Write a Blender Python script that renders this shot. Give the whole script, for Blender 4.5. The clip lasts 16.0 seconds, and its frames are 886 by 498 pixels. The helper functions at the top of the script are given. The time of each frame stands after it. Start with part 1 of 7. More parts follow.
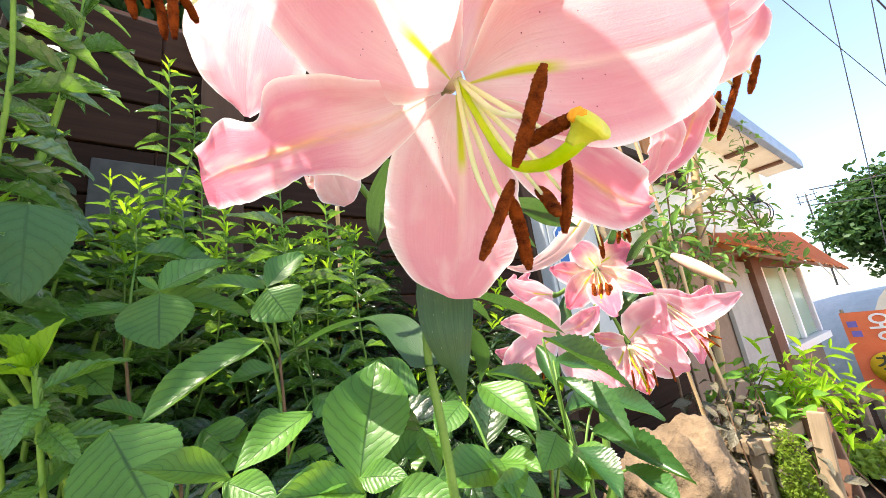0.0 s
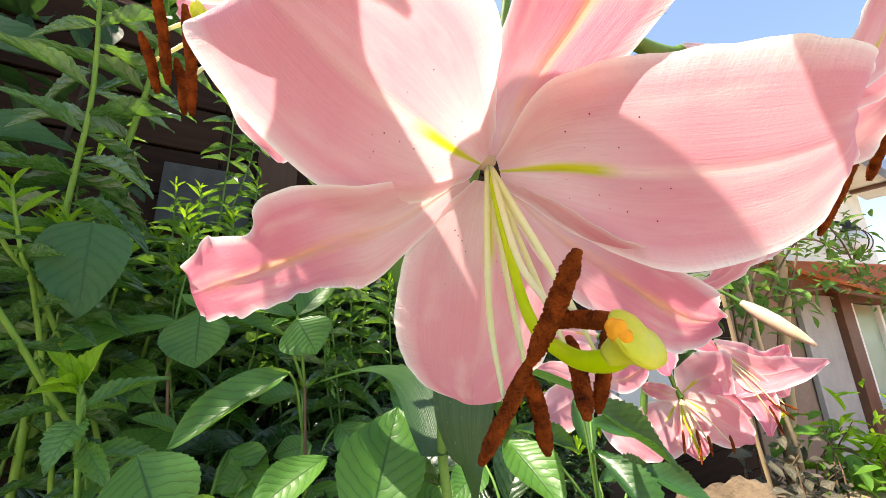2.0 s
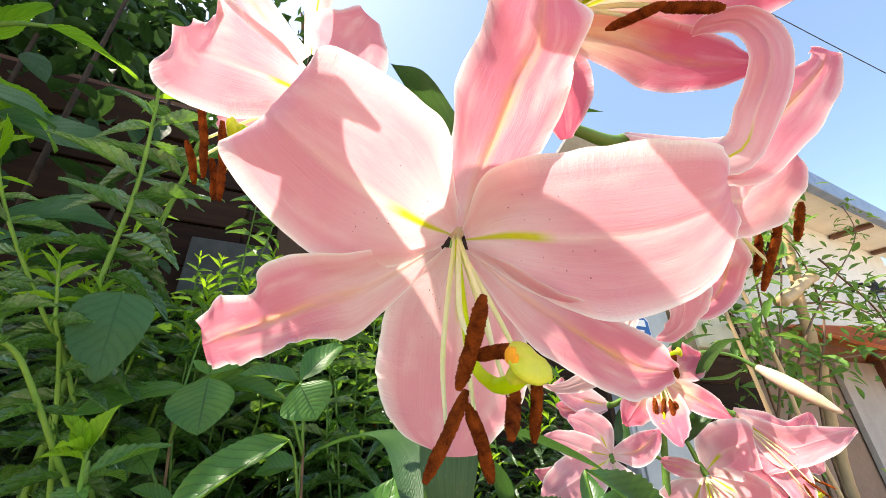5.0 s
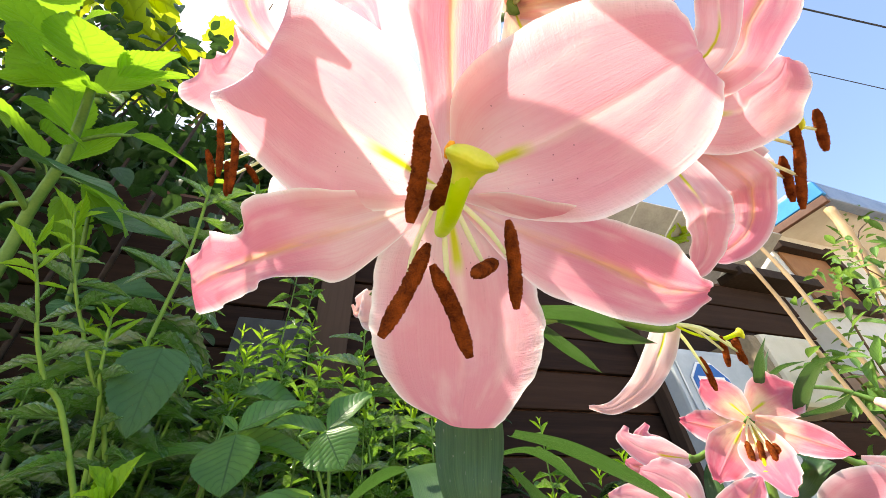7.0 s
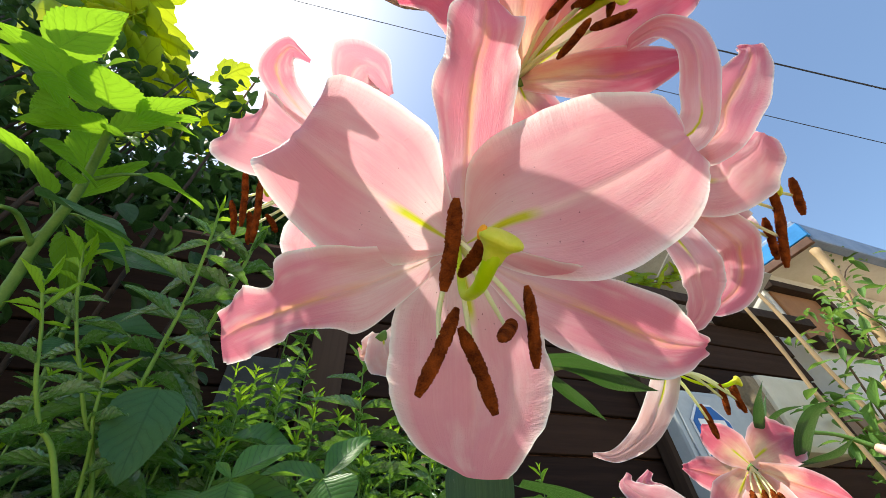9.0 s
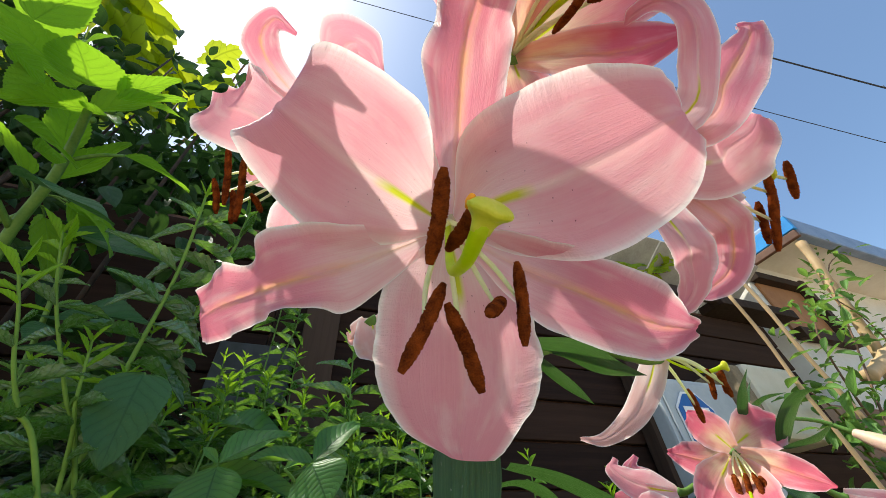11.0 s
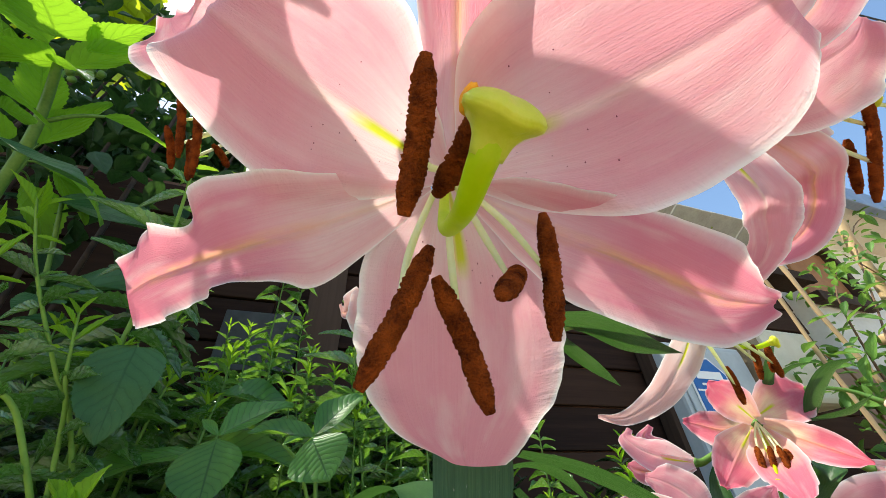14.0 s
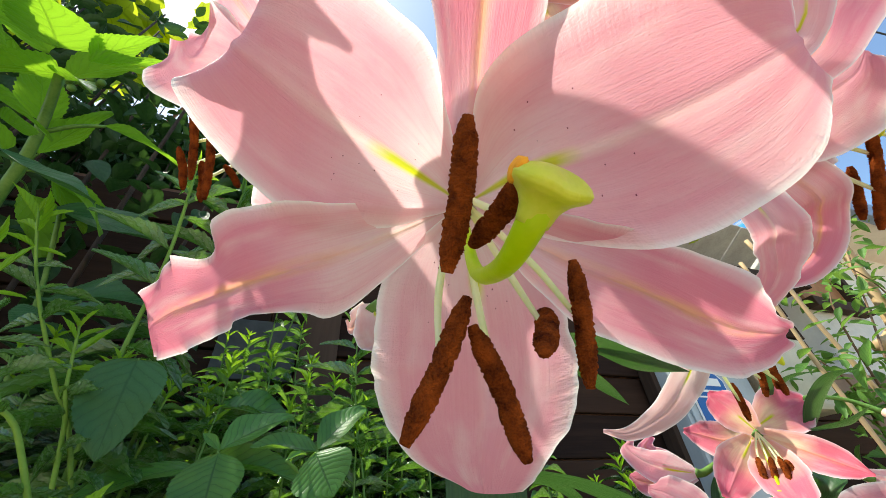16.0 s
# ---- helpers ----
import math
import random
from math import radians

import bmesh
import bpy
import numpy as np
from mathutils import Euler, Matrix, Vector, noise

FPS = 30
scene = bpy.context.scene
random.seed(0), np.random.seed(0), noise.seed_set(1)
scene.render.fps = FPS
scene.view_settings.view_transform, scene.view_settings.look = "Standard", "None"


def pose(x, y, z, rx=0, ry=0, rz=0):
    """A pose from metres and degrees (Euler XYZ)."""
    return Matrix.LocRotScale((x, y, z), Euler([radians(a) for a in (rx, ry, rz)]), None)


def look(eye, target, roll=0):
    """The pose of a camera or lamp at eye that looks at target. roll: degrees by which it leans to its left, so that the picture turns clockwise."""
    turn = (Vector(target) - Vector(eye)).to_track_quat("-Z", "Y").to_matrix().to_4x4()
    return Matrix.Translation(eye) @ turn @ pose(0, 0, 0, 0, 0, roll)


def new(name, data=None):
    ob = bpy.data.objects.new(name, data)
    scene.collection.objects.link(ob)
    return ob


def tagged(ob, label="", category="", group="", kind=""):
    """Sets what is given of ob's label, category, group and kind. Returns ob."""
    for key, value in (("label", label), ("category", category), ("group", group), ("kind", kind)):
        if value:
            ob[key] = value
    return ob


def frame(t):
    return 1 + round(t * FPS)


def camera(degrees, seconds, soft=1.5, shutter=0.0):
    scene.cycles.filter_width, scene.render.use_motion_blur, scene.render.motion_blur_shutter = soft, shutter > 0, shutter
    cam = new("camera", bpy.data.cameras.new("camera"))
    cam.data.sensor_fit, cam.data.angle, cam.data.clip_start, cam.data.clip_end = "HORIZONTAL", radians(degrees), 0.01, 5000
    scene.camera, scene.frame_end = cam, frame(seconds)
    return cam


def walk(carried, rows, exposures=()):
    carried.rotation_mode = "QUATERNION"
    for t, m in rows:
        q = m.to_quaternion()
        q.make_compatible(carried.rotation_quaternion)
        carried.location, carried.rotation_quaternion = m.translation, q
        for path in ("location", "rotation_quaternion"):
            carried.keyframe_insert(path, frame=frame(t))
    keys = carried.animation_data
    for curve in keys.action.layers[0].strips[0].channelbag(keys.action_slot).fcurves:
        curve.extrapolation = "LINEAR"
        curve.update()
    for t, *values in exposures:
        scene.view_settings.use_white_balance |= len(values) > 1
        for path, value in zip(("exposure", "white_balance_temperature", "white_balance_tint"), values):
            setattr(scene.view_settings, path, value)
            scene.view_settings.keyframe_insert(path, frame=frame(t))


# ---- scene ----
cam = camera(101.83, 16.0, 0.5)
# seconds, x, y, z, yaw, pitch, roll
PATH = [
    (0, 0.0000, -0.0000, 1.0000, -1.86, 13.88, -7.71),
    (0.5, 0.0031, 0.0163, 1.0063, 1.32, 14.32, -4.75),
    (1, 0.0011, 0.0208, 1.0071, 2.35, 12.90, -3.31),
    (1.5, 0.0036, 0.0190, 1.0252, 3.96, 13.85, -2.46),
    (2, 0.0150, 0.0098, 1.0454, 5.64, 14.38, -1.60),
    (2.5, 0.0271, 0.0022, 1.0480, 6.17, 14.92, -2.40),
    (3, 0.0335, 0.0001, 1.0439, 6.82, 13.45, -2.37),
    (3.5, 0.0293, -0.0201, 1.0593, 7.61, 14.42, -2.36),
    (3.7, 0.0299, -0.0285, 1.0603, 7.26, 14.86, -1.97),
    (5.8, 0.0381, 0.0143, 1.0052, 8.55, 32.96, -2.84),
    (6, 0.0401, 0.0203, 0.9983, 8.98, 34.64, -3.45),
    (6.5, 0.0486, 0.0266, 0.9863, 13.04, 39.52, -3.86),
    (7, 0.0462, 0.0298, 0.9841, 14.70, 38.91, -3.69),
    (7.5, 0.0463, 0.0291, 0.9822, 13.18, 37.69, -6.12),
    (8, 0.0423, 0.0312, 0.9822, 13.47, 37.14, -5.30),
    (8.5, 0.0382, 0.0136, 0.9826, 12.94, 43.20, -4.60),
    (9, 0.0414, 0.0138, 0.9836, 12.97, 44.30, -4.18),
    (9.2, 0.0448, 0.0105, 0.9865, 13.02, 47.00, -3.43),
    (11.3, 0.0410, 0.0247, 0.9831, 11.38, 42.36, -4.54),
    (11.5, 0.0410, 0.0282, 0.9896, 12.09, 42.74, -3.67),
    (12, 0.0376, 0.0378, 0.9890, 13.51, 41.81, -3.08),
    (12.5, 0.0361, 0.0413, 0.9904, 12.92, 42.00, -4.37),
    (13, 0.0321, 0.0377, 0.9917, 13.00, 41.57, -4.46),
    (13.5, 0.0405, 0.0356, 0.9978, 12.61, 41.25, -4.59),
    (14, 0.0390, 0.0485, 1.0034, 13.75, 37.44, -3.80),
    (14.5, 0.0355, 0.0492, 1.0065, 13.29, 37.53, -2.90),
    (15, 0.0348, 0.0452, 1.0083, 13.36, 37.79, -3.13),
    (15.5, 0.0328, 0.0494, 1.0046, 13.57, 37.41, -3.17),
    (16, 0.0342, 0.0407, 1.0091, 12.95, 38.11, -4.29),
]
EXPOSURES = [(0.0, 2.20, 7300, 12), (1.0, 2.14, 7300, 12), (2.0, 1.74, 7300, 10), (3.7, 1.42, 7100, 4), (5.8, 1.98, 7300, 11), (7.0, 1.86, 7300, 10),
             (8.5, 1.40, 7000, 6), (9.2, 1.14, 6800, 3), (11.3, 1.02, 6700, 2), (13.0, 1.28, 6700, 0), (16.0, 1.34, 6700, 0)]
walk(cam, [(t, pose(x, y, z, 0, 0, yaw) @ pose(0, 0, 0, 90 + pitch, 0, 0) @ pose(0, 0, 0, 0, 0, roll)) for t, x, y, z, yaw, pitch, roll in PATH], EXPOSURES)

# ---------------------------------------------------------------- light
SUN_EL, SUN_AZ = 65.0, -99.0          # azimuth from +y towards +x
world = bpy.data.worlds.new("sky")
scene.world = world
world.use_nodes = True
wn = world.node_tree.nodes
sky = wn.new("ShaderNodeTexSky")
sky.sky_type, sky.sun_disc = "NISHITA", False
sky.sun_elevation, sky.sun_rotation = radians(SUN_EL), radians(SUN_AZ)
sky.air_density, sky.dust_density, sky.ozone_density = 0.9, 1.1, 2.6
world.node_tree.links.new(sky.outputs[0], wn["Background"].inputs[0])
wn["Background"].inputs[1].default_value = 0.125
sun_dir = Vector((math.sin(radians(SUN_AZ)) * math.cos(radians(SUN_EL)), math.cos(radians(SUN_AZ)) * math.cos(radians(SUN_EL)), math.sin(radians(SUN_EL))))
sun = new("sun", bpy.data.lights.new("sun", "SUN"))
sun.data.energy, sun.data.angle, sun.data.color = 3.2, radians(0.7), (1.0, 0.94, 0.86)
sun.matrix_world = look(sun_dir * 30, (0, 0, 0))


# ---------------------------------------------------------------- materials
class Nodes:
    """Short hand for building a node material."""

    def __init__(self, name):
        self.mat = bpy.data.materials.new(name)
        self.mat.use_nodes = True
        self.t = self.mat.node_tree
        self.t.nodes.clear()
        self.out = self.t.nodes.new("ShaderNodeOutputMaterial")

    def node(self, kind, **values):
        n = self.t.nodes.new("ShaderNode" + kind)
        for key, value in values.items():
            if key == "op":
                n.operation = value
            elif key == "blend":
                n.data_type, n.blend_type = "RGBA", value
            else:
                n.inputs[key].default_value = value
        return n

    def link(self, a, b):
        self.t.links.new(a, b)

    def math(self, op, a, b=0.0, c=0.0):
        n = self.t.nodes.new("ShaderNodeMath")
        n.operation = op
        for i, v in enumerate((a, b, c)):
            if isinstance(v, (int, float)):
                n.inputs[i].default_value = v
            else:
                self.link(v, n.inputs[i])
        return n.outputs[0]

    def ramp(self, fac, *stops):
        n = self.t.nodes.new("ShaderNodeValToRGB")
        els = n.color_ramp.elements
        while len(els) < len(stops):
            els.new(0.5)
        for e, (p, c) in zip(els, stops):
            e.position, e.color = p, (*c, 1) if isinstance(c, tuple) else (c, c, c, 1)
        self.link(fac, n.inputs[0])
        return n.outputs[0]

    def mix(self, fac, a, b, blend="MIX"):
        n = self.t.nodes.new("ShaderNodeMix")
        n.data_type, n.blend_type = "RGBA", blend
        for i, v in ((0, fac), (6, a), (7, b)):
            if isinstance(v, tuple):
                n.inputs[i].default_value = (*v, 1)
            elif isinstance(v, (int, float)):
                n.inputs[i].default_value = v
            else:
                self.link(v, n.inputs[i])
        return n.outputs[2]

    def noise(self, scale, detail=3.0, coord=None, rough=0.55):
        n = self.node("TexNoise", Scale=scale, Detail=detail, Roughness=rough)
        if coord is None:
            coord = self.coord("Object")
        self.link(coord, n.inputs["Vector"])
        return n.outputs["Fac"]

    def coord(self, which):
        return self.t.nodes.new("ShaderNodeTexCoord").outputs[which]

    def scaled(self, coord, s):
        n = self.node("Mapping", Scale=s)
        self.link(coord, n.inputs[0])
        return n.outputs[0]

    def bump(self, height, strength, dist):
        n = self.node("Bump", Strength=strength, Distance=dist)
        self.link(height, n.inputs["Height"])
        return n.outputs[0]

    def rand(self):
        return self.t.nodes.new("ShaderNodeObjectInfo").outputs["Random"]

    def surface(self, color, rough=0.6, metal=0.0, normal=None, see=0.0, see_color=None, spec=0.4, coat=0.0):
        """A principled surface; see: the share of light that comes through a thin sheet."""
        p = self.node("BsdfPrincipled", Roughness=rough, Metallic=metal)
        p.inputs["Specular IOR Level"].default_value = spec
        p.inputs["Coat Weight"].default_value = coat
        for sock, v in (("Base Color", color),):
            if isinstance(v, tuple):
                p.inputs[sock].default_value = (*v, 1)
            else:
                self.link(v, p.inputs[sock])
        if normal is not None:
            self.link(normal, p.inputs["Normal"])
        last = p.outputs[0]
        if see:
            tr = self.node("BsdfTranslucent")
            c = see_color if see_color is not None else color
            if isinstance(c, tuple):
                tr.inputs[0].default_value = (*c, 1)
            else:
                self.link(c, tr.inputs[0])
            if normal is not None:
                self.link(normal, tr.inputs["Normal"])
            mx = self.node("MixShader", Fac=see)
            self.link(last, mx.inputs[1])
            self.link(tr.outputs[0], mx.inputs[2])
            last = mx.outputs[0]
        self.link(last, self.out.inputs[0])
        return self.mat


def plain(name, a, b, scale=30.0, rough=0.7, bump=0.2, dist=0.002, metal=0.0, spec=0.35, see=0.0):
    """Two tones by noise at two scales, with a fine relief."""
    n = Nodes(name)
    big, fine = n.noise(scale, 4), n.noise(scale * 9, 3)
    f = n.math("ADD", n.math("MULTIPLY", big, 0.7), n.math("MULTIPLY", fine, 0.3))
    c = n.mix(n.ramp(f, (0.32, 0.0), (0.68, 1.0)), a, b)
    return n.surface(c, rough, metal, n.bump(fine, bump, dist), spec=spec, see=see)


def petal_material(name, pale, deep, outer):
    """Petal: UV x runs from throat to tip, y from edge to edge."""
    n = Nodes(name)
    strong = pale[1] < 0.35
    uv = n.node("SeparateXYZ")
    n.link(n.coord("UV"), uv.inputs[0])
    u, v = uv.outputs[0], n.math("ABSOLUTE", n.math("MULTIPLY_ADD", uv.outputs[1], 2.0, -1.0))
    along = n.noise(1.0, 4, n.scaled(n.coord("UV"), (1.6, 70.0, 1.0)), 0.6)
    blotch = n.noise(4.0, 3, n.coord("UV"))
    col = n.mix(n.ramp(u, (0.1, 0.0), (0.34, 0.55), (0.7, 0.8), (0.95, 1.0)), pale, deep)
    flush = n.math("MULTIPLY", n.ramp(u, (0.10, 0.95), (0.28, 0.75), (0.50, 0.0)) if strong else n.ramp(u, (0.10, 0.80), (0.22, 0.45), (0.40, 0.0)), n.ramp(v, (0.35, 1.0), (0.95, 0.45)))
    col = n.mix(flush, col, (0.93, 0.80, 0.48) if strong else (0.93, 0.83, 0.79))
    col = n.mix(n.ramp(blotch, (0.38, 0.0), (0.68, 0.50)), col, deep)
    col = n.mix(n.ramp(along, (0.42, 0.0), (0.66, 0.24)), col, deep)
    col = n.mix(n.ramp(along, (0.34, 0.14), (0.52, 0.0)), col, pale)
    col = n.mix(n.ramp(n.noise(2.6, 4, n.scaled(n.coord("UV"), (1.0, 1.6, 1.0))), (0.50, 0.0), (0.70, 0.45)), col, (0.86, 0.42, 0.44) if strong else (0.90, 0.70, 0.69))
    # Pale margin of the petal, whitened further to paint in sunlit edges.
    rim = n.ramp(v, (0.76, 0.0), (0.93, 0.45), (0.985, 1.0))
    col = n.mix(rim, col, (0.92, 0.68, 0.69) if strong else (0.96, 0.90, 0.88))
    if outer:
        stripe = n.math("MULTIPLY", n.ramp(v, (0.03, 1.0), (0.20, 0.0)), n.ramp(u, (0.10, 0.4), (0.3, 0.8), (0.66, 0.9), (0.9, 0.0)))
        stripe = n.math("MULTIPLY", stripe, n.ramp(n.noise(11.0, 3, n.coord("UV")), (0.35, 0.15), (0.62, 0.75)))
        col = n.mix(stripe, col, (0.78, 0.30, 0.16) if strong else (0.86, 0.50, 0.22))
    else:
        gland = n.math("MULTIPLY", n.ramp(v, (0.03, 1.0), (0.10, 0.0)), n.ramp(u, (0.06, 0.9), (0.16, 1.0), (0.24, 0.95), (0.30, 0.0)))
        pale_rib = n.math("MULTIPLY", n.ramp(v, (0.02, 1.0), (0.09, 0.0)), n.ramp(u, (0.3, 0.55), (0.55, 0.12), (0.8, 0.0)))
        col = n.mix(pale_rib, col, (0.88, 0.48, 0.40) if strong else (0.96, 0.80, 0.70))
        col = n.mix(gland, col, (0.62, 0.66, 0.02))
    relief = n.math("ADD", n.math("MULTIPLY", along, 0.6), n.math("MULTIPLY", n.noise(120.0, 3, n.coord("UV")), 0.4))
    wrinkle = n.noise(1.0, 3, n.scaled(n.coord("UV"), (46.0, 5.0, 1.0)), 0.6)
    relief = n.math("ADD", relief, n.math("MULTIPLY", n.math("MULTIPLY", wrinkle, n.ramp(v, (0.55, 0.0), (0.92, 1.0))), 1.6))
    rib = n.ramp(v, (0.0, 0.0), (0.08, 1.0))
    relief = n.math("ADD", relief, n.math("MULTIPLY", rib, 0.7))
    return n.surface(col, 0.5, 0, n.bump(relief, 0.5, 0.0014), see=0.44, see_color=col, spec=0.22)


def leaf_material(name, dark, light, through_c, veins=9.0, slant=5.0, vein_mix=0.35, see=0.3, rough=0.42, relief=0.6, pale=False, spec=0.26):
    """Leaf: UV x from stalk to tip, y across; side veins slant forward from the midrib, sunk between puckers."""
    n = Nodes(name)
    uv = n.node("SeparateXYZ")
    n.link(n.coord("UV"), uv.inputs[0])
    u, v = uv.outputs[0], n.math("ABSOLUTE", n.math("MULTIPLY_ADD", uv.outputs[1], 2.0, -1.0))
    side = n.math("MULTIPLY", n.math("GREATER_THAN", uv.outputs[1], 0.5), 0.45)
    wob = n.math("ADD", n.math("MULTIPLY", n.noise(5.0, 2, n.coord("UV")), 0.8), side)
    phase = n.math("FRACT", n.math("ADD", n.math("SUBTRACT", n.math("MULTIPLY", u, veins), n.math("MULTIPLY", n.math("POWER", v, 1.25), slant * 0.5)), wob))
    dome = n.math("PINGPONG", phase, 0.5)
    line = n.ramp(dome, (0.0, 1.0), (0.075, 0.0))
    mid = n.ramp(v, (0.012, 1.0), (0.05, 0.0))
    vein = n.math("MAXIMUM", n.math("MULTIPLY", line, 0.8), mid)
    patch = n.noise(4.0, 4, n.coord("UV"))
    cells = n.noise(46.0, 3, n.coord("UV"))
    island = n.t.nodes.new("ShaderNodeNewGeometry").outputs["Random Per Island"]
    f = n.math("ADD", n.math("MULTIPLY", patch, 0.5), n.math("ADD", n.math("MULTIPLY", n.rand(), 0.25), n.math("MULTIPLY", island, 0.25)))
    col = n.mix(n.ramp(f, (0.3, 0.0), (0.72, 1.0)), dark, light)
    col = n.mix(n.ramp(cells, (0.35, 0.35), (0.6, 0.0)), col, dark)
    col = n.mix(n.math("MULTIPLY", n.ramp(dome, (0.12, 0.0), (0.42, 1.0)), 0.10), col, tuple(min(1, c * 1.5 + 0.01) for c in light))
    col = n.mix(n.math("MULTIPLY", vein, vein_mix), col, tuple(min(1, c * 2.2 + 0.02) for c in light) if pale else tuple(c * 0.45 for c in dark))
    spot = n.ramp(n.noise(17.0, 2, n.coord("UV")), (0.71, 0.0), (0.76, 0.5))
    col = n.mix(spot, col, (0.24, 0.19, 0.04))
    h = n.math("ADD", n.math("MULTIPLY", n.ramp(dome, (0.0, 0.0), (0.12, 0.55), (0.45, 1.0)), 0.9), n.math("MULTIPLY", cells, 0.35))
    h = n.math("SUBTRACT", h, n.math("MULTIPLY", mid, 0.9))
    seen = n.mix(n.math("MULTIPLY", vein, 0.6), through_c, tuple(c * 0.45 for c in through_c))
    gloss = n.ramp(n.noise(7.0, 3, n.coord("UV")), (0.3, rough - 0.08), (0.7, rough + 0.12))
    mat = n.surface(col, rough, 0, n.bump(h, relief, 0.0012), see=see, see_color=seen, spec=spec)
    for node in n.t.nodes:
        if node.type == "BSDF_PRINCIPLED":
            n.link(gloss, node.inputs["Roughness"])
    return mat


def strap_material(name, dark, light, through_c):
    """Lily leaf: fine ribs along its length, dust and dry spots."""
    n = Nodes(name)
    ribs = n.noise(1.0, 3, n.scaled(n.coord("UV"), (1.2, 42.0, 1.0)), 0.6)
    patch, fine = n.noise(5.0, 4, n.coord("UV")), n.noise(60.0, 3, n.coord("UV"))
    col = n.mix(n.ramp(ribs, (0.35, 0.0), (0.65, 1.0)), dark, light)
    col = n.mix(n.ramp(patch, (0.45, 0.0), (0.75, 0.5)), col, dark)
    col = n.mix(n.ramp(n.noise(23.0, 2, n.coord("UV")), (0.70, 0.0), (0.74, 0.6)), col, (0.30, 0.32, 0.22))
    h = n.math("ADD", ribs, n.math("MULTIPLY", fine, 0.3))
    return n.surface(col, 0.36, 0, n.bump(h, 0.45, 0.0014), see=0.25, see_color=through_c, spec=0.45)


def wood_material(name, a, b, axis_scale, rough=0.75, grain=0.4):
    n = Nodes(name)
    c = n.coord("Object")
    g = n.noise(1.0, 6, n.scaled(c, axis_scale), 0.65)
    big = n.noise(2.2, 3, c)
    f = n.math("ADD", n.math("MULTIPLY", g, 0.65), n.math("MULTIPLY", n.rand(), 0.35))
    col = n.mix(n.ramp(f, (0.3, 0.0), (0.7, 1.0)), a, b)
    col = n.mix(n.ramp(big, (0.5, 0.0), (0.75, 0.5)), col, tuple(x * 0.5 for x in a))
    return n.surface(col, rough, 0, n.bump(g, grain, 0.003), spec=0.12)


M = {}
M["petal_in"] = petal_material("petal_inner", (0.85, 0.51, 0.55), (0.78, 0.31, 0.385), False)
M["petal_out"] = petal_material("petal_outer", (0.85, 0.445, 0.485), (0.76, 0.215, 0.315), True)
M["rose_in"] = petal_material("petal_rose_inner", (0.84, 0.32, 0.35), (0.75, 0.13, 0.22), False)
M["rose_out"] = petal_material("petal_rose_outer", (0.82, 0.30, 0.33), (0.73, 0.12, 0.20), True)
M["fade_in"] = petal_material("petal_faded_inner", (0.86, 0.60, 0.55), (0.80, 0.45, 0.43), False)
M["fade_out"] = petal_material("petal_faded_outer", (0.86, 0.58, 0.53), (0.79, 0.43, 0.41), True)
M["bud"] = plain("bud_skin", (0.42, 0.46, 0.20), (0.74, 0.42, 0.38), 22, 0.5)
M["hyd"] = leaf_material("ovate_leaf", (0.036, 0.118, 0.020), (0.110, 0.270, 0.038), (0.32, 0.58, 0.05), 10, 5.0, 0.8, 0.30, 0.36, 0.28, False, 0.4)
# Darkened copy of the toothed leaf: deep shade is put into its colour.
M["lance"] = leaf_material("lance_leaf_shaded", (0.006, 0.022, 0.006), (0.026, 0.070, 0.016), (0.08, 0.20, 0.03), 7, 4, 0.35, 0.08, 0.26, 0.7, False, 0.6)
M["long"] = leaf_material("long_toothed_leaf", (0.016, 0.064, 0.018), (0.048, 0.140, 0.034), (0.16, 0.36, 0.04), 12, 5, 0.3, 0.22, 0.33, 0.12, False, 0.45)
M["plum"] = leaf_material("dull_purple_leaf", (0.065, 0.062, 0.038), (0.190, 0.165, 0.110), (0.20, 0.17, 0.07), 6, 4, 0.4, 0.15, 0.42, 0.6)
M["bean"] = leaf_material("bean_leaf", (0.060, 0.170, 0.020), (0.140, 0.300, 0.036), (0.36, 0.60, 0.05), 6, 4, 0.3, 0.34, 0.45, 0.5, True)
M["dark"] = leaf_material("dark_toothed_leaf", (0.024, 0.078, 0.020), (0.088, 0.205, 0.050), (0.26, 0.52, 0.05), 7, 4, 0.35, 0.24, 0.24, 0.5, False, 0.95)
M["toothed"] = leaf_material("toothed_leaf", (0.050, 0.150, 0.026), (0.150, 0.320, 0.052), (0.32, 0.58, 0.06), 9, 4, 0.4, 0.28, 0.30, 0.5, False, 0.6)
M["young"] = leaf_material("young_leaf", (0.13, 0.30, 0.014), (0.25, 0.46, 0.024), (0.46, 0.72, 0.04), 7, 4, 0.3, 0.46, 0.38, 0.4)
M["sunleaf"] = leaf_material("broad_leaf", (0.050, 0.150, 0.020), (0.120, 0.280, 0.030), (0.36, 0.64, 0.03), 7, 5, 0.55, 0.48, 0.42, 0.8, True)
# Shaded counterpart of the broad leaf; the shade is in its base colour.
M["shade_leaf"] = leaf_material("broad_leaf_shaded", (0.029, 0.094, 0.031), (0.062, 0.156, 0.052), (0.130, 0.286, 0.052), 8, 5, 0.25, 0.2, 0.46, 0.35)
M["grape"] = leaf_material("vine_leaf", (0.07, 0.19, 0.012), (0.17, 0.31, 0.02), (0.62, 0.68, 0.03), 6, 4, 0.4, 0.48, 0.5, 0.5)
M["strap"] = strap_material("strap_leaf", (0.017, 0.056, 0.018), (0.052, 0.122, 0.036), (0.08, 0.19, 0.03))
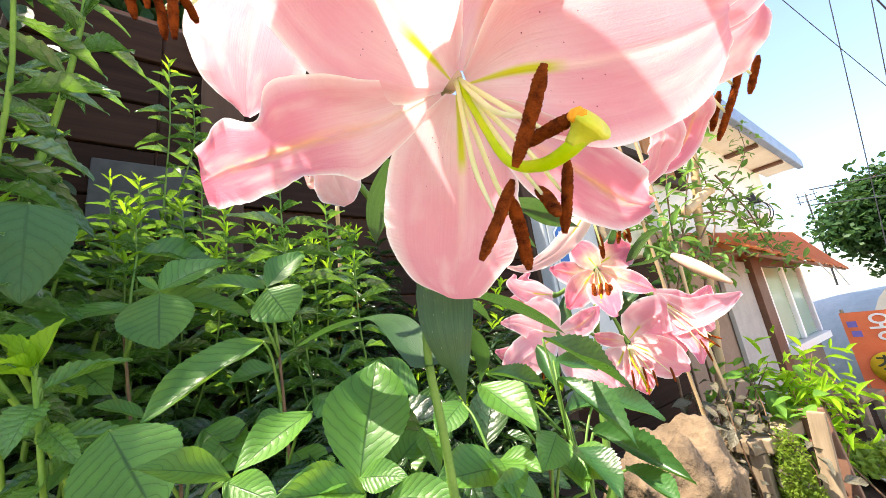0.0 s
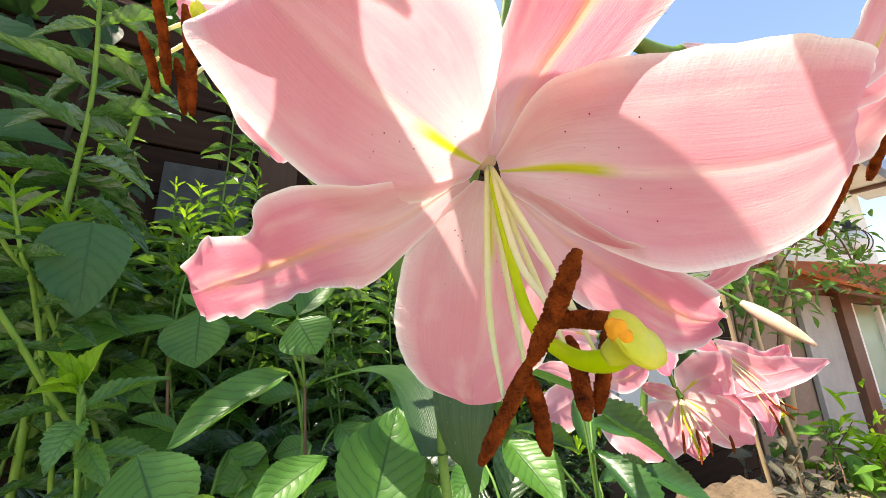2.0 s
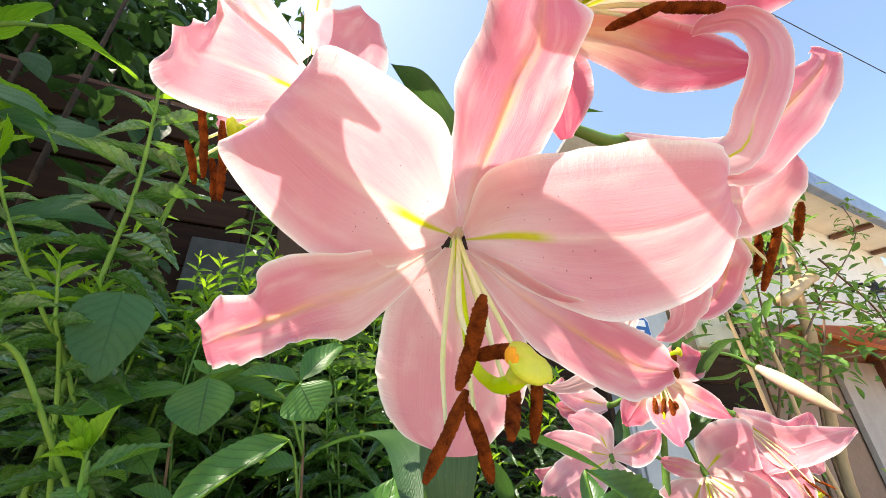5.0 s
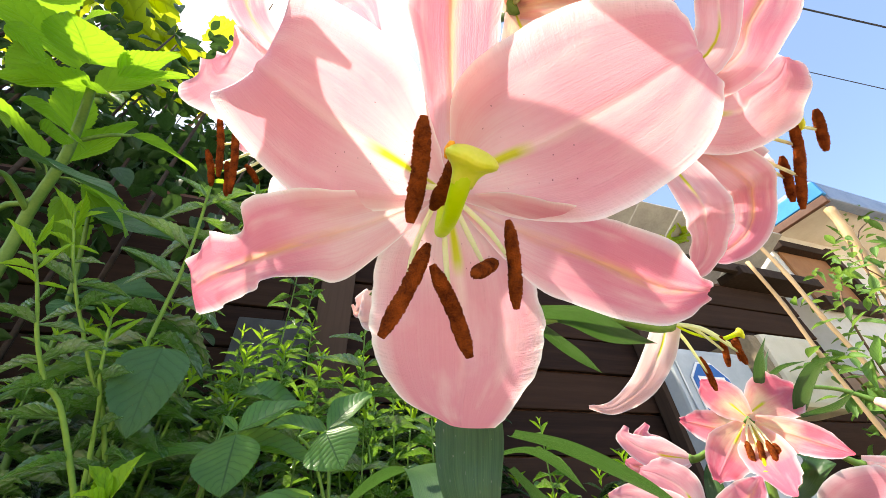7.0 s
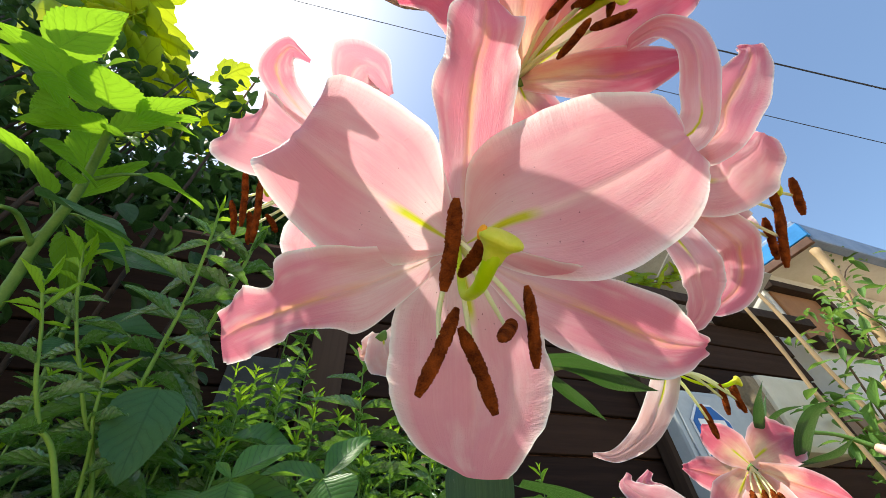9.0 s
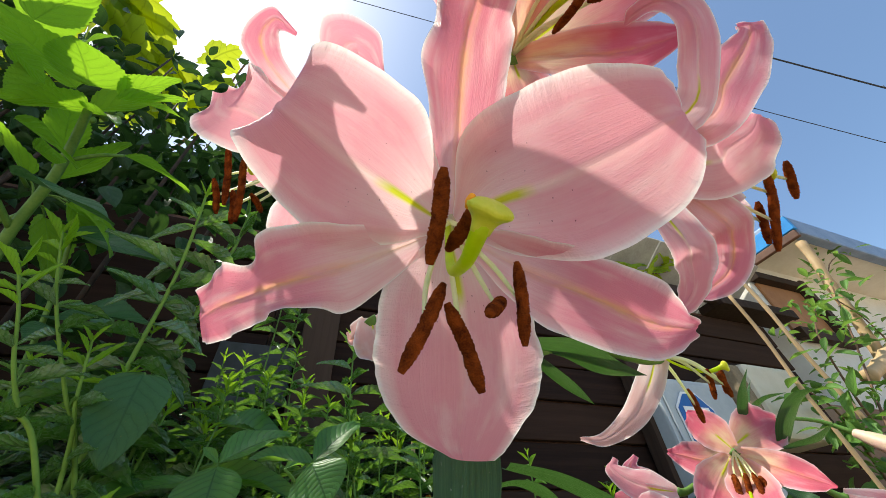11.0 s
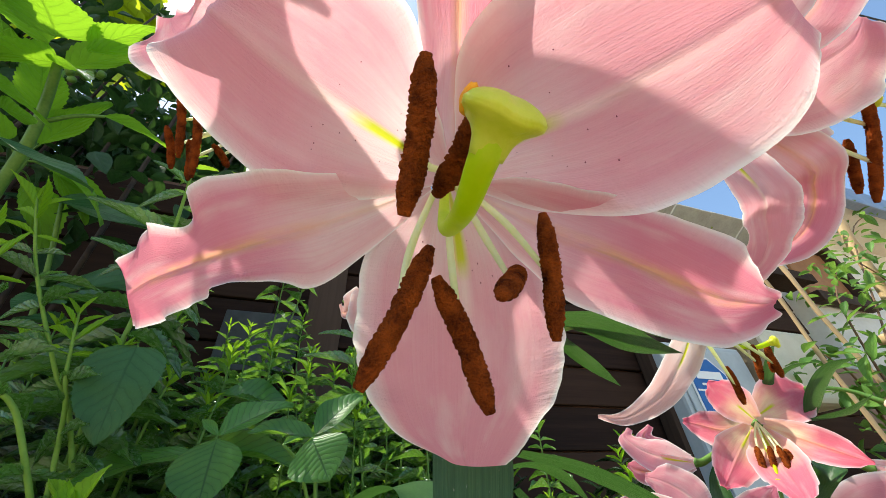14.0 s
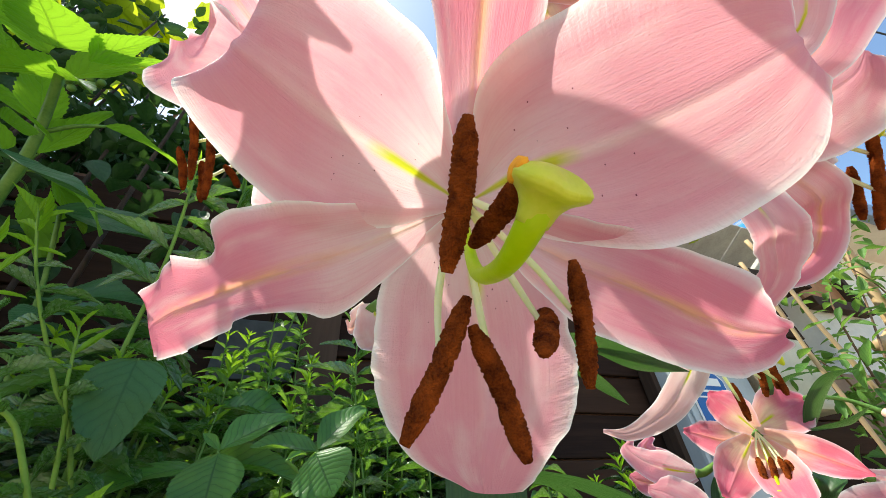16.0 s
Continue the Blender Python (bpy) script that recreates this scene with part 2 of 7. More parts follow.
M["creeper"] = leaf_material("creeper_leaf", (0.040, 0.120, 0.020), (0.13, 0.26, 0.05), (0.32, 0.55, 0.08), 6, 4, 0.3, 0.3, 0.45, 0.4)
M["withered"] = plain("withered_leaf", (0.55, 0.10, 0.03), (0.70, 0.50, 0.06), 60, 0.7, 0.4, see=0.3)
M["stem"] = plain("green_stem", (0.065, 0.16, 0.022), (0.15, 0.27, 0.045), 40, 0.5, 0.25, 0.001)
M["pale_stem"] = plain("pale_green_stem", (0.13, 0.27, 0.024), (0.23, 0.39, 0.05), 40, 0.45, 0.25, 0.001, see=0.2)
M["twig"] = plain("brown_twig", (0.10, 0.055, 0.03), (0.22, 0.13, 0.07), 60, 0.8, 0.5, 0.001)
M["bark"] = plain("dark_bark", (0.022, 0.015, 0.010), (0.060, 0.040, 0.028), 60, 0.85, 0.6, 0.001)
M["anther"] = plain("anther_rust", (0.055, 0.010, 0.004), (0.50, 0.105, 0.016), 260, 0.95, 1.0, 0.0022, spec=0.06)
M["filament"] = plain("filament", (0.84, 0.88, 0.46), (0.94, 0.94, 0.68), 60, 0.4, 0.1, see=0.5)
M["style"] = plain("style_green", (0.58, 0.76, 0.012), (0.72, 0.84, 0.03), 60, 0.32, 0.1, see=0.5)
M["stigma"] = plain("stigma_yellow", (0.66, 0.72, 0.03), (0.84, 0.82, 0.12), 90, 0.28, 0.2, 0.0008, see=0.4)
M["pollen"] = plain("pollen_orange", (0.85, 0.30, 0.01), (0.92, 0.42, 0.02), 400, 0.8, 0.2, 0.001)
M["speck"] = plain("purple_speck", (0.16, 0.02, 0.05), (0.26, 0.04, 0.08), 300, 0.6, 0.1)
M["plank"] = wood_material("dark_plank", (0.019, 0.010, 0.007), (0.050, 0.026, 0.016), (3.0, 60.0, 60.0), 0.8, 0.6)
M["batten"] = wood_material("dark_batten", (0.038, 0.024, 0.017), (0.076, 0.048, 0.034), (60.0, 60.0, 4.0))
M["bamboo"] = wood_material("bamboo_cane", (0.42, 0.28, 0.14), (0.62, 0.44, 0.25), (30.0, 30.0, 6.0), 0.5, 0.2)
M["oldwood"] = wood_material("weathered_wood", (0.18, 0.13, 0.08), (0.36, 0.275, 0.18), (6.0, 50.0, 50.0), 0.8, 0.7)
M["stucco"] = plain("pale_stucco", (0.70, 0.67, 0.60), (0.82, 0.80, 0.74), 5, 0.85, 0.35, 0.004)
M["tan"] = plain("tan_plaster", (0.20, 0.135, 0.095), (0.29, 0.205, 0.15), 5, 0.85, 0.3, 0.004)
M["paleboard"] = plain("pale_grey_board", (0.30, 0.29, 0.27), (0.42, 0.41, 0.38), 7, 0.7, 0.15)
M["greypanel"] = plain("grey_cement_panel", (0.04, 0.043, 0.043), (0.09, 0.094, 0.094), 7, 0.8, 0.3, 0.003)
M["concrete"] = plain("concrete", (0.30, 0.29, 0.27), (0.46, 0.45, 0.42), 9, 0.9, 0.4, 0.004)
M["soffit"] = plain("cream_soffit", (0.66, 0.60, 0.48), (0.78, 0.73, 0.62), 6, 0.7, 0.1)
M["blue"] = plain("blue_fascia", (0.02, 0.22, 0.55), (0.04, 0.30, 0.66), 8, 0.45, 0.05)
M["roofmetal"] = plain("grey_roof_metal", (0.16, 0.22, 0.32), (0.28, 0.34, 0.44), 8, 0.45, 0.1, 0.002, 0.3)
M["brown"] = plain("brown_paint", (0.10, 0.045, 0.025), (0.17, 0.08, 0.045), 14, 0.6, 0.2)
M["rust"] = plain("rust_brown_board", (0.30, 0.13, 0.05), (0.42, 0.20, 0.08), 8, 0.65, 0.2)
M["greybox"] = plain("grey_box_paint", (0.36, 0.40, 0.42), (0.45, 0.49, 0.50), 12, 0.5, 0.08)
M["beige"] = plain("beige_plastic", (0.60, 0.54, 0.40), (0.70, 0.64, 0.50), 14, 0.5, 0.06)
M["perf"] = plain("perforated_brown", (0.20, 0.15, 0.09), (0.30, 0.23, 0.14), 90, 0.7, 0.5)
M["plate_blue"] = plain("plate_blue", (0.01, 0.09, 0.32), (0.015, 0.12, 0.38), 30, 0.35, 0.03)
M["white"] = plain("white_paint", (0.78, 0.78, 0.76), (0.84, 0.84, 0.82), 30, 0.5, 0.05)
M["orange"] = plain("orange_sheet", (0.80, 0.26, 0.08), (0.90, 0.40, 0.18), 8, 0.5, 0.15, see=0.7)
M["rock"] = plain("tan_rock", (0.075, 0.052, 0.032), (0.25, 0.175, 0.105), 8, 0.9, 0.8, 0.010)
M["ground"] = plain("dusty_ground", (0.30, 0.245, 0.18), (0.44, 0.37, 0.28), 2.5, 0.95, 0.6, 0.01)


def earth_material():
    """Pale trodden earth, mostly unseen and added to bounce light onto the petals, with a strip of dark soil along the
    wall.
    """
    n = Nodes("earth_and_soil")
    xyz = n.node("SeparateXYZ")
    n.link(n.coord("Object"), xyz.inputs[0])
    off = n.math("ADD", n.math("MULTIPLY", xyz.outputs[0], 0.568), n.math("MULTIPLY", n.math("SUBTRACT", 1.15, xyz.outputs[1]), 0.823))
    edge = n.math("ADD", n.math("MULTIPLY", off, 0.4), n.math("MULTIPLY", n.noise(5.0, 4), 0.12))
    big, fine = n.noise(1.3, 5), n.noise(34.0, 4)
    f = n.math("ADD", n.math("MULTIPLY", big, 0.6), n.math("MULTIPLY", fine, 0.4))
    pale = n.mix(n.ramp(f, (0.32, 0.0), (0.68, 1.0)), (0.30, 0.245, 0.18), (0.46, 0.39, 0.30))
    soil = n.mix(n.ramp(f, (0.32, 0.0), (0.68, 1.0)), (0.035, 0.024, 0.016), (0.085, 0.06, 0.04))
    col = n.mix(n.ramp(edge, (0.37, 0.0), (0.42, 1.0)), soil, pale)
    return n.surface(col, 0.95, 0, n.bump(fine, 0.6, 0.01), spec=0.1)


M["earth"] = earth_material()
M["wire"] = plain("black_wire", (0.02, 0.02, 0.022), (0.04, 0.04, 0.045), 20, 0.6, 0.05)
M["film"] = plain("grey_plastic_sheet", (0.30, 0.36, 0.38), (0.46, 0.50, 0.52), 3, 0.4, 0.3, 0.01)
M["banner"] = plain("red_banner", (0.78, 0.16, 0.06), (0.84, 0.22, 0.09), 5, 0.55, 0.1)
M["yellow"] = plain("yellow_print", (0.86, 0.56, 0.02), (0.90, 0.62, 0.04), 20, 0.55, 0.05)
M["violet"] = plain("violet_print", (0.16, 0.13, 0.42), (0.20, 0.17, 0.50), 20, 0.55, 0.05)
M["ink"] = plain("dark_print", (0.05, 0.05, 0.03), (0.08, 0.08, 0.04), 20, 0.55, 0.05)
M["needle"] = leaf_material("tree_leaf", (0.012, 0.042, 0.010), (0.034, 0.088, 0.020), (0.10, 0.22, 0.04), 4, 3, 0.1, 0.16, 0.5, 0.2)
M["moss"] = leaf_material("mat_leaf", (0.13, 0.21, 0.02), (0.26, 0.36, 0.05), (0.45, 0.60, 0.08), 3, 2, 0.1, 0.3, 0.5, 0.2)


def glass_material():
    n = Nodes("window_glass")
    return n.surface(n.mix(n.noise(2.0, 3), (0.20, 0.34, 0.22), (0.36, 0.44, 0.30)), 0.22, 0, None, spec=0.4)


M["glass"] = glass_material()


# ---------------------------------------------------------------- building helpers
def mesh(name, verts, faces, uvs=None, smooth=True):
    me = bpy.data.meshes.new(name)
    me.from_pydata([tuple(v) for v in verts], [], faces)
    if uvs is not None:
        layer = me.uv_layers.new(name="UVMap")
        idx = np.empty(len(me.loops), dtype=np.int32)
        me.loops.foreach_get("vertex_index", idx)
        layer.data.foreach_set("uv", np.asarray(uvs, dtype=np.float32)[idx].ravel())
    if smooth:
        me.polygons.foreach_set("use_smooth", [True] * len(me.polygons))
    me.update()
    return me


def hold(ob, parent):
    """Hangs ob under parent and keeps the place that it has."""
    if parent is not None:
        ob.parent = parent
    return ob


def part(name, me, material, parent=None, label="", at=None):
    ob = new(name, me)
    if not me.materials:
        me.materials.append(material)
    if at is not None:
        ob.matrix_basis = at
    hold(ob, parent)
    return tagged(ob, label) if label else ob


def thing(name, label, category, group="", kind="", at=None):
    ob = new(name)
    ob.empty_display_size = 0.02
    if at is not None:
        ob.location = at
    return tagged(ob, label, category, group, kind)


def spline(points, n):
    """Catmull-Rom through the rows of points, n steps a span."""
    p = np.asarray(points, float)
    p = np.vstack([2 * p[0] - p[1], p, 2 * p[-1] - p[-2]])
    out = []
    for i in range(1, len(p) - 2):
        for k in range(n):
            t = k / n
            a, b, c, d = p[i - 1 : i + 3]
            out.append(0.5 * (2 * b + (c - a) * t + (2 * a - 5 * b + 4 * c - d) * t * t + (3 * b - a - 3 * c + d) * t**3))
    out.append(p[-2])
    return np.array(out)


def tube_mesh(name, points, radii, sides=8, steps=5, flat=1.0, rough=0.0):
    """A round, tapering tube along a curve, closed at the ends."""
    line = spline(points, steps)
    rad = np.interp(np.linspace(0, 1, len(line)), np.linspace(0, 1, len(radii)), radii)
    verts, faces = [], []
    tang = np.gradient(line, axis=0)
    tang /= np.linalg.norm(tang, axis=1)[:, None] + 1e-12
    ref = np.array([0, 0, 1.0]) if abs(tang[0][2]) < 0.9 else np.array([1.0, 0, 0])
    for c, t, r in zip(line, tang, rad):
        x = np.cross(ref, t)
        x /= np.linalg.norm(x) + 1e-12
        y = np.cross(t, x)
        ref = y
        for k in range(sides):
            a = 2 * math.pi * k / sides
            rr = r * (1 + rough * (random.random() - 0.5))
            verts.append(c + rr * (math.cos(a) * x + flat * math.sin(a) * y))
    m = len(line)
    for i in range(m - 1):
        for k in range(sides):
            faces.append((i * sides + k, i * sides + (k + 1) % sides, (i + 1) * sides + (k + 1) % sides, (i + 1) * sides + k))
    verts += [line[0], line[-1]]
    for k in range(sides):
        faces.append((m * sides, (k + 1) % sides, k))
        faces.append((m * sides + 1, (m - 1) * sides + k, (m - 1) * sides + (k + 1) % sides))
    return mesh(name, verts, faces)


def box_mesh(name, size, bevel=0.0, at=(0, 0, 0)):
    bm = bmesh.new()
    bmesh.ops.create_cube(bm, size=1.0)
    for v in bm.verts:
        v.co = Vector(a * b for a, b in zip(v.co, size)) + Vector(at)
    if bevel:
        bmesh.ops.bevel(bm, geom=bm.edges[:], offset=bevel, segments=2, affect="EDGES", profile=0.6)
    me = bpy.data.meshes.new(name)
    bm.to_mesh(me)
    bm.free()
    return me


# ---------------------------------------------------------------- the facade's frame
WALL_TURN = 34.6
FACADE = pose(0, 1.15, 0, 0, 0, WALL_TURN)       # x along the wall, -y towards the garden, z up


def on_wall(s, out, z, rx=0, ry=0, rz=0):
    return FACADE @ pose(s, -out, z, rx, ry, rz)


def wall_box(name, s0, s1, o0, o1, z0, z1, material, parent=None, label="", bevel=0.003):
    """A box between places along the wall (s), out of the wall (o) and heights (z)."""
    me = box_mesh(name, (s1 - s0, o1 - o0, z1 - z0), bevel)
    return part(name, me, material, parent, label, on_wall((s0 + s1) / 2, (o0 + o1) / 2, (z0 + z1) / 2))


# ---------------------------------------------------------------- ground
def ground_mesh():
    """One sheet to the horizon: level yard, with the raised bed on the near side of the wall."""
    xs = np.concatenate([np.linspace(-400, -6, 6), np.linspace(-4, 6, 61), np.linspace(9, 400, 6)])
    verts, faces, n = [], [], len(xs)
    for y in xs:
        for x in xs:
            bed = 1 / (1 + math.exp((x - 0.62 - 0.35 * y) * 9.0)) if abs(x) < 5 and abs(y) < 5 else 0.0
            z = 0.5 * bed + 0.05 * noise.noise(Vector((x * 0.8, y * 0.8, 0))) - 0.05
            verts.append((x, y, z))
    for j in range(n - 1):
        for i in range(n - 1):
            faces.append((j * n + i, j * n + i + 1, (j + 1) * n + i + 1, (j + 1) * n + i))
    return mesh("ground", verts, faces)


ground = part("ground", ground_mesh(), M["earth"])
tagged(ground, "dark garden soil running into a dusty yard", "ground", kind="structure")
yard = part("yard", mesh("yard", [(1.2, 0.2, 0.0), (9, -2, 0.0), (12, 6, 0.02), (2.3, 2.4, 0.02)], [(0, 1, 2, 3)]), M["ground"])
tagged(yard, "pale trodden earth of the yard", "yard", kind="structure")

# ---------------------------------------------------------------- plank wall and house
wall = wall_box("wall_planked", -4.0, 1.55, -0.16, -0.02, -0.1, 1.87, M["brown"], None, "", 0.0)
tagged(wall, "dark brown plank wall behind the flower bed", "wall", kind="structure")
house_front = wall_box("wall_house", 1.76, 4.69, -0.2, -0.01, 1.47, 2.36, M["stucco"], None, "", 0.0)
tagged(house_front, "white plastered house wall under the eaves", "wall", kind="structure")
house_low = wall_box("wall_house_base", 1.56, 4.69, -0.2, -0.014, -0.1, 1.468, M["tan"], None, "", 0.0)
tagged(house_low, "brown plastered lower wall of the house", "wall", kind="structure")
house_end = wall_box("wall_house_end", 1.76, 1.94, -3.2, -0.21, -0.1, 2.36, M["stucco"], None, "", 0.0)
tagged(house_end, "pale plastered end wall of the house", "wall", kind="structure")
house_far = wall_box("wall_house_far", 4.5, 4.69, -3.2, -0.21, -0.1, 2.36, M["stucco"], None, "", 0.0)
tagged(house_far, "pale plastered far end wall of the house", "wall", kind="structure")


def house_roof():
    roof = thing("roof", "low grey metal roof with a bright blue fascia", "roof", kind="structure")
    me = box_mesh("roof_sheet", (3.1, 2.3, 0.04), 0.004)
    part("roof_sheet", me, M["roofmetal"], roof, "", on_wall(3.46, -0.85, 2.47, -1, 0, 0))
    wall_box("soffit", 1.93, 4.98, -0.01, 0.26, 2.355, 2.375, M["soffit"], roof)
    wall_box("gutter", 1.90, 5.0, 0.262, 0.32, 2.33, 2.44, M["roofmetal"], roof, "dark grey metal eaves edge", 0.012)
    wall_box("fascia", 1.865, 1.897, -1.6, 0.32, 2.36, 2.46, M["blue"], roof, "bright blue fascia board", 0.004)
    wall_box("fascia", 1.868, 1.895, -1.6, 0.31, 2.31, 2.356, M["brown"], roof, "dark lower fascia strip", 0.004)
    for q in (3.55, 4.4):
        wall_box("rafter", q, q + 0.06, 0.0, 0.25, 2.32, 2.352, M["brown"], roof, "", 0.004)


house_roof()


def lean_to_roof():
    """Grey boards sloping up and back from the top of the plank wall to the house."""
    r = thing("lean_to_roof", "weathered grey boards sloping back from the plank wall", "roof", kind="structure")
    for i in range(5):
        s0 = 0.50 + i * 0.25
        me = box_mesh("roof_board", (0.243, 0.78, 0.022), 0.004)
        part("roof_board", me, M["concrete"], r, "", on_wall(s0 + 0.125, -0.26, 2.055 + 0.004 * (i % 2), -27, 0, 0))
    wall_box("eaves_board", 0.50, 1.74, 0.06, 0.085, 1.875, 1.925, M["batten"], r)


lean_to_roof()


def plank_wall():
    rng = random.Random(4)
    me = box_mesh("plank", (1.0, 0.016, 0.112), 0.004)
    me.materials.append(M["plank"])
    inv = wall.matrix_basis.inverted()
    for row in range(16):
        z = 0.03 + row * 0.117
        ends = [-3.4, -2.1 + rng.uniform(-0.2, 0.2), -0.72, 0.45, 1.54]
        for a, b in zip(ends, ends[1:]):
            m = on_wall((a + b) / 2, -0.006 + rng.uniform(-0.002, 0.003), z, rng.uniform(-3, -1), 0, 0) @ Matrix.Diagonal((b - a - 0.004, 1, 1, 1))
            part("plank", me, M["plank"], wall, "", inv @ m)


post = wall_box("wall_post", 0.43, 0.50, 0.012, 0.06, 0.0, 1.86, M["batten"])
tagged(post, "dark wooden post fixed on the plank wall", "post", kind="structure")
post = wall_box("wall_post", -0.64, -0.55, 0.012, 0.045, 0.0, 1.87, M["batten"])
tagged(post, "weathered brown board fixed upright on the plank wall", "post", kind="structure")
pale = wall_box("wall_panel", -0.82, -0.645, 0.014, 0.032, 1.30, 1.445, M["greypanel"])
tagged(pale, "pale grey panel standing against the plank wall", "panel", kind="structure")
ledge = wall_box("window_ledge", 1.15, 1.68, -0.02, 0.10, 1.86, 1.90, M["batten"])
tagged(ledge, "weathered brown board shelf under the small window", "shelf", kind="structure")


def small_window():
    w = thing("window_1", "small brown boarded window under the eaves", "window", kind="structure")
    wall_box("panel", 1.80, 2.20, -0.008, 0.006, 1.86, 2.18, M["rust"], w)
    wall_box("frame", 1.77, 2.26, 0.0, 0.05, 1.80, 1.858, M["batten"], w)
    wall_box("frame", 2.202, 2.25, 0.0, 0.05, 1.86, 2.25, M["batten"], w)
    wall_box("frame", 1.77, 2.20, 0.0, 0.05, 2.182, 2.23, M["batten"], w)


small_window()


def utility_box():
    b = thing("utility_box", "tall grey metal utility box on the plank wall", "box")
    wall_box("body", 0.45, 0.80, 0.0, 0.11, 0.72, 1.44, M["greybox"], b, "", 0.01)
    wall_box("door", 0.465, 0.785, 0.111, 0.118, 0.74, 1.42, M["greybox"], b, "", 0.003)
    return b


utility_box()


def number_plate():
    """Blue five-sided plate; its writing is set as bars."""
    pl = thing("wall_plate", "blue five-sided address plate with white bars", "plate")
    s0, s1, z0, z1, o = 0.49, 0.65, 1.17, 1.39, 0.120
    pts = [(s0, z0), (s1, z0), (s1, z1 - 0.05), ((s0 + s1) / 2 + 0.03, z1), ((s0 + s1) / 2 - 0.03, z1), (s0, z1 - 0.05)]

    def slab(name, scale, oo, mat, th):
        c = ((s0 + s1) / 2, (z0 + z1) / 2)
        vs = [((x - c[0]) * scale + c[0], -o_, (z - c[1]) * scale + c[1]) for o_ in (oo, oo + th) for x, z in pts]
        n = len(pts)
        fs = [tuple(range(n - 1, -1, -1)), tuple(range(n, 2 * n))] + [(i, (i + 1) % n, n + (i + 1) % n, n + i) for i in range(n)]
        return part(name, mesh(name, vs, fs, smooth=False), mat, pl, "", FACADE.copy())

    slab("border", 1.0, o, M["white"], 0.003)
    slab("field", 0.93, o + 0.0035, M["plate_blue"], 0.002)
    wall_box("bar", 0.515, 0.625, o + 0.006, o + 0.007, 1.318, 1.342, M["white"], pl, "", 0.0)
    wall_box("bar", 0.525, 0.610, o + 0.006, o + 0.007, 1.298, 1.305, M["white"], pl, "", 0.0)
    wall_box("bar", 0.497, 0.643, o + 0.006, o + 0.007, 1.281, 1.286, M["white"], pl, "", 0.0)
    wall_box("bar", 0.550, 0.575, o + 0.006, o + 0.007, 1.205, 1.262, M["white"], pl, "", 0.0)
    wall_box("bar", 0.590, 0.605, o + 0.006, o + 0.007, 1.205, 1.262, M["white"], pl, "", 0.0)
    wall_box("bar", 0.515, 0.625, o + 0.006, o + 0.007, 1.182, 1.189, M["white"], pl, "", 0.0)


number_plate()


def wall_speaker():
    sp = thing("wall_vent_box", "beige box with a brown perforated side on the wall", "box")
    wall_box("shell", 0.87, 1.15, 0.0, 0.16, 1.25, 1.51, M["beige"], sp, "", 0.02)
    wall_box("grille", 0.815, 0.865, 0.0, 0.15, 1.24, 1.50, M["perf"], sp, "brown perforated grille", 0.006)


wall_speaker()


def big_window():
    w = thing("window_2", "sliding window with green tinted panes and a brown post", "window", kind="structure")
    wall_box("side_board", 2.42, 2.99, -0.008, 0.02, 0.0, 1.28, M["paleboard"], w, "pale grey board beside the window")
    wall_box("post", 3.0, 3.22, 0.0, 0.06, 0.0, 1.3, M["brown"], w, "dark brown post")
    wall_box("sill", 3.24, 4.62, 0.0, 0.10, 0.52, 0.58, M["white"], w)
    wall_box("frame", 3.24, 4.62, 0.0, 0.05, 1.24, 1.30, M["brown"], w)
    for s in (3.24, 3.88, 4.56):
        wall_box("frame", s, s + 0.06, 0.0, 0.05, 0.585, 1.235, M["white"], w)
    for s in (3.305, 3.945):
        wall_box("pane", s, s + 0.57, 0.005, 0.02, 0.585, 1.235, M["glass"], w, "", 0.0)


big_window()


def awning():
    a = thing("awning", "faded orange sheet awning on wooden rafters", "awning")
    s0, s1 = 2.05, 5.2

    def fall(s, o):
        """Height of the sheet at a place along the wall and out of it."""
        q = (s - s0) / (s1 - s0)
        high, low = 1.46 + 0.21 * q, 1.27 - 0.12 * q
        return high + (low - high) * min(1.0, o / 0.32)

    def sheet():
        vs, fs, n = [], [], 46
        for k in range(2):
            for i in range(n):
                s = s0 + (s1 - s0) * i / (n - 1)
                wob = 0.012 * math.sin(i * 1.9) + 0.006 * math.sin(i * 0.7)
                for o in (0.0, 0.12, 0.24, 0.33):
                    vs.append((s, -o, fall(s, o) + wob * o * 2 + 0.012 * k))
        for k in range(2):
            for i in range(n - 1):
                for j in range(3):
                    q = k * n * 4 + i * 4 + j
                    f = (q, q + 4, q + 5, q + 1)
                    fs.append(f if k else f[::-1])
        return mesh("sheet", vs, fs)

    part("sheet", sheet(), M["orange"], a, "", FACADE.copy())
    for i in range(6):
        s = s0 + 0.1 + i * 0.58
        tilt = math.degrees(math.atan2(fall(s, 0.0) - fall(s, 0.32), 0.32))
        part("rafter", box_mesh("rafter", (0.035, 0.36, 0.03), 0.003), M["rust"], a, "", on_wall(s, 0.16, fall(s, 0.16) - 0.03, tilt, 0, 0))
    part("batten", tube_mesh("batten", [on_wall(q, 0.29, fall(q, 0.29) - 0.035).translation for q in (s0, 3.6, s1)], [0.016, 0.016], 8, 3), M["brown"], a)
    for q, d in ((3.7, 0.14), (4.3, 0.2)):
        f = on_wall(q, 0.325, fall(q, 0.32)).translation
        part("torn_strip", tube_mesh("torn_strip", [f, f + Vector((0.02, -0.02, -d * 0.5)), f + Vector((0.05, -0.03, -d))], [0.008, 0.005], 6, 4, 0.3), M["white"], a, "torn pale strip hanging from the sheet")


awning()


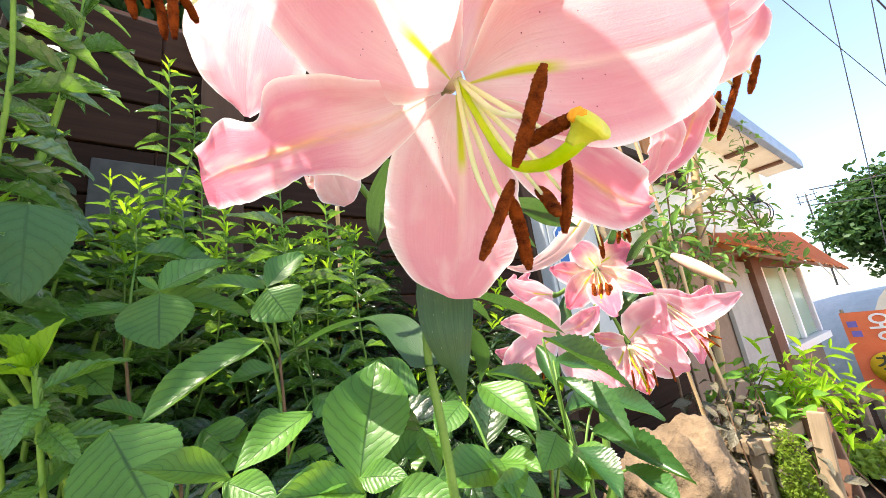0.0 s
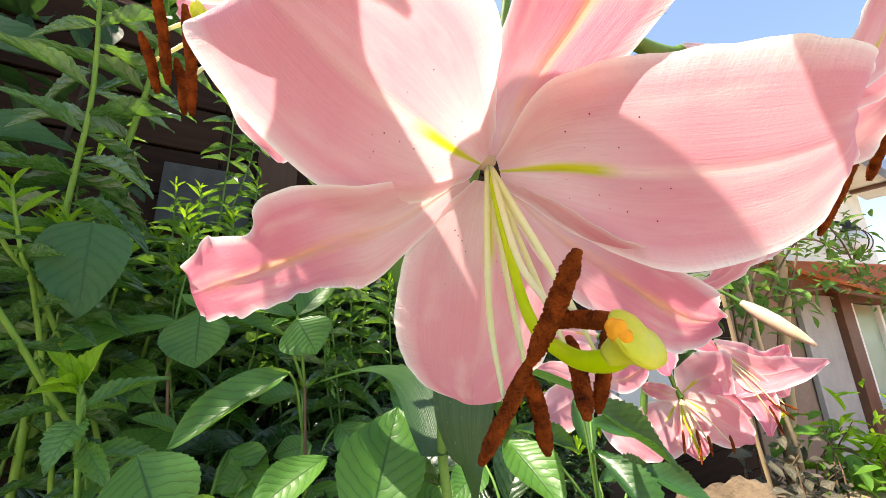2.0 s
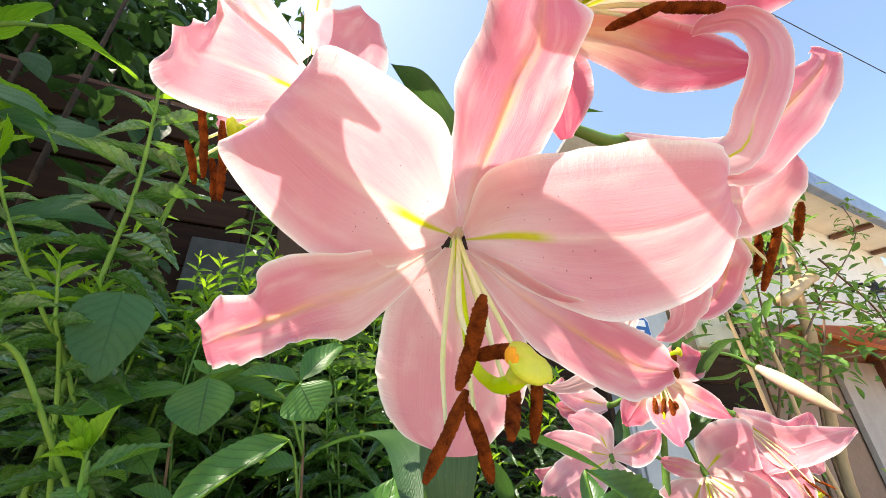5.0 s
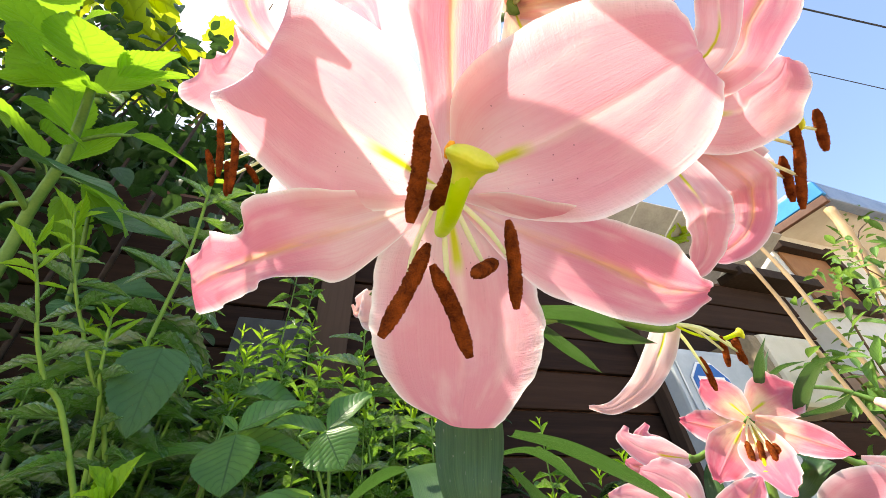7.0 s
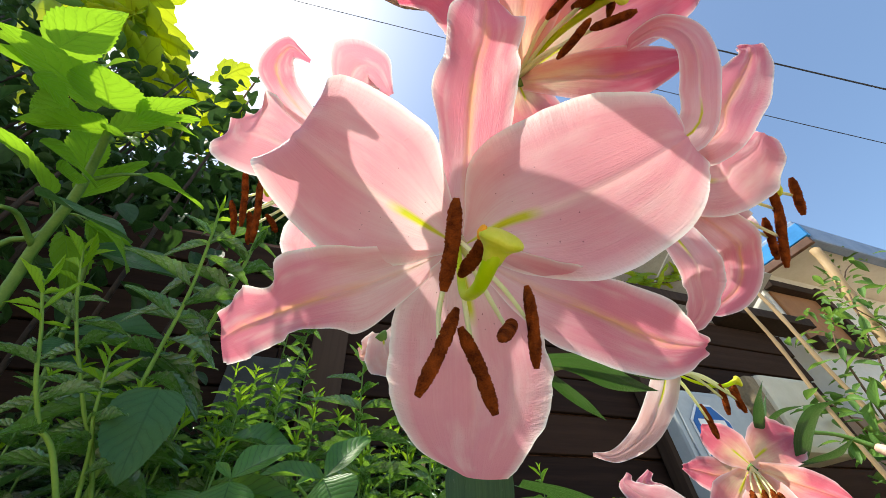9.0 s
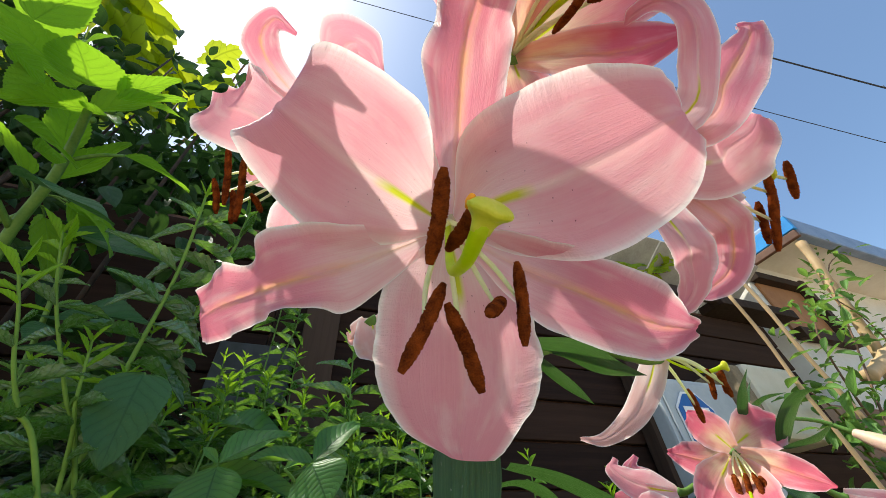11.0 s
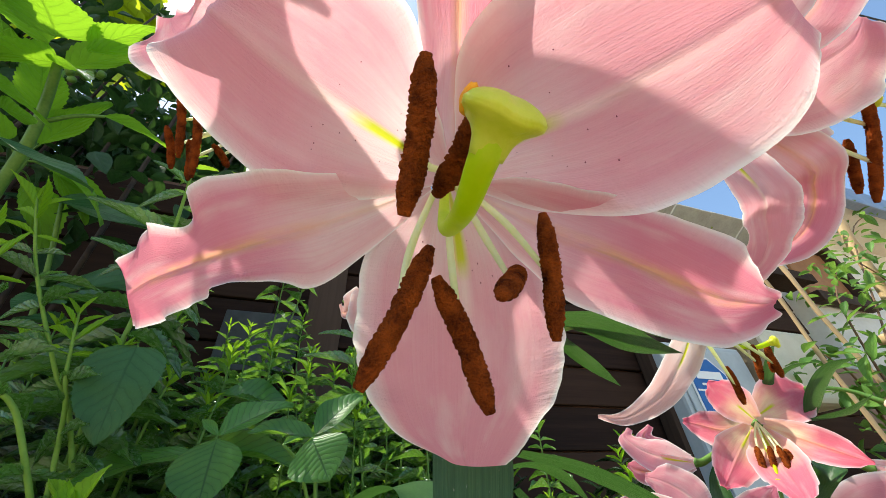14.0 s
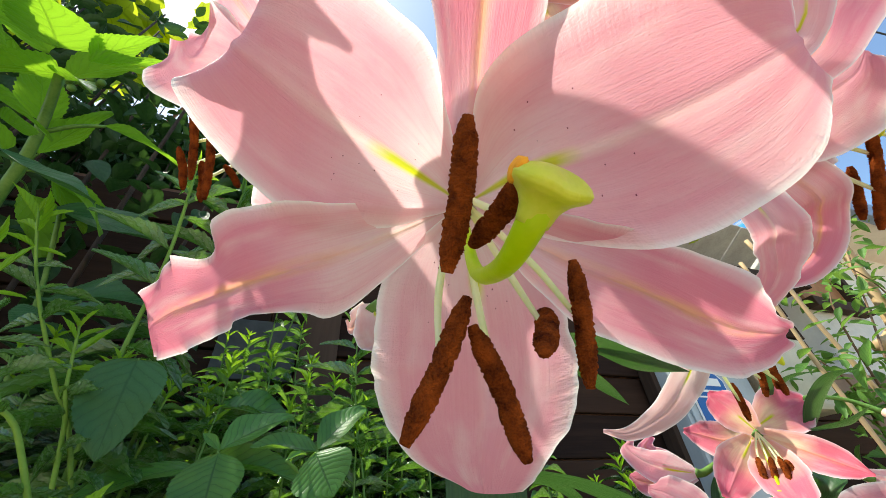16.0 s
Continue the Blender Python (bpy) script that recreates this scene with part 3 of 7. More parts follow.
# ---------------------------------------------------------------- lilies
def petal_mesh(name, ribs, ruffle=0.0, waves=5, seed=0, nu=64, nv=26, pinch=0.5):
    """A petal through ribs of (middle, one edge, other edge), throat first. The edges ripple by ruffle metres."""
    rng = random.Random(seed)
    r = spline([[c for p in rib for c in p] for rib in ribs], 12)
    t = np.linspace(0, 1, len(r))
    us = np.linspace(0, 1, nu)
    r = np.stack([np.interp(us, t, col) for col in r.T], 1).reshape(nu, 3, 3)
    ph = [rng.uniform(0, 6.28) for _ in range(4)]
    verts, uvs = [], []
    for i, (m, a, b) in enumerate(r):
        u = us[i]
        tang = r[min(i + 1, nu - 1), 0] - r[max(i - 1, 0), 0]
        side = b - a
        nrm = np.cross(tang, side)
        nrm /= np.linalg.norm(nrm) + 1e-12
        half, bow = (b - a) / 2, (a + b) / 2 - m
        for k in range(nv):
            v = 2 * k / (nv - 1) - 1
            p = m + v * half + v * v * bow
            lip = ruffle * min(1, 2.2 * u) * abs(v) ** 3
            w = math.sin(waves * 6.28 * u * 0.5 + ph[0 if v < 0 else 1]) + 0.5 * math.sin(waves * 6.28 * u * 1.13 + ph[2 if v < 0 else 3])
            p = p + nrm * lip * w
            p = p - nrm * 0.0012 * math.exp(-((v / 0.09) ** 2)) * math.sin(math.pi * min(1, u * 1.1))
            e = ph[1 if v < 0 else 2]
            fray = 0.5 * math.sin(31 * u + e) + 0.35 * math.sin(57 * u + 2 * e) + 0.3 * math.sin(93 * u + 3 * e)
            p = p + half * v * abs(v) ** 3 * fray * 0.016 * math.sin(math.pi * u) + nrm * 0.0007 * fray * abs(v) ** 5 * min(1, 3 * (1 - u))
            p = p + nrm * 0.0006 * math.sin(11 * u + ph[0]) * math.sin(4.2 * v + ph[3]) * math.sin(math.pi * u)
            verts.append(p)
            uvs.append((u, (v + 1) / 2))
    faces = [(i * nv + k, (i + 1) * nv + k, (i + 1) * nv + k + 1, i * nv + k + 1) for i in range(nu - 1) for k in range(nv - 1)]
    return mesh(name, verts, faces, uvs)


def anther_mesh(name, a, b, r=0.0019):
    """A long rusty pollen sac, grooved and slightly bent."""
    a, b = Vector(a), Vector(b)
    mid = (a + b) / 2 + Vector((0.0006, 0.0004, 0.0005))
    return tube_mesh(name, [a, a.lerp(mid, 0.5), mid, mid.lerp(b, 0.5), b], [r * 0.45, r * 0.92, r, r * 1.04, r * 0.97, r * 1.02, r * 0.92, r * 0.45], 22, 18, 0.85, 0.34)


def tint(me, mat):
    me.materials.append(mat)
    return me


def style_parts(flower, pts, r):
    """The style and its three-lobed knob."""
    part("style", tint(tube_mesh("style", pts, [r * 0.62, r * 0.68, r * 0.85, r * 1.05, r * 1.22], 14, 10), M["style"]), None, flower)
    tip, before = Vector(pts[-1]), Vector(pts[-2])
    d = (tip - before).normalized()
    prof = [(-2.4, 1.18), (-1.2, 1.42), (-0.5, 1.85), (-0.05, 2.45), (0.3, 2.80), (0.7, 2.85), (1.1, 2.55), (1.45, 1.95), (1.66, 1.2), (1.74, 0.5), (1.75, 0.05)]
    me = tube_mesh("stigma", [tip + d * r * z for z, _ in prof], [q * r for _, q in prof], 28, 3)
    for v in me.vertices:
        q = v.co - tip
        across = q - d * q.dot(d)
        x = d.orthogonal().normalized()
        a = math.atan2(across.dot(d.cross(x)), across.dot(x))
        v.co += across * (0.08 * math.cos(3 * a)) - d * r * 0.22 * max(0.0, -math.cos(3 * a)) * min(1.0, across.length / (2 * r))
    part("stigma", tint(me, M["stigma"]), None, flower, "swollen yellow-green stigma")


def specks(me, nu, nv, seed):
    """Little raised points scattered either side of the midrib."""
    rng = random.Random(seed + 40)
    bm = bmesh.new()
    for _ in range(13):
        u, v = rng.uniform(0.17, 0.38), rng.choice((-1, 1)) * rng.uniform(0.14, 0.55)
        k = int(u * (nu - 1)) * nv + int((v + 1) / 2 * (nv - 1))
        bmesh.ops.create_icosphere(bm, subdivisions=1, radius=rng.uniform(0.00014, 0.00027), matrix=Matrix.Translation(me.vertices[k].co) @ Matrix.Diagonal((1, 1, 1.7, 1)))
    out = bpy.data.meshes.new("specks")
    bm.to_mesh(out)
    bm.free()
    return out


def main_flower(plant):
    throat = (0.020, 0.146, 1.118)
    flower = part("flower", tint(tube_mesh("flower", [(0.016, 0.195, 1.145), (0.018, 0.176, 1.136), (0.019, 0.160, 1.128), throat], [0.0035, 0.005, 0.0065, 0.005], 12, 5), M["bud"]), None, plant, "large pale pink open lily flower")
    # each rib: middle, one edge, other edge
    petals = [
        ([((0.018, 0.139, 1.112), (0.014, 0.141, 1.108), (0.022, 0.138, 1.116)),          # upper left, broad
          ((0.006, 0.115, 1.108), (-0.008, 0.124, 1.091), (0.024, 0.108, 1.121)),
          ((-0.013, 0.092, 1.114), (-0.033, 0.107, 1.093), (0.022, 0.084, 1.130)),
          ((-0.029, 0.072, 1.124), (-0.050, 0.071, 1.115), (-0.006, 0.056, 1.135)),
          ((-0.036, 0.074, 1.136), (-0.046, 0.080, 1.130), (-0.024, 0.070, 1.141)),
          ((-0.040, 0.084, 1.142), (-0.041, 0.085, 1.141), (-0.039, 0.083, 1.143))], "in", 0.0012, 4),
        ([((0.025, 0.138, 1.108), (0.024, 0.137, 1.113), (0.026, 0.141, 1.103)),          # upper right, broad
          ((0.045, 0.124, 1.101), (0.036, 0.098, 1.114), (0.050, 0.140, 1.082)),
          ((0.066, 0.114, 1.093), (0.058, 0.082, 1.107), (0.076, 0.130, 1.065)),
          ((0.088, 0.103, 1.088), (0.083, 0.078, 1.104), (0.102, 0.119, 1.069)),
          ((0.105, 0.0985, 1.091), (0.106, 0.087, 1.107), (0.118, 0.113, 1.084)),
          ((0.116, 0.104, 1.101), (0.115, 0.100, 1.106), (0.120, 0.110, 1.095)),
          ((0.119, 0.112, 1.106), (0.119, 0.111, 1.107), (0.120, 0.113, 1.105))], "in", 0.0010, 4),
        ([((0.020, 0.142, 1.106), (0.015, 0.140, 1.106), (0.026, 0.143, 1.105)),          # bottom, broad
          ((0.020, 0.152, 1.085), (-0.009, 0.139, 1.084), (0.047, 0.163, 1.090)),
          ((0.018, 0.164, 1.061), (-0.017, 0.147, 1.062), (0.051, 0.183, 1.066)),
          ((0.014, 0.174, 1.040), (-0.019, 0.156, 1.046), (0.046, 0.184, 1.043)),
          ((0.010, 0.178, 1.026), (-0.011, 0.165, 1.029), (0.030, 0.187, 1.024)),
          ((0.010, 0.180, 1.018), (0.004, 0.177, 1.020), (0.022, 0.187, 1.018))], "in", 0.0010, 4),
        ([((0.026, 0.143, 1.104), (0.028, 0.141, 1.106), (0.025, 0.146, 1.101)),          # lower right, narrow
          ((0.050, 0.146, 1.080), (0.052, 0.128, 1.084), (0.050, 0.163, 1.064)),
          ((0.073, 0.150, 1.063), (0.076, 0.132, 1.068), (0.075, 0.165, 1.046)),
          ((0.091, 0.160, 1.053), (0.096, 0.144, 1.061), (0.093, 0.163, 1.038)),
          ((0.104, 0.165, 1.050), (0.108, 0.160, 1.056), (0.103, 0.164, 1.043)),
          ((0.111, 0.168, 1.051), (0.111, 0.167, 1.052), (0.110, 0.168, 1.050))], "out", 0.0016, 5),
        ([((0.013, 0.141, 1.108), (0.013, 0.139, 1.112), (0.014, 0.143, 1.104)),          # left, narrow
          ((-0.014, 0.124, 1.084), (-0.014, 0.112, 1.094), (-0.020, 0.134, 1.068)),
          ((-0.030, 0.118, 1.077), (-0.0314, 0.102, 1.0905), (-0.031, 0.124, 1.064)),
          ((-0.043, 0.113, 1.071), (-0.0445, 0.098, 1.0855), (-0.040, 0.116, 1.061)),
          ((-0.053, 0.111, 1.067), (-0.0528, 0.1050, 1.0775), (-0.048, 0.115, 1.057)),
          ((-0.063, 0.110, 1.064), (-0.0620, 0.1015, 1.0768), (-0.060, 0.118, 1.055)),
          ((-0.070, 0.111, 1.062), (-0.0700, 0.1055, 1.0710), (-0.068, 0.1195, 1.0545)),
          ((-0.075, 0.114, 1.062), (-0.0735, 0.1090, 1.0670), (-0.076, 0.1195, 1.056))], "out", 0.0019, 9),
        ([((0.024, 0.137, 1.114), (0.020, 0.137, 1.115), (0.028, 0.137, 1.112)),          # top, narrow
          ((0.029, 0.121, 1.118), (0.012, 0.123, 1.125), (0.046, 0.118, 1.112)),
          ((0.035, 0.103, 1.120), (0.0255, 0.091, 1.1286), (0.055, 0.088, 1.113)),
          ((0.0416, 0.078, 1.117), (0.0295, 0.068, 1.128), (0.0607, 0.0715, 1.116)),
          ((0.0473, 0.0635, 1.1195), (0.038, 0.058, 1.1350), (0.063, 0.064, 1.123)),
          ((0.0527, 0.0545, 1.124), (0.042, 0.049, 1.137), (0.068, 0.058, 1.133)),
          ((0.056, 0.049, 1.142), (0.050, 0.045, 1.142), (0.064, 0.055, 1.144)),
          ((0.057, 0.049, 1.148), (0.055, 0.048, 1.148), (0.060, 0.051, 1.148))], "out", 0.0018, 6),
    ]
    for i, (ribs, kind, ruffle, waves) in enumerate(petals):
        me = petal_mesh("petal", ribs, ruffle, waves, i, 60, 30)
        ob = part("petal", tint(me, M["petal_in" if kind == "in" else "petal_out"]), None, flower)
        if kind == "in":
            part("specks", tint(specks(me, 60, 30, i), M["speck"]), None, ob, "raised dark purple specks")
    base = (0.021, 0.136, 1.108)
    style = [base, (0.024, 0.115, 1.072), (0.027, 0.101, 1.050), (0.0325, 0.0895, 1.0420), (0.0372, 0.0805, 1.0412), (0.0405, 0.0768, 1.0442)]
    stamens = [
        ([base, (0.018, 0.112, 1.072), (0.018, 0.092, 1.050), (0.0283, 0.0793, 1.0504)], (0.0324, 0.0729, 1.0603), (0.0242, 0.0857, 1.0405)),
        ([base, (0.030, 0.115, 1.078), (0.036, 0.097, 1.058), (0.0338, 0.0836, 1.0484)], (0.0395, 0.0760, 1.0477), (0.0280, 0.0913, 1.0491)),
        ([base, (0.012, 0.119, 1.073), (0.009, 0.106, 1.046), (0.0194, 0.0958, 1.0302)], (0.0255, 0.0949, 1.0410), (0.0132, 0.0968, 1.0194)),
        ([base, (0.021, 0.125, 1.070), (0.023, 0.116, 1.045), (0.0273, 0.1052, 1.0275)], (0.0250, 0.0989, 1.0375), (0.0297, 0.1114, 1.0174)),
        ([base, (0.034, 0.126, 1.082), (0.043, 0.114, 1.062), (0.0442, 0.1062, 1.0380)], (0.0456, 0.1021, 1.0489), (0.0427, 0.1102, 1.0272)),
        ([base, (0.028, 0.126, 1.074), (0.034, 0.117, 1.052), (0.0374, 0.1046, 1.0372)], (0.0387, 0.1148, 1.0456), (0.0360, 0.0943, 1.0288)),
    ]
    style_parts(flower, style, 0.0020)
    for i, (curve, a, b) in enumerate(stamens):
        root, end = Vector(base) + Vector((0.0012 * math.cos(i * 1.05), 0, 0.0012 * math.sin(i * 1.05))), Vector(curve[-1])
        out = (Vector(curve[2]) - root.lerp(end, 0.66)) * 0.22
        line = [root, root.lerp(end, 0.35) + out * 0.7, root.lerp(end, 0.7) + out, end]
        part("filament", tint(tube_mesh("filament", line, [0.0011, 0.0010, 0.0009, 0.0005], 10, 8), M["filament"]), None, flower)
        part("anther", tint(anther_mesh("anther", a, b, 0.0020), M["anther"]), None, flower, "rust-brown anther")
    tip, d = Vector(style[-1]), (Vector(style[-1]) - Vector(style[-2])).normalized()
    side = (Vector((-0.95, -0.22, 0.12)) - d * d.dot(Vector((-0.95, -0.22, 0.12)))).normalized()
    for turn, rise, k in ((0.0, 0.6, 1.0), (0.35, 0.9, 0.7), (-0.3, 0.35, 0.75)):
        c = tip + (Matrix.Rotation(turn, 3, d) @ side) * 0.0049 + d * 0.0020 * rise
        part("pollen", tint(tube_mesh("pollen", [c - side * 0.0012, c - side * 0.0004, c + side * 0.0003, c + side * 0.0008], [0.0006 * k, 0.0020 * k, 0.0017 * k, 0.0004 * k], 14, 4, 1.0, 0.12), M["pollen"]), None, flower, "smear of orange pollen on the stigma")


def side_flower(plant, stalk_from, root, label):
    """The receptacle of a flower on its stalk; the petals and stamens hang under it."""
    a, b = Vector(stalk_from), Vector(root)
    pts = [a, a.lerp(b, 0.5) + Vector((0, 0, 0.012)), b.lerp(a, 0.12), b]
    return part("flower", tint(tube_mesh("flower", pts, [0.0026, 0.0028, 0.0040, 0.0055], 10, 5), M["stem"]), None, plant, label)


def side_petal(flower, mids, widths, face, tilt, cup, mat, seed):
    """A petal along mids; its inner side looks to face, its edges lift by cup."""
    mids, face = np.array(mids), np.array(face)
    tang = np.gradient(mids, axis=0)
    ribs = []
    for m, t, w in zip(mids, tang, widths):
        t = t / np.linalg.norm(t)
        side = np.cross(t, face)
        side /= np.linalg.norm(side) + 1e-9
        up = np.cross(side, t)
        a = radians(tilt)
        side, up = side * math.cos(a) + up * math.sin(a), up * math.cos(a) - side * math.sin(a)
        ribs.append((m - up * cup * w * 0.25, m - side * w / 2 + up * cup * w * 0.25, m + side * w / 2 + up * cup * w * 0.25))
    size = max(widths)
    part("petal", tint(petal_mesh("petal", ribs, 0.055 * size, 5, seed * 5 + int(size * 1e5) % 97, 34, 15), M[mat]), None, flower)


def side_style(flower, pts, r):
    style_parts(flower, pts, r)


def side_stamen(flower, root, a, b, r):
    """A filament to the middle of the anther, which swings across its end."""
    mid = (Vector(a) + Vector(b)) / 2
    root = Vector(root)
    pull = root.lerp(mid, 0.55) + Vector((0, 0, 0.006))
    part("filament", tint(tube_mesh("filament", [root, pull, mid], [0.0012, 0.0011, 0.0007], 7, 8), M["filament"]), None, flower)
    part("anther", tint(anther_mesh("anther", a, b, r), M["anther"]), None, flower, "rust-brown anther")


def bud(plant, root, tip, r, label="closed pink and green lily bud"):
    root, tip = Vector(root), Vector(tip)
    pts = [root, root.lerp(tip, 0.3), root.lerp(tip, 0.65), tip]
    return part("bud", tint(tube_mesh("bud", pts, [r * 0.45, r * 0.9, r * 1.0, r * 0.8, r * 0.25], 9, 6, 0.9, 0.05), M["bud"]), None, plant, label)


def strap_leaf(plant, pts, width, mat="strap", cup=0.25, twist=0.0, name="leaf"):
    """A long lily leaf along a curve: broad in the middle, pointed at the tip, grooved along its length."""
    line = spline(pts, 8)
    n, nv = len(line), 7
    tang = np.gradient(line, axis=0)
    verts, uvs = [], []
    for i, (c, t) in enumerate(zip(line, tang)):
        u = i / (n - 1)
        t = t / (np.linalg.norm(t) + 1e-9)
        side = np.cross(t, (0, 0, 1.0))
        if np.linalg.norm(side) < 0.2:
            side = np.array([1.0, 0, 0])
        side /= np.linalg.norm(side)
        up = np.cross(side, t)
        a = radians(twist * u)
        side, up = side * math.cos(a) + up * math.sin(a), up * math.cos(a) - side * math.sin(a)
        w = 0.5 * width * (0.25 + 0.75 * math.sin(math.pi * min(1, 0.16 + u * 0.84)) ** 0.8) * (1 - u**6)
        for k in range(nv):
            v = 2 * k / (nv - 1) - 1
            verts.append(c + side * w * v + up * w * cup * v * v)
            uvs.append((u, (v + 1) / 2))
    faces = [(i * nv + k, i * nv + k + 1, (i + 1) * nv + k + 1, (i + 1) * nv + k) for i in range(n - 1) for k in range(nv - 1)]
    return part(name, tint(mesh("leaf", verts, faces, uvs), M[mat]), None, plant)


def lily_plants():
    p = thing("lily_plant", "tall pink lily with several open flowers and buds", "lily", at=(0.02, 0.24, 0.45))
    p.location = (0, 0, 0)
    part("stem", tint(tube_mesh("stem", [(0.0, 0.30, 0.42), (-0.002, 0.265, 0.8), (-0.006, 0.240, 0.93), (-0.010, 0.226, 1.0), (0.004, 0.205, 1.07), (0.010, 0.190, 1.11), (0.028, 0.165, 1.17), (0.045, 0.150, 1.26)], [0.0036, 0.0032, 0.0028, 0.0026, 0.0026, 0.0024, 0.0022], 10, 6), M["stem"]), None, p)
    main_flower(p)
    f = side_flower(p, (0.0300, 0.1620, 1.1900), (-0.0701, 0.1541, 1.2425), "pink lily flower turned aside")
    side_petal(f, [(-0.0715, 0.1659, 1.2427), (-0.0782, 0.1252, 1.2172), (-0.0828, 0.0925, 1.1936), (-0.0949, 0.0848, 1.1954), (-0.0997, 0.0822, 1.2083)], (0.0121, 0.0381, 0.0526, 0.0459, 0.0096), (0.51, -0.56, -0.66), 0, 0.25, "petal_in", 0)
    side_petal(f, [(-0.0687, 0.1658, 1.2444), (-0.0525, 0.1449, 1.2429), (-0.0354, 0.1271, 1.2442), (-0.0240, 0.1216, 1.2583)], (0.0121, 0.0338, 0.0496, 0.0144), (0.29, -0.62, -0.73), 0, 0.25, "petal_in", 1)
    side_petal(f, [(-0.0747, 0.1663, 1.2405), (-0.0991, 0.1452, 1.2050), (-0.1124, 0.1311, 1.1992), (-0.1188, 0.1305, 1.2022)], (0.0081, 0.0221, 0.0159, 0.0029), (0.51, -0.63, -0.59), 0, 0.2, "petal_in", 2)
    side_petal(f, [(-0.0599, 0.1187, 1.2225), (-0.0681, 0.0844, 1.2203), (-0.0683, 0.0671, 1.2250), (-0.0581, 0.0614, 1.2363), (-0.0523, 0.0733, 1.2414)], (0.0097, 0.0172, 0.0215, 0.0127, 0.0024), (0.39, -0.26, -0.89), 0, 0.15, "petal_out", 3)
    side_petal(f, [(-0.0774, 0.1487, 1.2720), (-0.0616, 0.1231, 1.3003), (-0.0450, 0.1076, 1.3212), (-0.0328, 0.1160, 1.3271), (-0.0270, 0.1403, 1.3254)], (0.0098, 0.0202, 0.0520, 0.0348, 0.0053), (0.26, -0.33, -0.91), 0, 0.3, "petal_in", 4)
    side_petal(f, [(-0.0686, 0.1590, 1.2326), (-0.0818, 0.1763, 1.2219), (-0.1001, 0.1963, 1.2036), (-0.1106, 0.2100, 1.1834), (-0.1159, 0.2209, 1.1666)], (0.0168, 0.0511, 0.0715, 0.0520, 0.0035), (0.32, -0.65, -0.69), 0, 0.3, "petal_in", 5)
    side_style(f, [(-0.0731, 0.1669, 1.2408), (-0.0825, 0.1446, 1.2021), (-0.0818, 0.1219, 1.1764), (-0.0888, 0.1148, 1.1724)], 0.0020)
    side_stamen(f, (-0.0731, 0.1669, 1.2408), (-0.0998, 0.1024, 1.1800), (-0.1035, 0.1200, 1.1469), 0.0019)
    side_stamen(f, (-0.0731, 0.1669, 1.2408), (-0.1126, 0.1128, 1.1665), (-0.1120, 0.1241, 1.1469), 0.0019)
    side_stamen(f, (-0.0731, 0.1669, 1.2408), (-0.0885, 0.1065, 1.1694), (-0.0951, 0.1244, 1.1347), 0.0019)
    side_stamen(f, (-0.0731, 0.1669, 1.2408), (-0.1013, 0.1191, 1.1583), (-0.1013, 0.1271, 1.1380), 0.0019)
    side_stamen(f, (-0.0731, 0.1669, 1.2408), (-0.0972, 0.1269, 1.1634), (-0.0954, 0.1380, 1.1571), 0.0019)
    f = side_flower(p, (0.0340, 0.1600, 1.1900), (0.1209, 0.1714, 1.1798), "pink lily flower seen from the side")
    side_petal(f, [(0.1209, 0.1714, 1.1798), (0.1321, 0.1231, 1.1267), (0.1373, 0.1045, 1.1341), (0.1370, 0.0899, 1.1452), (0.1298, 0.0846, 1.1564), (0.1213, 0.0892, 1.1631), (0.1189, 0.0937, 1.1644)], (0.0118, 0.0168, 0.0149, 0.0116, 0.0088, 0.0066, 0.0015), (-0.42, -0.46, -0.78), 0, 0.3, "petal_in", 0)
    side_petal(f, [(0.1209, 0.1714, 1.1798), (0.1441, 0.1334, 1.1322), (0.1572, 0.1214, 1.1425), (0.1678, 0.1129, 1.1516), (0.1722, 0.1073, 1.1586), (0.1710, 0.1092, 1.1651)], (0.0121, 0.0233, 0.0305, 0.0199, 0.0088, 0.0021), (-0.50, -0.50, -0.71), 0, 0.2, "petal_out", 1)
    side_petal(f, [(0.1209, 0.1714, 1.1798), (0.1430, 0.1482, 1.1223), (0.1574, 0.1465, 1.1258), (0.1709, 0.1449, 1.1323), (0.1760, 0.1413, 1.1389)], (0.0121, 0.0345, 0.0406, 0.0238, 0.0028), (-0.49, -0.61, -0.63), 0, 0.25, "petal_in", 2)
    side_petal(f, [(0.1209, 0.1714, 1.1798), (0.1212, 0.1572, 1.0934), (0.1217, 0.1646, 1.0779), (0.1189, 0.1746, 1.0689), (0.1125, 0.1868, 1.0662)], (0.0116, 0.0176, 0.0169, 0.0114, 0.0024), (-0.37, -0.79, -0.49), 25, 0.4, "petal_in", 3)
    side_petal(f, [(0.1209, 0.1714, 1.1798), (0.1440, 0.1654, 1.1071), (0.1515, 0.1767, 1.0962), (0.1473, 0.1885, 1.0854), (0.1384, 0.1993, 1.0835), (0.1340, 0.2045, 1.0869)], (0.0091, 0.0191, 0.0170, 0.0152, 0.0121, 0.0020), (-0.43, -0.76, -0.49), 10, 0.3, "petal_out", 4)
    side_petal(f, [(0.1209, 0.1714, 1.1798), (0.1466, 0.1759, 1.1188), (0.1593, 0.1867, 1.1124), (0.1642, 0.1931, 1.1085)], (0.0093, 0.0306, 0.0283, 0.0072), (-0.44, -0.71, -0.54), 0, 0.2, "petal_in", 5)
    side_style(f, [(0.1209, 0.1714, 1.1798), (0.1472, 0.1584, 1.1165), (0.1622, 0.1623, 1.1186), (0.1742, 0.1615, 1.1208)], 0.0020)
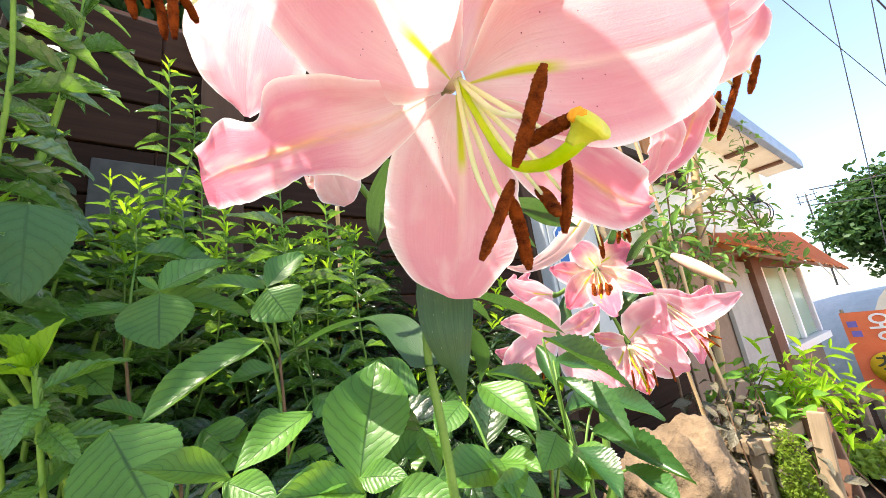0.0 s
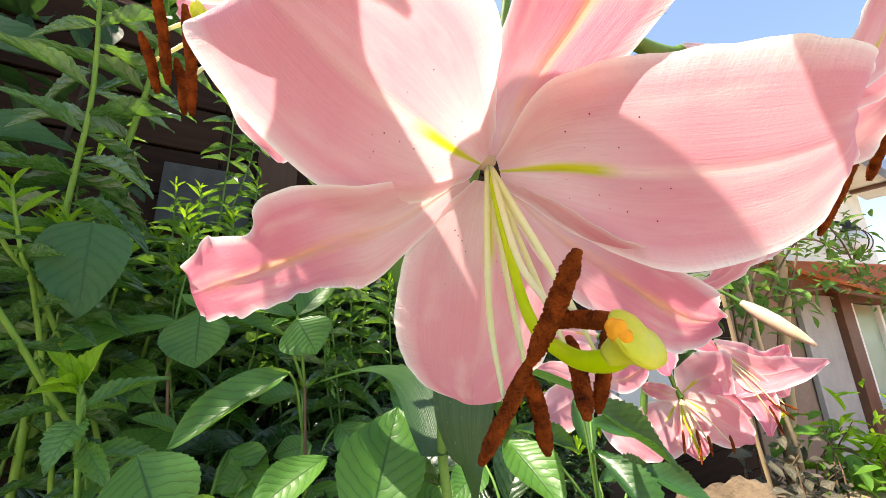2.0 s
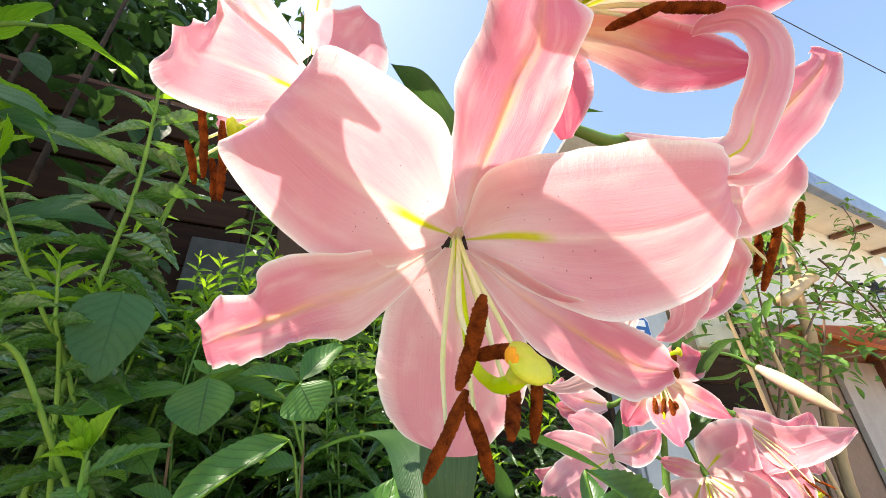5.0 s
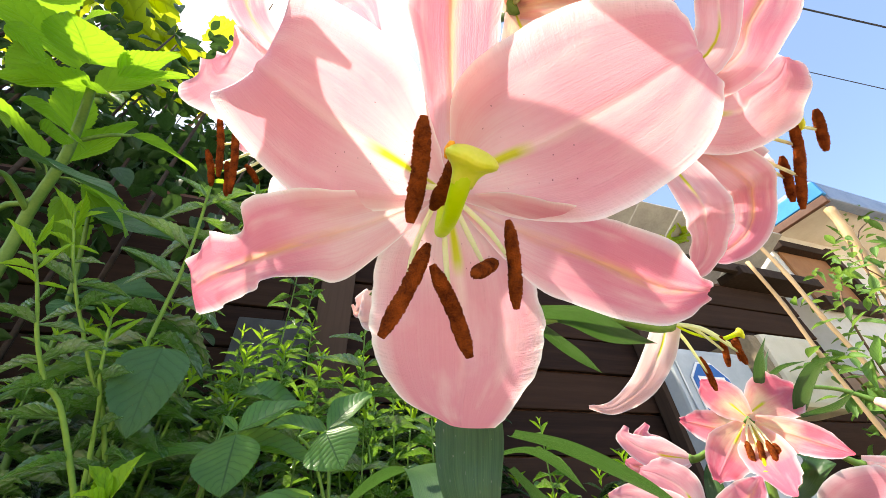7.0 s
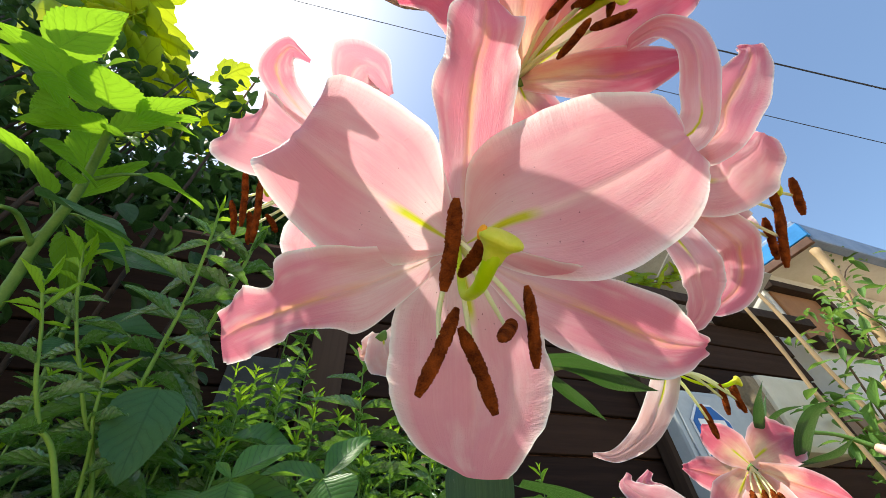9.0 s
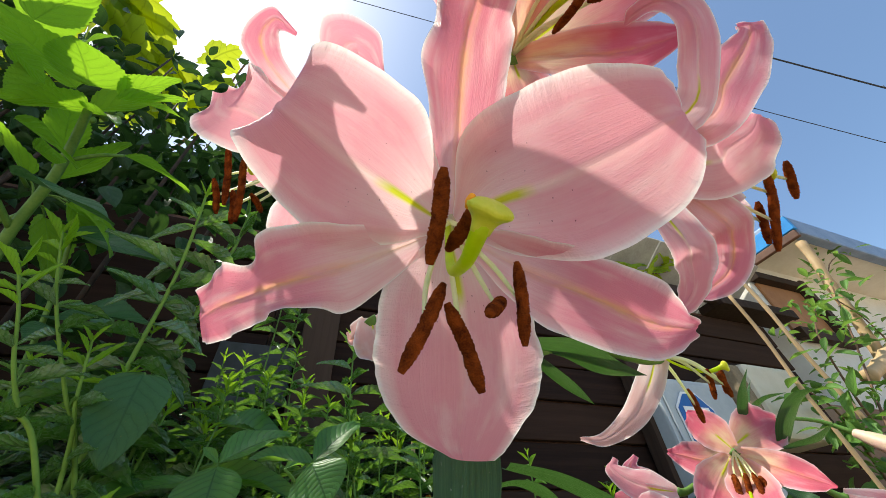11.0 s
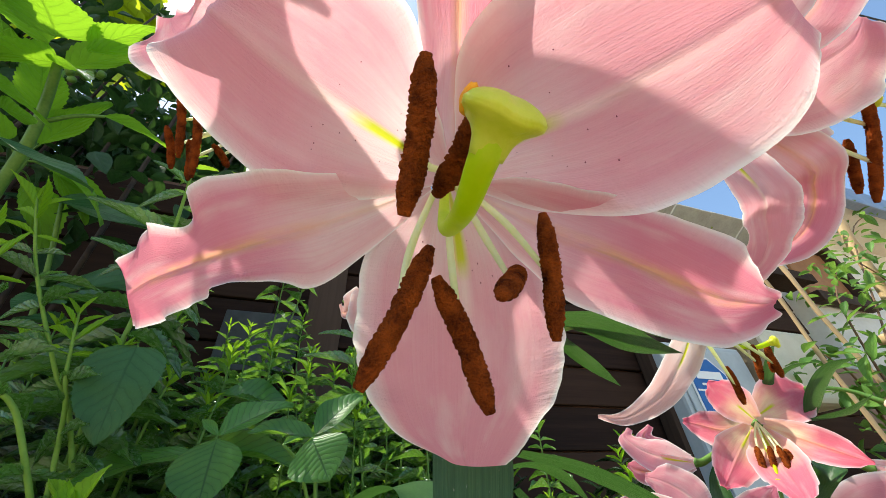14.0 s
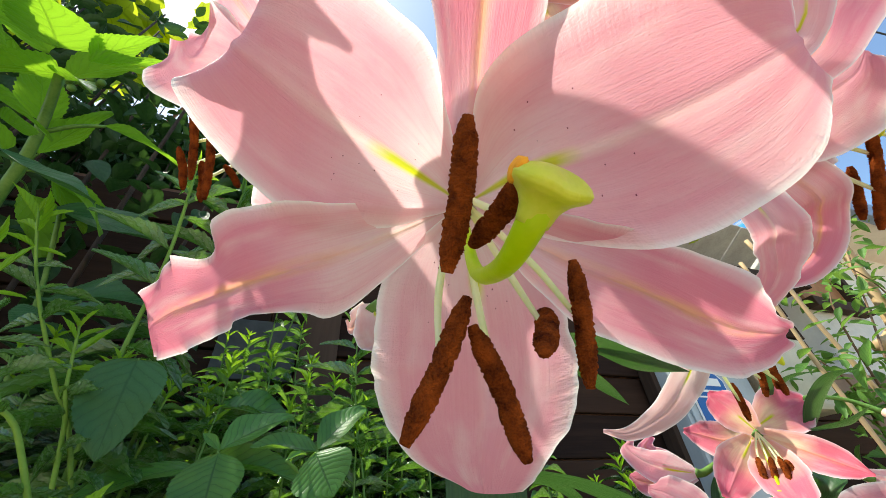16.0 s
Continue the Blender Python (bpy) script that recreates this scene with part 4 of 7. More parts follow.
    side_stamen(f, (0.1209, 0.1714, 1.1798), (0.1783, 0.1444, 1.1374), (0.1762, 0.1594, 1.1211), 0.0019)
    side_stamen(f, (0.1209, 0.1714, 1.1798), (0.1852, 0.1607, 1.1233), (0.1843, 0.1715, 1.1074), 0.0019)
    side_stamen(f, (0.1209, 0.1714, 1.1798), (0.1737, 0.1595, 1.1199), (0.1721, 0.1734, 1.1003), 0.0019)
    side_stamen(f, (0.1209, 0.1714, 1.1798), (0.1715, 0.1643, 1.1091), (0.1667, 0.1807, 1.0863), 0.0019)
    side_stamen(f, (0.1209, 0.1714, 1.1798), (0.1731, 0.1764, 1.1150), (0.1715, 0.1878, 1.0962), 0.0019)
    f = side_flower(p, (0.0460, 0.1500, 1.2620), (0.0749, 0.1102, 1.2082), "deep pink lily flower hanging over the rest")
    side_petal(f, [(0.0744, 0.1100, 1.2084), (0.0786, 0.0839, 1.2071), (0.0838, 0.0591, 1.2027), (0.0888, 0.0391, 1.2001), (0.0937, 0.0283, 1.2054)], (0.0106, 0.0323, 0.0439, 0.0381, 0.0065), (-0.17, -0.23, -0.96), 0, 0.25, "rose_out", 0)
    side_petal(f, [(0.0780, 0.1091, 1.2082), (0.1047, 0.0933, 1.1980), (0.1247, 0.0805, 1.1814), (0.1396, 0.0719, 1.1658), (0.1491, 0.0682, 1.1569)], (0.0106, 0.0373, 0.0417, 0.0306, 0.0024), (-0.34, -0.33, -0.88), 0, 0.25, "rose_in", 1)
    side_petal(f, [(0.0751, 0.1116, 1.2075), (0.0985, 0.1093, 1.1894), (0.1164, 0.1075, 1.1705), (0.1290, 0.1018, 1.1558), (0.1412, 0.0959, 1.1460)], (0.0106, 0.0221, 0.0267, 0.0182, 0.0018), (-0.31, -0.43, -0.85), 0, 0.15, "rose_out", 2)
    side_petal(f, [(0.0731, 0.1112, 1.2080), (0.0758, 0.1220, 1.1967), (0.0800, 0.1353, 1.1824), (0.0827, 0.1516, 1.1705)], (0.0092, 0.0277, 0.0306, 0.0068), (-0.14, -0.50, -0.85), 0, 0.2, "rose_in", 3)
    side_petal(f, [(0.0726, 0.1102, 1.2085), (0.0632, 0.0855, 1.2116), (0.0493, 0.0638, 1.2081), (0.0343, 0.0497, 1.2006), (0.0194, 0.0493, 1.1943)], (0.0106, 0.0280, 0.0310, 0.0210, 0.0045), (-0.01, -0.27, -0.96), 0, 0.25, "rose_in", 4)
    side_petal(f, [(0.0764, 0.1088, 1.2086), (0.0943, 0.0830, 1.2098), (0.1085, 0.0593, 1.2073), (0.1218, 0.0445, 1.2059)], (0.0057, 0.0160, 0.0190, 0.0041), (-0.24, -0.27, -0.93), 0, 0.25, "rose_in", 5)
    side_style(f, [(0.0745, 0.1094, 1.2086), (0.0910, 0.0890, 1.1922), (0.1029, 0.0745, 1.1723), (0.1106, 0.0653, 1.1561)], 0.0020)
    side_stamen(f, (0.0745, 0.1094, 1.2086), (0.0846, 0.0723, 1.1725), (0.0979, 0.0598, 1.1675), 0.0019)
    side_stamen(f, (0.0745, 0.1094, 1.2086), (0.0962, 0.0696, 1.1683), (0.1078, 0.0620, 1.1582), 0.0019)
    side_stamen(f, (0.0745, 0.1094, 1.2086), (0.0882, 0.0902, 1.1703), (0.0978, 0.0715, 1.1529), 0.0019)
    side_stamen(f, (0.0745, 0.1094, 1.2086), (0.1005, 0.0781, 1.1607), (0.1137, 0.0718, 1.1468), 0.0019)
    side_stamen(f, (0.0745, 0.1094, 1.2086), (0.1093, 0.0766, 1.1638), (0.1106, 0.0542, 1.1592), 0.0019)
    side_stamen(f, (0.0745, 0.1094, 1.2086), (0.0967, 0.0717, 1.1751), (0.1063, 0.0683, 1.1656), 0.0019)
    f = side_flower(p, (0.0120, 0.2000, 1.0600), (0.1262, 0.2682, 1.0825), "fading pink lily flower with curled petals")
    side_petal(f, [(0.1252, 0.2687, 1.0819), (0.1193, 0.2911, 1.0712), (0.1081, 0.3184, 1.0608), (0.0889, 0.3440, 1.0555), (0.0728, 0.3548, 1.0607)], (0.0156, 0.0181, 0.0159, 0.0094, 0.0024), (-0.19, -0.94, -0.27), 0, 0.35, "fade_in", 0)
    side_petal(f, [(0.1271, 0.2676, 1.0830), (0.1386, 0.2779, 1.1025), (0.1538, 0.2856, 1.1222), (0.1625, 0.2886, 1.1321)], (0.0078, 0.0126, 0.0107, 0.0028), (-0.33, -0.84, -0.42), 0, 0.2, "fade_out", 1)
    side_style(f, [(0.1269, 0.2680, 1.0824), (0.1406, 0.2768, 1.0761), (0.1533, 0.2790, 1.0717), (0.1637, 0.2773, 1.0728)], 0.0012)
    side_stamen(f, (0.1269, 0.2680, 1.0824), (0.1538, 0.2782, 1.0731), (0.1519, 0.2845, 1.0561), 0.0019)
    side_stamen(f, (0.1269, 0.2680, 1.0824), (0.1581, 0.2776, 1.0695), (0.1600, 0.2813, 1.0551), 0.0019)
    side_stamen(f, (0.1269, 0.2680, 1.0824), (0.1660, 0.2891, 1.0756), (0.1642, 0.2946, 1.0613), 0.0019)
    side_stamen(f, (0.1269, 0.2680, 1.0824), (0.1436, 0.2953, 1.0680), (0.1468, 0.3049, 1.0488), 0.0019)
    f = side_flower(p, (-0.0300, 0.3000, 1.0900), (-0.0720, 0.2532, 1.1439), "pale lily flower behind the rest")
    side_petal(f, [(-0.0706, 0.2525, 1.1458), (-0.0666, 0.2505, 1.1300), (-0.0616, 0.2527, 1.1164), (-0.0579, 0.2574, 1.1077)], (0.0173, 0.0293, 0.0329, 0.0082), (0.22, -0.88, -0.43), 0, 0.4, "fade_in", 0)
    side_petal(f, [(-0.0734, 0.2538, 1.1420), (-0.0796, 0.2515, 1.1321), (-0.0839, 0.2483, 1.1242), (-0.0857, 0.2448, 1.1297)], (0.0130, 0.0170, 0.0084, 0.0021), (0.27, -0.85, -0.45), 0, 0.3, "fade_out", 1)
    bud(p, (0.030, 0.066, 1.250), (-0.010, 0.036, 1.270), 0.0095)
    for pts, w, cup, tw in (
        (((0.002, 0.203, 1.048), (0.004, 0.214, 1.028), (0.0035, 0.212, 1.000), (0.0080, 0.2175, 0.962)), 0.034, 0.15, 0),
        (((-0.012, 0.225, 0.985), (-0.040, 0.280, 1.018), (-0.090, 0.325, 1.022), (-0.163, 0.378, 1.005)), 0.030, 0.2, 10),
        (((0.018, 0.268, 1.030), (0.046, 0.285, 1.022), (0.083, 0.319, 1.006), (0.119, 0.361, 0.989)), .020, .3, 0),
        (((-0.017, 0.228, 1.123), (-0.029, 0.241, 1.107), (-0.037, 0.252, 1.090), (-0.041, 0.261, 1.075)), .020, .2, 0),
        (((0.010, 0.299, 1.017), (0.025, 0.309, 0.997), (0.032, 0.328, 0.976), (0.028, 0.346, 0.956)), .016, .3, 0),
        (((-0.005, 0.322, 1.028), (0.019, 0.335, 1.031), (0.038, 0.367, 1.025), (0.057, 0.409, 1.009)), .016, .3, 0),
        (((0.044, 0.208, 1.076), (0.070, 0.228, 1.077), (0.091, 0.248, 1.071), (0.113, 0.260, 1.068)), .018, .2, 20),
        (((0.044, 0.214, 1.075), (0.057, 0.233, 1.067), (0.068, 0.250, 1.062), (0.078, 0.261, 1.056)), .008, .3, 20),
        (((0.030, 0.165, 1.175), (0.012, 0.150, 1.200), (0.002, 0.128, 1.205), (-0.004, 0.105, 1.190)), 0.018, 0.3, 0),
        (((0.034, 0.160, 1.190), (0.060, 0.165, 1.205), (0.085, 0.160, 1.200), (0.105, 0.150, 1.185)), 0.016, 0.3, 0),
    ):
        strap_leaf(p, pts, w, "strap", cup, tw)

    q = thing("lily_plant", "pink lily with hanging flowers beside the rock", "lily")
    part("stem", tint(tube_mesh("stem", [(0.21, 0.62, 0.42), (0.24, 0.64, 0.8), (0.275, 0.65, 1.0), (0.30, 0.64, 1.10)], [0.007, 0.006, 0.005, 0.0035], 9, 6), M["stem"]), None, q)
    f = side_flower(q, (0.2900, 0.6450, 1.0600), (0.2662, 0.5861, 1.0777), "deep pink lily flower with yellow throat")
    side_petal(f, [(0.2667, 0.5855, 1.0811), (0.2490, 0.5683, 1.0973), (0.2323, 0.5556, 1.1120), (0.2252, 0.5510, 1.1204)], (0.0160, 0.0399, 0.0325, 0.0044), (-0.34, -0.92, -0.16), 0, 0.3, "rose_in", 0)
    side_petal(f, [(0.2673, 0.5850, 1.0832), (0.2921, 0.5727, 1.0949), (0.3123, 0.5733, 1.1006), (0.3293, 0.5811, 1.1046)], (0.0160, 0.0504, 0.0489, 0.0096), (-0.42, -0.90, -0.14), 0, 0.3, "rose_in", 1)
    side_petal(f, [(0.2631, 0.5872, 1.0795), (0.2423, 0.6164, 1.0781), (0.2258, 0.6412, 1.0906), (0.2126, 0.6542, 1.0993)], (0.0160, 0.0426, 0.0317, 0.0050), (-0.31, -0.94, -0.13), 0, 0.25, "rose_out", 2)
    side_petal(f, [(0.2617, 0.5883, 1.0748), (0.2347, 0.5792, 1.0515), (0.2098, 0.5677, 1.0295), (0.1993, 0.5660, 1.0195)], (0.0160, 0.0466, 0.0321, 0.0064), (-0.32, -0.95, -0.06), 0, 0.25, "rose_in", 3)
    side_petal(f, [(0.2714, 0.5844, 1.0757), (0.2828, 0.5488, 1.0547), (0.2880, 0.5143, 1.0387), (0.2948, 0.4889, 1.0253)], (0.0160, 0.0328, 0.0291, 0.0040), (-0.43, -0.90, -0.07), 0, 0.2, "rose_out", 4)
    side_petal(f, [(0.2672, 0.5865, 1.0721), (0.2492, 0.5425, 1.0407), (0.2371, 0.5053, 1.0162), (0.2322, 0.4858, 0.9983)], (0.0160, 0.0463, 0.0353, 0.0056), (-0.37, -0.93, -0.04), 0, 0.25, "rose_in", 5)
    side_style(f, [(0.2667, 0.5858, 1.0790), (0.2493, 0.5528, 1.0478), (0.2411, 0.5355, 1.0317), (0.2331, 0.5230, 1.0183)], 0.0016)
    side_stamen(f, (0.2667, 0.5858, 1.0790), (0.2383, 0.5460, 1.0509), (0.2292, 0.5350, 1.0236), 0.0032)
    side_stamen(f, (0.2667, 0.5858, 1.0790), (0.2482, 0.5422, 1.0499), (0.2393, 0.5364, 1.0260), 0.0032)
    side_stamen(f, (0.2667, 0.5858, 1.0790), (0.2546, 0.5397, 1.0492), (0.2483, 0.5276, 1.0222), 0.0032)
    side_stamen(f, (0.2667, 0.5858, 1.0790), (0.2609, 0.5428, 1.0461), (0.2547, 0.5303, 1.0248), 0.0032)
    f = side_flower(q, (0.2850, 0.6460, 1.0450), (0.1883, 0.5971, 1.0463), "half-closed pink lily flower")
    side_petal(f, [(0.1884, 0.5937, 1.0455), (0.1601, 0.5896, 1.0515), (0.1357, 0.5832, 1.0613), (0.1205, 0.5739, 1.0752), (0.1274, 0.5667, 1.0830)], (0.0104, 0.0375, 0.0302, 0.0181, 0.0065), (-0.19, -0.98, -0.10), 0, 0.5, "petal_in", 0)
    side_petal(f, [(0.1879, 0.5940, 1.0435), (0.1548, 0.5966, 1.0408), (0.1291, 0.5960, 1.0422), (0.1168, 0.5922, 1.0495)], (0.0104, 0.0344, 0.0256, 0.0068), (-0.18, -0.98, -0.07), 0, 0.5, "petal_out", 1)
    side_petal(f, [(0.1884, 0.6037, 1.0498), (0.1608, 0.5989, 1.0615), (0.1459, 0.6001, 1.0771), (0.1575, 0.5963, 1.0884)], (0.0106, 0.0260, 0.0208, 0.0069), (-0.21, -0.97, -0.11), 0, 0.4, "petal_out", 2)
    f = side_flower(q, (0.2650, 0.6450, 0.9700), (0.1636, 0.5353, 0.9836), "pink lily flower low on the stalk")
    side_petal(f, [(0.1641, 0.5352, 0.9863), (0.1346, 0.5126, 0.9937), (0.1006, 0.4897, 1.0073), (0.0779, 0.4837, 1.0100)], (0.0113, 0.0352, 0.0246, 0.0042), (-0.23, -0.97, 0.00), 0, 0.25, "petal_in", 0)
    side_petal(f, [(0.1645, 0.5352, 0.9879), (0.1546, 0.5277, 1.0115), (0.1353, 0.5221, 1.0258), (0.1184, 0.5156, 1.0315)], (0.0113, 0.0397, 0.0359, 0.0061), (-0.26, -0.96, -0.03), 0, 0.3, "petal_in", 1)
    side_petal(f, [(0.1682, 0.5340, 0.9874), (0.1877, 0.5169, 0.9907), (0.2040, 0.5000, 1.0033), (0.2163, 0.4945, 1.0151)], (0.0113, 0.0318, 0.0265, 0.0039), (-0.36, -0.93, 0.00), 0, 0.25, "petal_out", 2)
    side_petal(f, [(0.1634, 0.5353, 0.9824), (0.1278, 0.5032, 0.9719), (0.0893, 0.4798, 0.9565), (0.0694, 0.4773, 0.9490)], (0.0113, 0.0496, 0.0439, 0.0070), (-0.22, -0.97, 0.07), 0, 0.25, "petal_in", 3)
    side_petal(f, [(0.1551, 0.5377, 0.9795), (0.1110, 0.5173, 0.9684), (0.0823, 0.5124, 0.9679), (0.0681, 0.5098, 0.9743)], (0.0113, 0.0260, 0.0195, 0.0037), (-0.19, -0.98, 0.05), 0, 0.25, "petal_out", 4)
    side_petal(f, [(0.1663, 0.5343, 0.9780), (0.1747, 0.5082, 0.9470), (0.1920, 0.4882, 0.9250), (0.2078, 0.4792, 0.9103)], (0.0113, 0.0468, 0.0459, 0.0061), (-0.34, -0.93, 0.11), 0, 0.25, "petal_in", 5)
    side_style(f, [(0.1635, 0.5353, 0.9832), (0.1393, 0.5206, 0.9661), (0.1199, 0.5036, 0.9509), (0.1113, 0.4939, 0.9385)], 0.0016)
    side_stamen(f, (0.1635, 0.5353, 0.9832), (0.1157, 0.5152, 0.9544), (0.1142, 0.5034, 0.9372), 0.0017)
    side_stamen(f, (0.1635, 0.5353, 0.9832), (0.1272, 0.5116, 0.9457), (0.1243, 0.5002, 0.9312), 0.0017)
    f = side_flower(q, (0.2850, 0.6480, 1.0300), (0.3183, 0.6458, 0.9508), "pale pink lily flower hanging down")
    side_petal(f, [(0.3149, 0.6458, 0.9536), (0.2889, 0.6363, 0.9600), (0.2672, 0.6353, 0.9666), (0.2567, 0.6345, 0.9737)], (0.0146, 0.0263, 0.0199, 0.0040), (-0.40, -0.91, 0.05), 0, 0.2, "petal_out", 0)
    side_petal(f, [(0.3187, 0.6441, 0.9560), (0.3325, 0.6157, 0.9793), (0.3430, 0.5871, 0.9903), (0.3401, 0.5761, 0.9638)], (0.0146, 0.0708, 0.0707, 0.0290), (-0.48, -0.87, 0.04), 0, 0.35, "petal_in", 1)
    side_petal(f, [(0.3197, 0.6432, 0.9502), (0.3361, 0.6104, 0.9331), (0.3488, 0.5780, 0.9184), (0.3570, 0.5594, 0.9080)], (0.0146, 0.0607, 0.0550, 0.0077), (-0.49, -0.86, 0.11), 0, 0.3, "petal_in", 2)
    side_petal(f, [(0.3133, 0.6461, 0.9471), (0.2838, 0.6344, 0.9161), (0.2536, 0.6221, 0.8944), (0.2370, 0.6158, 0.8836)], (0.0146, 0.0708, 0.0629, 0.0097), (-0.39, -0.91, 0.13), 0, 0.3, "petal_in", 3)
    side_petal(f, [(0.3165, 0.6445, 0.9468), (0.3125, 0.6203, 0.9134), (0.3082, 0.6073, 0.8890), (0.3094, 0.6037, 0.8740)], (0.0146, 0.0445, 0.0359, 0.0060), (-0.45, -0.88, 0.14), 0, 0.25, "petal_out", 4)
    side_petal(f, [(0.3269, 0.6509, 0.9511), (0.3634, 0.6313, 0.9521), (0.3848, 0.6173, 0.9383), (0.3930, 0.6110, 0.9283)], (0.0148, 0.0422, 0.0316, 0.0053), (-0.50, -0.86, 0.08), 0, 0.25, "petal_out", 5)
    side_style(f, [(0.3154, 0.6452, 0.9488), (0.3031, 0.6152, 0.9239), (0.2992, 0.5918, 0.9045), (0.2978, 0.5778, 0.8857)], 0.0016)
    side_stamen(f, (0.3154, 0.6452, 0.9488), (0.3006, 0.5805, 0.9095), (0.2923, 0.5680, 0.8798), 0.0017)
    side_stamen(f, (0.3154, 0.6452, 0.9488), (0.3104, 0.5759, 0.9128), (0.3050, 0.5636, 0.8913), 0.0017)
    side_stamen(f, (0.3154, 0.6452, 0.9488), (0.3363, 0.5730, 0.9137), (0.3316, 0.5608, 0.8945), 0.0017)
    side_stamen(f, (0.3154, 0.6452, 0.9488), (0.3047, 0.5909, 0.9166), (0.2981, 0.5791, 0.8936), 0.0017)
    side_stamen(f, (0.3154, 0.6452, 0.9488), (0.2939, 0.6069, 0.9124), (0.2858, 0.5950, 0.8850), 0.0017)
    f = side_flower(q, (0.3000, 0.6460, 1.0700), (0.3821, 0.6471, 1.0281), "pink lily flower facing the yard")
    side_petal(f, [(0.3787, 0.6467, 1.0296), (0.3941, 0.6264, 1.0005), (0.3961, 0.6125, 0.9708), (0.3773, 0.6118, 0.9576)], (0.0108, 0.0492, 0.0464, 0.0104), (-0.53, -0.85, 0.01), 0, 0.4, "petal_in", 0)
    side_petal(f, [(0.3809, 0.6452, 1.0332), (0.4057, 0.6306, 1.0141), (0.4225, 0.6075, 1.0047), (0.4376, 0.5903, 1.0149), (0.4430, 0.5858, 1.0276)], (0.0108, 0.0368, 0.0278, 0.0234, 0.0053), (-0.56, -0.83, -0.03), 0, 0.4, "petal_out", 1)
    side_petal(f, [(0.3821, 0.6448, 1.0268), (0.4066, 0.6061, 0.9878), (0.4308, 0.5706, 0.9955), (0.4535, 0.5397, 1.0083)], (0.0108, 0.0527, 0.0372, 0.0051), (-0.58, -0.82, -0.01), 0, 0.3, "petal_in", 2)
    side_petal(f, [(0.3815, 0.6453, 1.0239), (0.3994, 0.6103, 0.9703), (0.4021, 0.5940, 0.9382), (0.3934, 0.5841, 0.9096)], (0.0108, 0.0443, 0.0312, 0.0051), (-0.54, -0.84, 0.06), 0, 0.3, "petal_out", 3)
    side_petal(f, [(0.3872, 0.6534, 1.0272), (0.4254, 0.6298, 0.9967), (0.4397, 0.6192, 0.9701), (0.4469, 0.6130, 0.9549)], (0.0110, 0.0505, 0.0395, 0.0088), (-0.56, -0.83, 0.02), 0, 0.3, "petal_in", 4)
    side_style(f, [(0.3843, 0.6438, 1.0183), (0.4003, 0.6221, 0.9801), (0.4090, 0.6030, 0.9551), (0.4158, 0.5844, 0.9365)], 0.0016)
    side_stamen(f, (0.3843, 0.6438, 1.0183), (0.4064, 0.5926, 0.9553), (0.4185, 0.5695, 0.9322), 0.0017)
    side_stamen(f, (0.3843, 0.6438, 1.0183), (0.4061, 0.5921, 0.9465), (0.4056, 0.5761, 0.9127), 0.0017)
    side_stamen(f, (0.3843, 0.6438, 1.0183), (0.4177, 0.5967, 0.9521), (0.4293, 0.5752, 0.9435), 0.0017)
    bud(q, (0.437, 0.645, 1.093), (0.475, 0.578, 1.026), 0.0125, "long pale pink and green lily bud")
    part("stalk", tint(tube_mesh("stalk", [(0.30, 0.64, 1.10), (0.36, 0.65, 1.12), (0.41, 0.655, 1.115), (0.437, 0.645, 1.093)], [0.003, 0.0028, 0.0026, 0.004], 8, 6), M["stem"]), None, q)
    for pts, w in (
        (((0.320, 0.577, 1.079), (0.328, 0.557, 1.098), (0.341, 0.534, 1.115), (0.356, 0.513, 1.117)), 0.026),
        (((0.319, 0.578, 1.073), (0.325, 0.553, 1.071), (0.333, 0.537, 1.072), (0.348, 0.520, 1.083)), 0.022),
        (((0.296, 0.586, 1.092), (0.295, 0.570, 1.116), (0.300, 0.550, 1.137), (0.312, 0.538, 1.158)), 0.014),
        (((0.308, 0.599, 1.040), (0.308, 0.590, 1.021), (0.281, 0.581, 1.002), (0.260, 0.568, 0.993)), 0.034),
        (((0.224, 0.598, 1.052), (0.208, 0.594, 1.029), (0.199, 0.588, 1.000), (0.190, 0.570, 0.974)), 0.026),
        (((0.29, 0.645, 1.08), (0.31, 0.63, 1.11), (0.34, 0.61, 1.135), (0.37, 0.60, 1.14)), 0.022),
        (((0.30, 0.645, 1.10), (0.33, 0.66, 1.13), (0.36, 0.68, 1.16), (0.385, 0.69, 1.19)), 0.020),
    ):
        strap_leaf(q, pts, w, "strap", 0.25, 10)


lily_plants()


# ---------------------------------------------------------------- leaves
def leaf_mesh(name, outline, nu=22, nv=9, droop=0.18, cup=0.22, serr=0.0, teeth=12, wave=0.02, seed=0, fold=0.0, arch=0.0):
    """A leaf of unit length along +y and unit width along x, facing +z; arch 1 keeps its tip level with its base. outline(u) gives the half width."""
    rng = random.Random(seed)
    ph = rng.uniform(0, 6)
    verts, uvs = [], []
    for i in range(nu):
        u = i / (nu - 1)
        w = outline(u)
        if serr:
            w *= 1 - serr + serr * ((u * teeth) % 1.0)
        for k in range(nv):
            v = 2 * k / (nv - 1) - 1
            x = 0.5 * w * v
            z = droop * (arch * u - u**1.8) + cup * (abs(v) ** 1.6) * w * 0.28 - fold * abs(v) * w * 0.3 + wave * math.sin(9 * u + ph + 2 * v) * abs(v)
            verts.append((x, u - 0.12 * droop * u * u, z))
            uvs.append((u, (v + 1) / 2))
    faces = [(i * nv + k, i * nv + k + 1, (i + 1) * nv + k + 1, (i + 1) * nv + k) for i in range(nu - 1) for k in range(nv - 1)]
    return mesh(name, verts, faces, uvs)


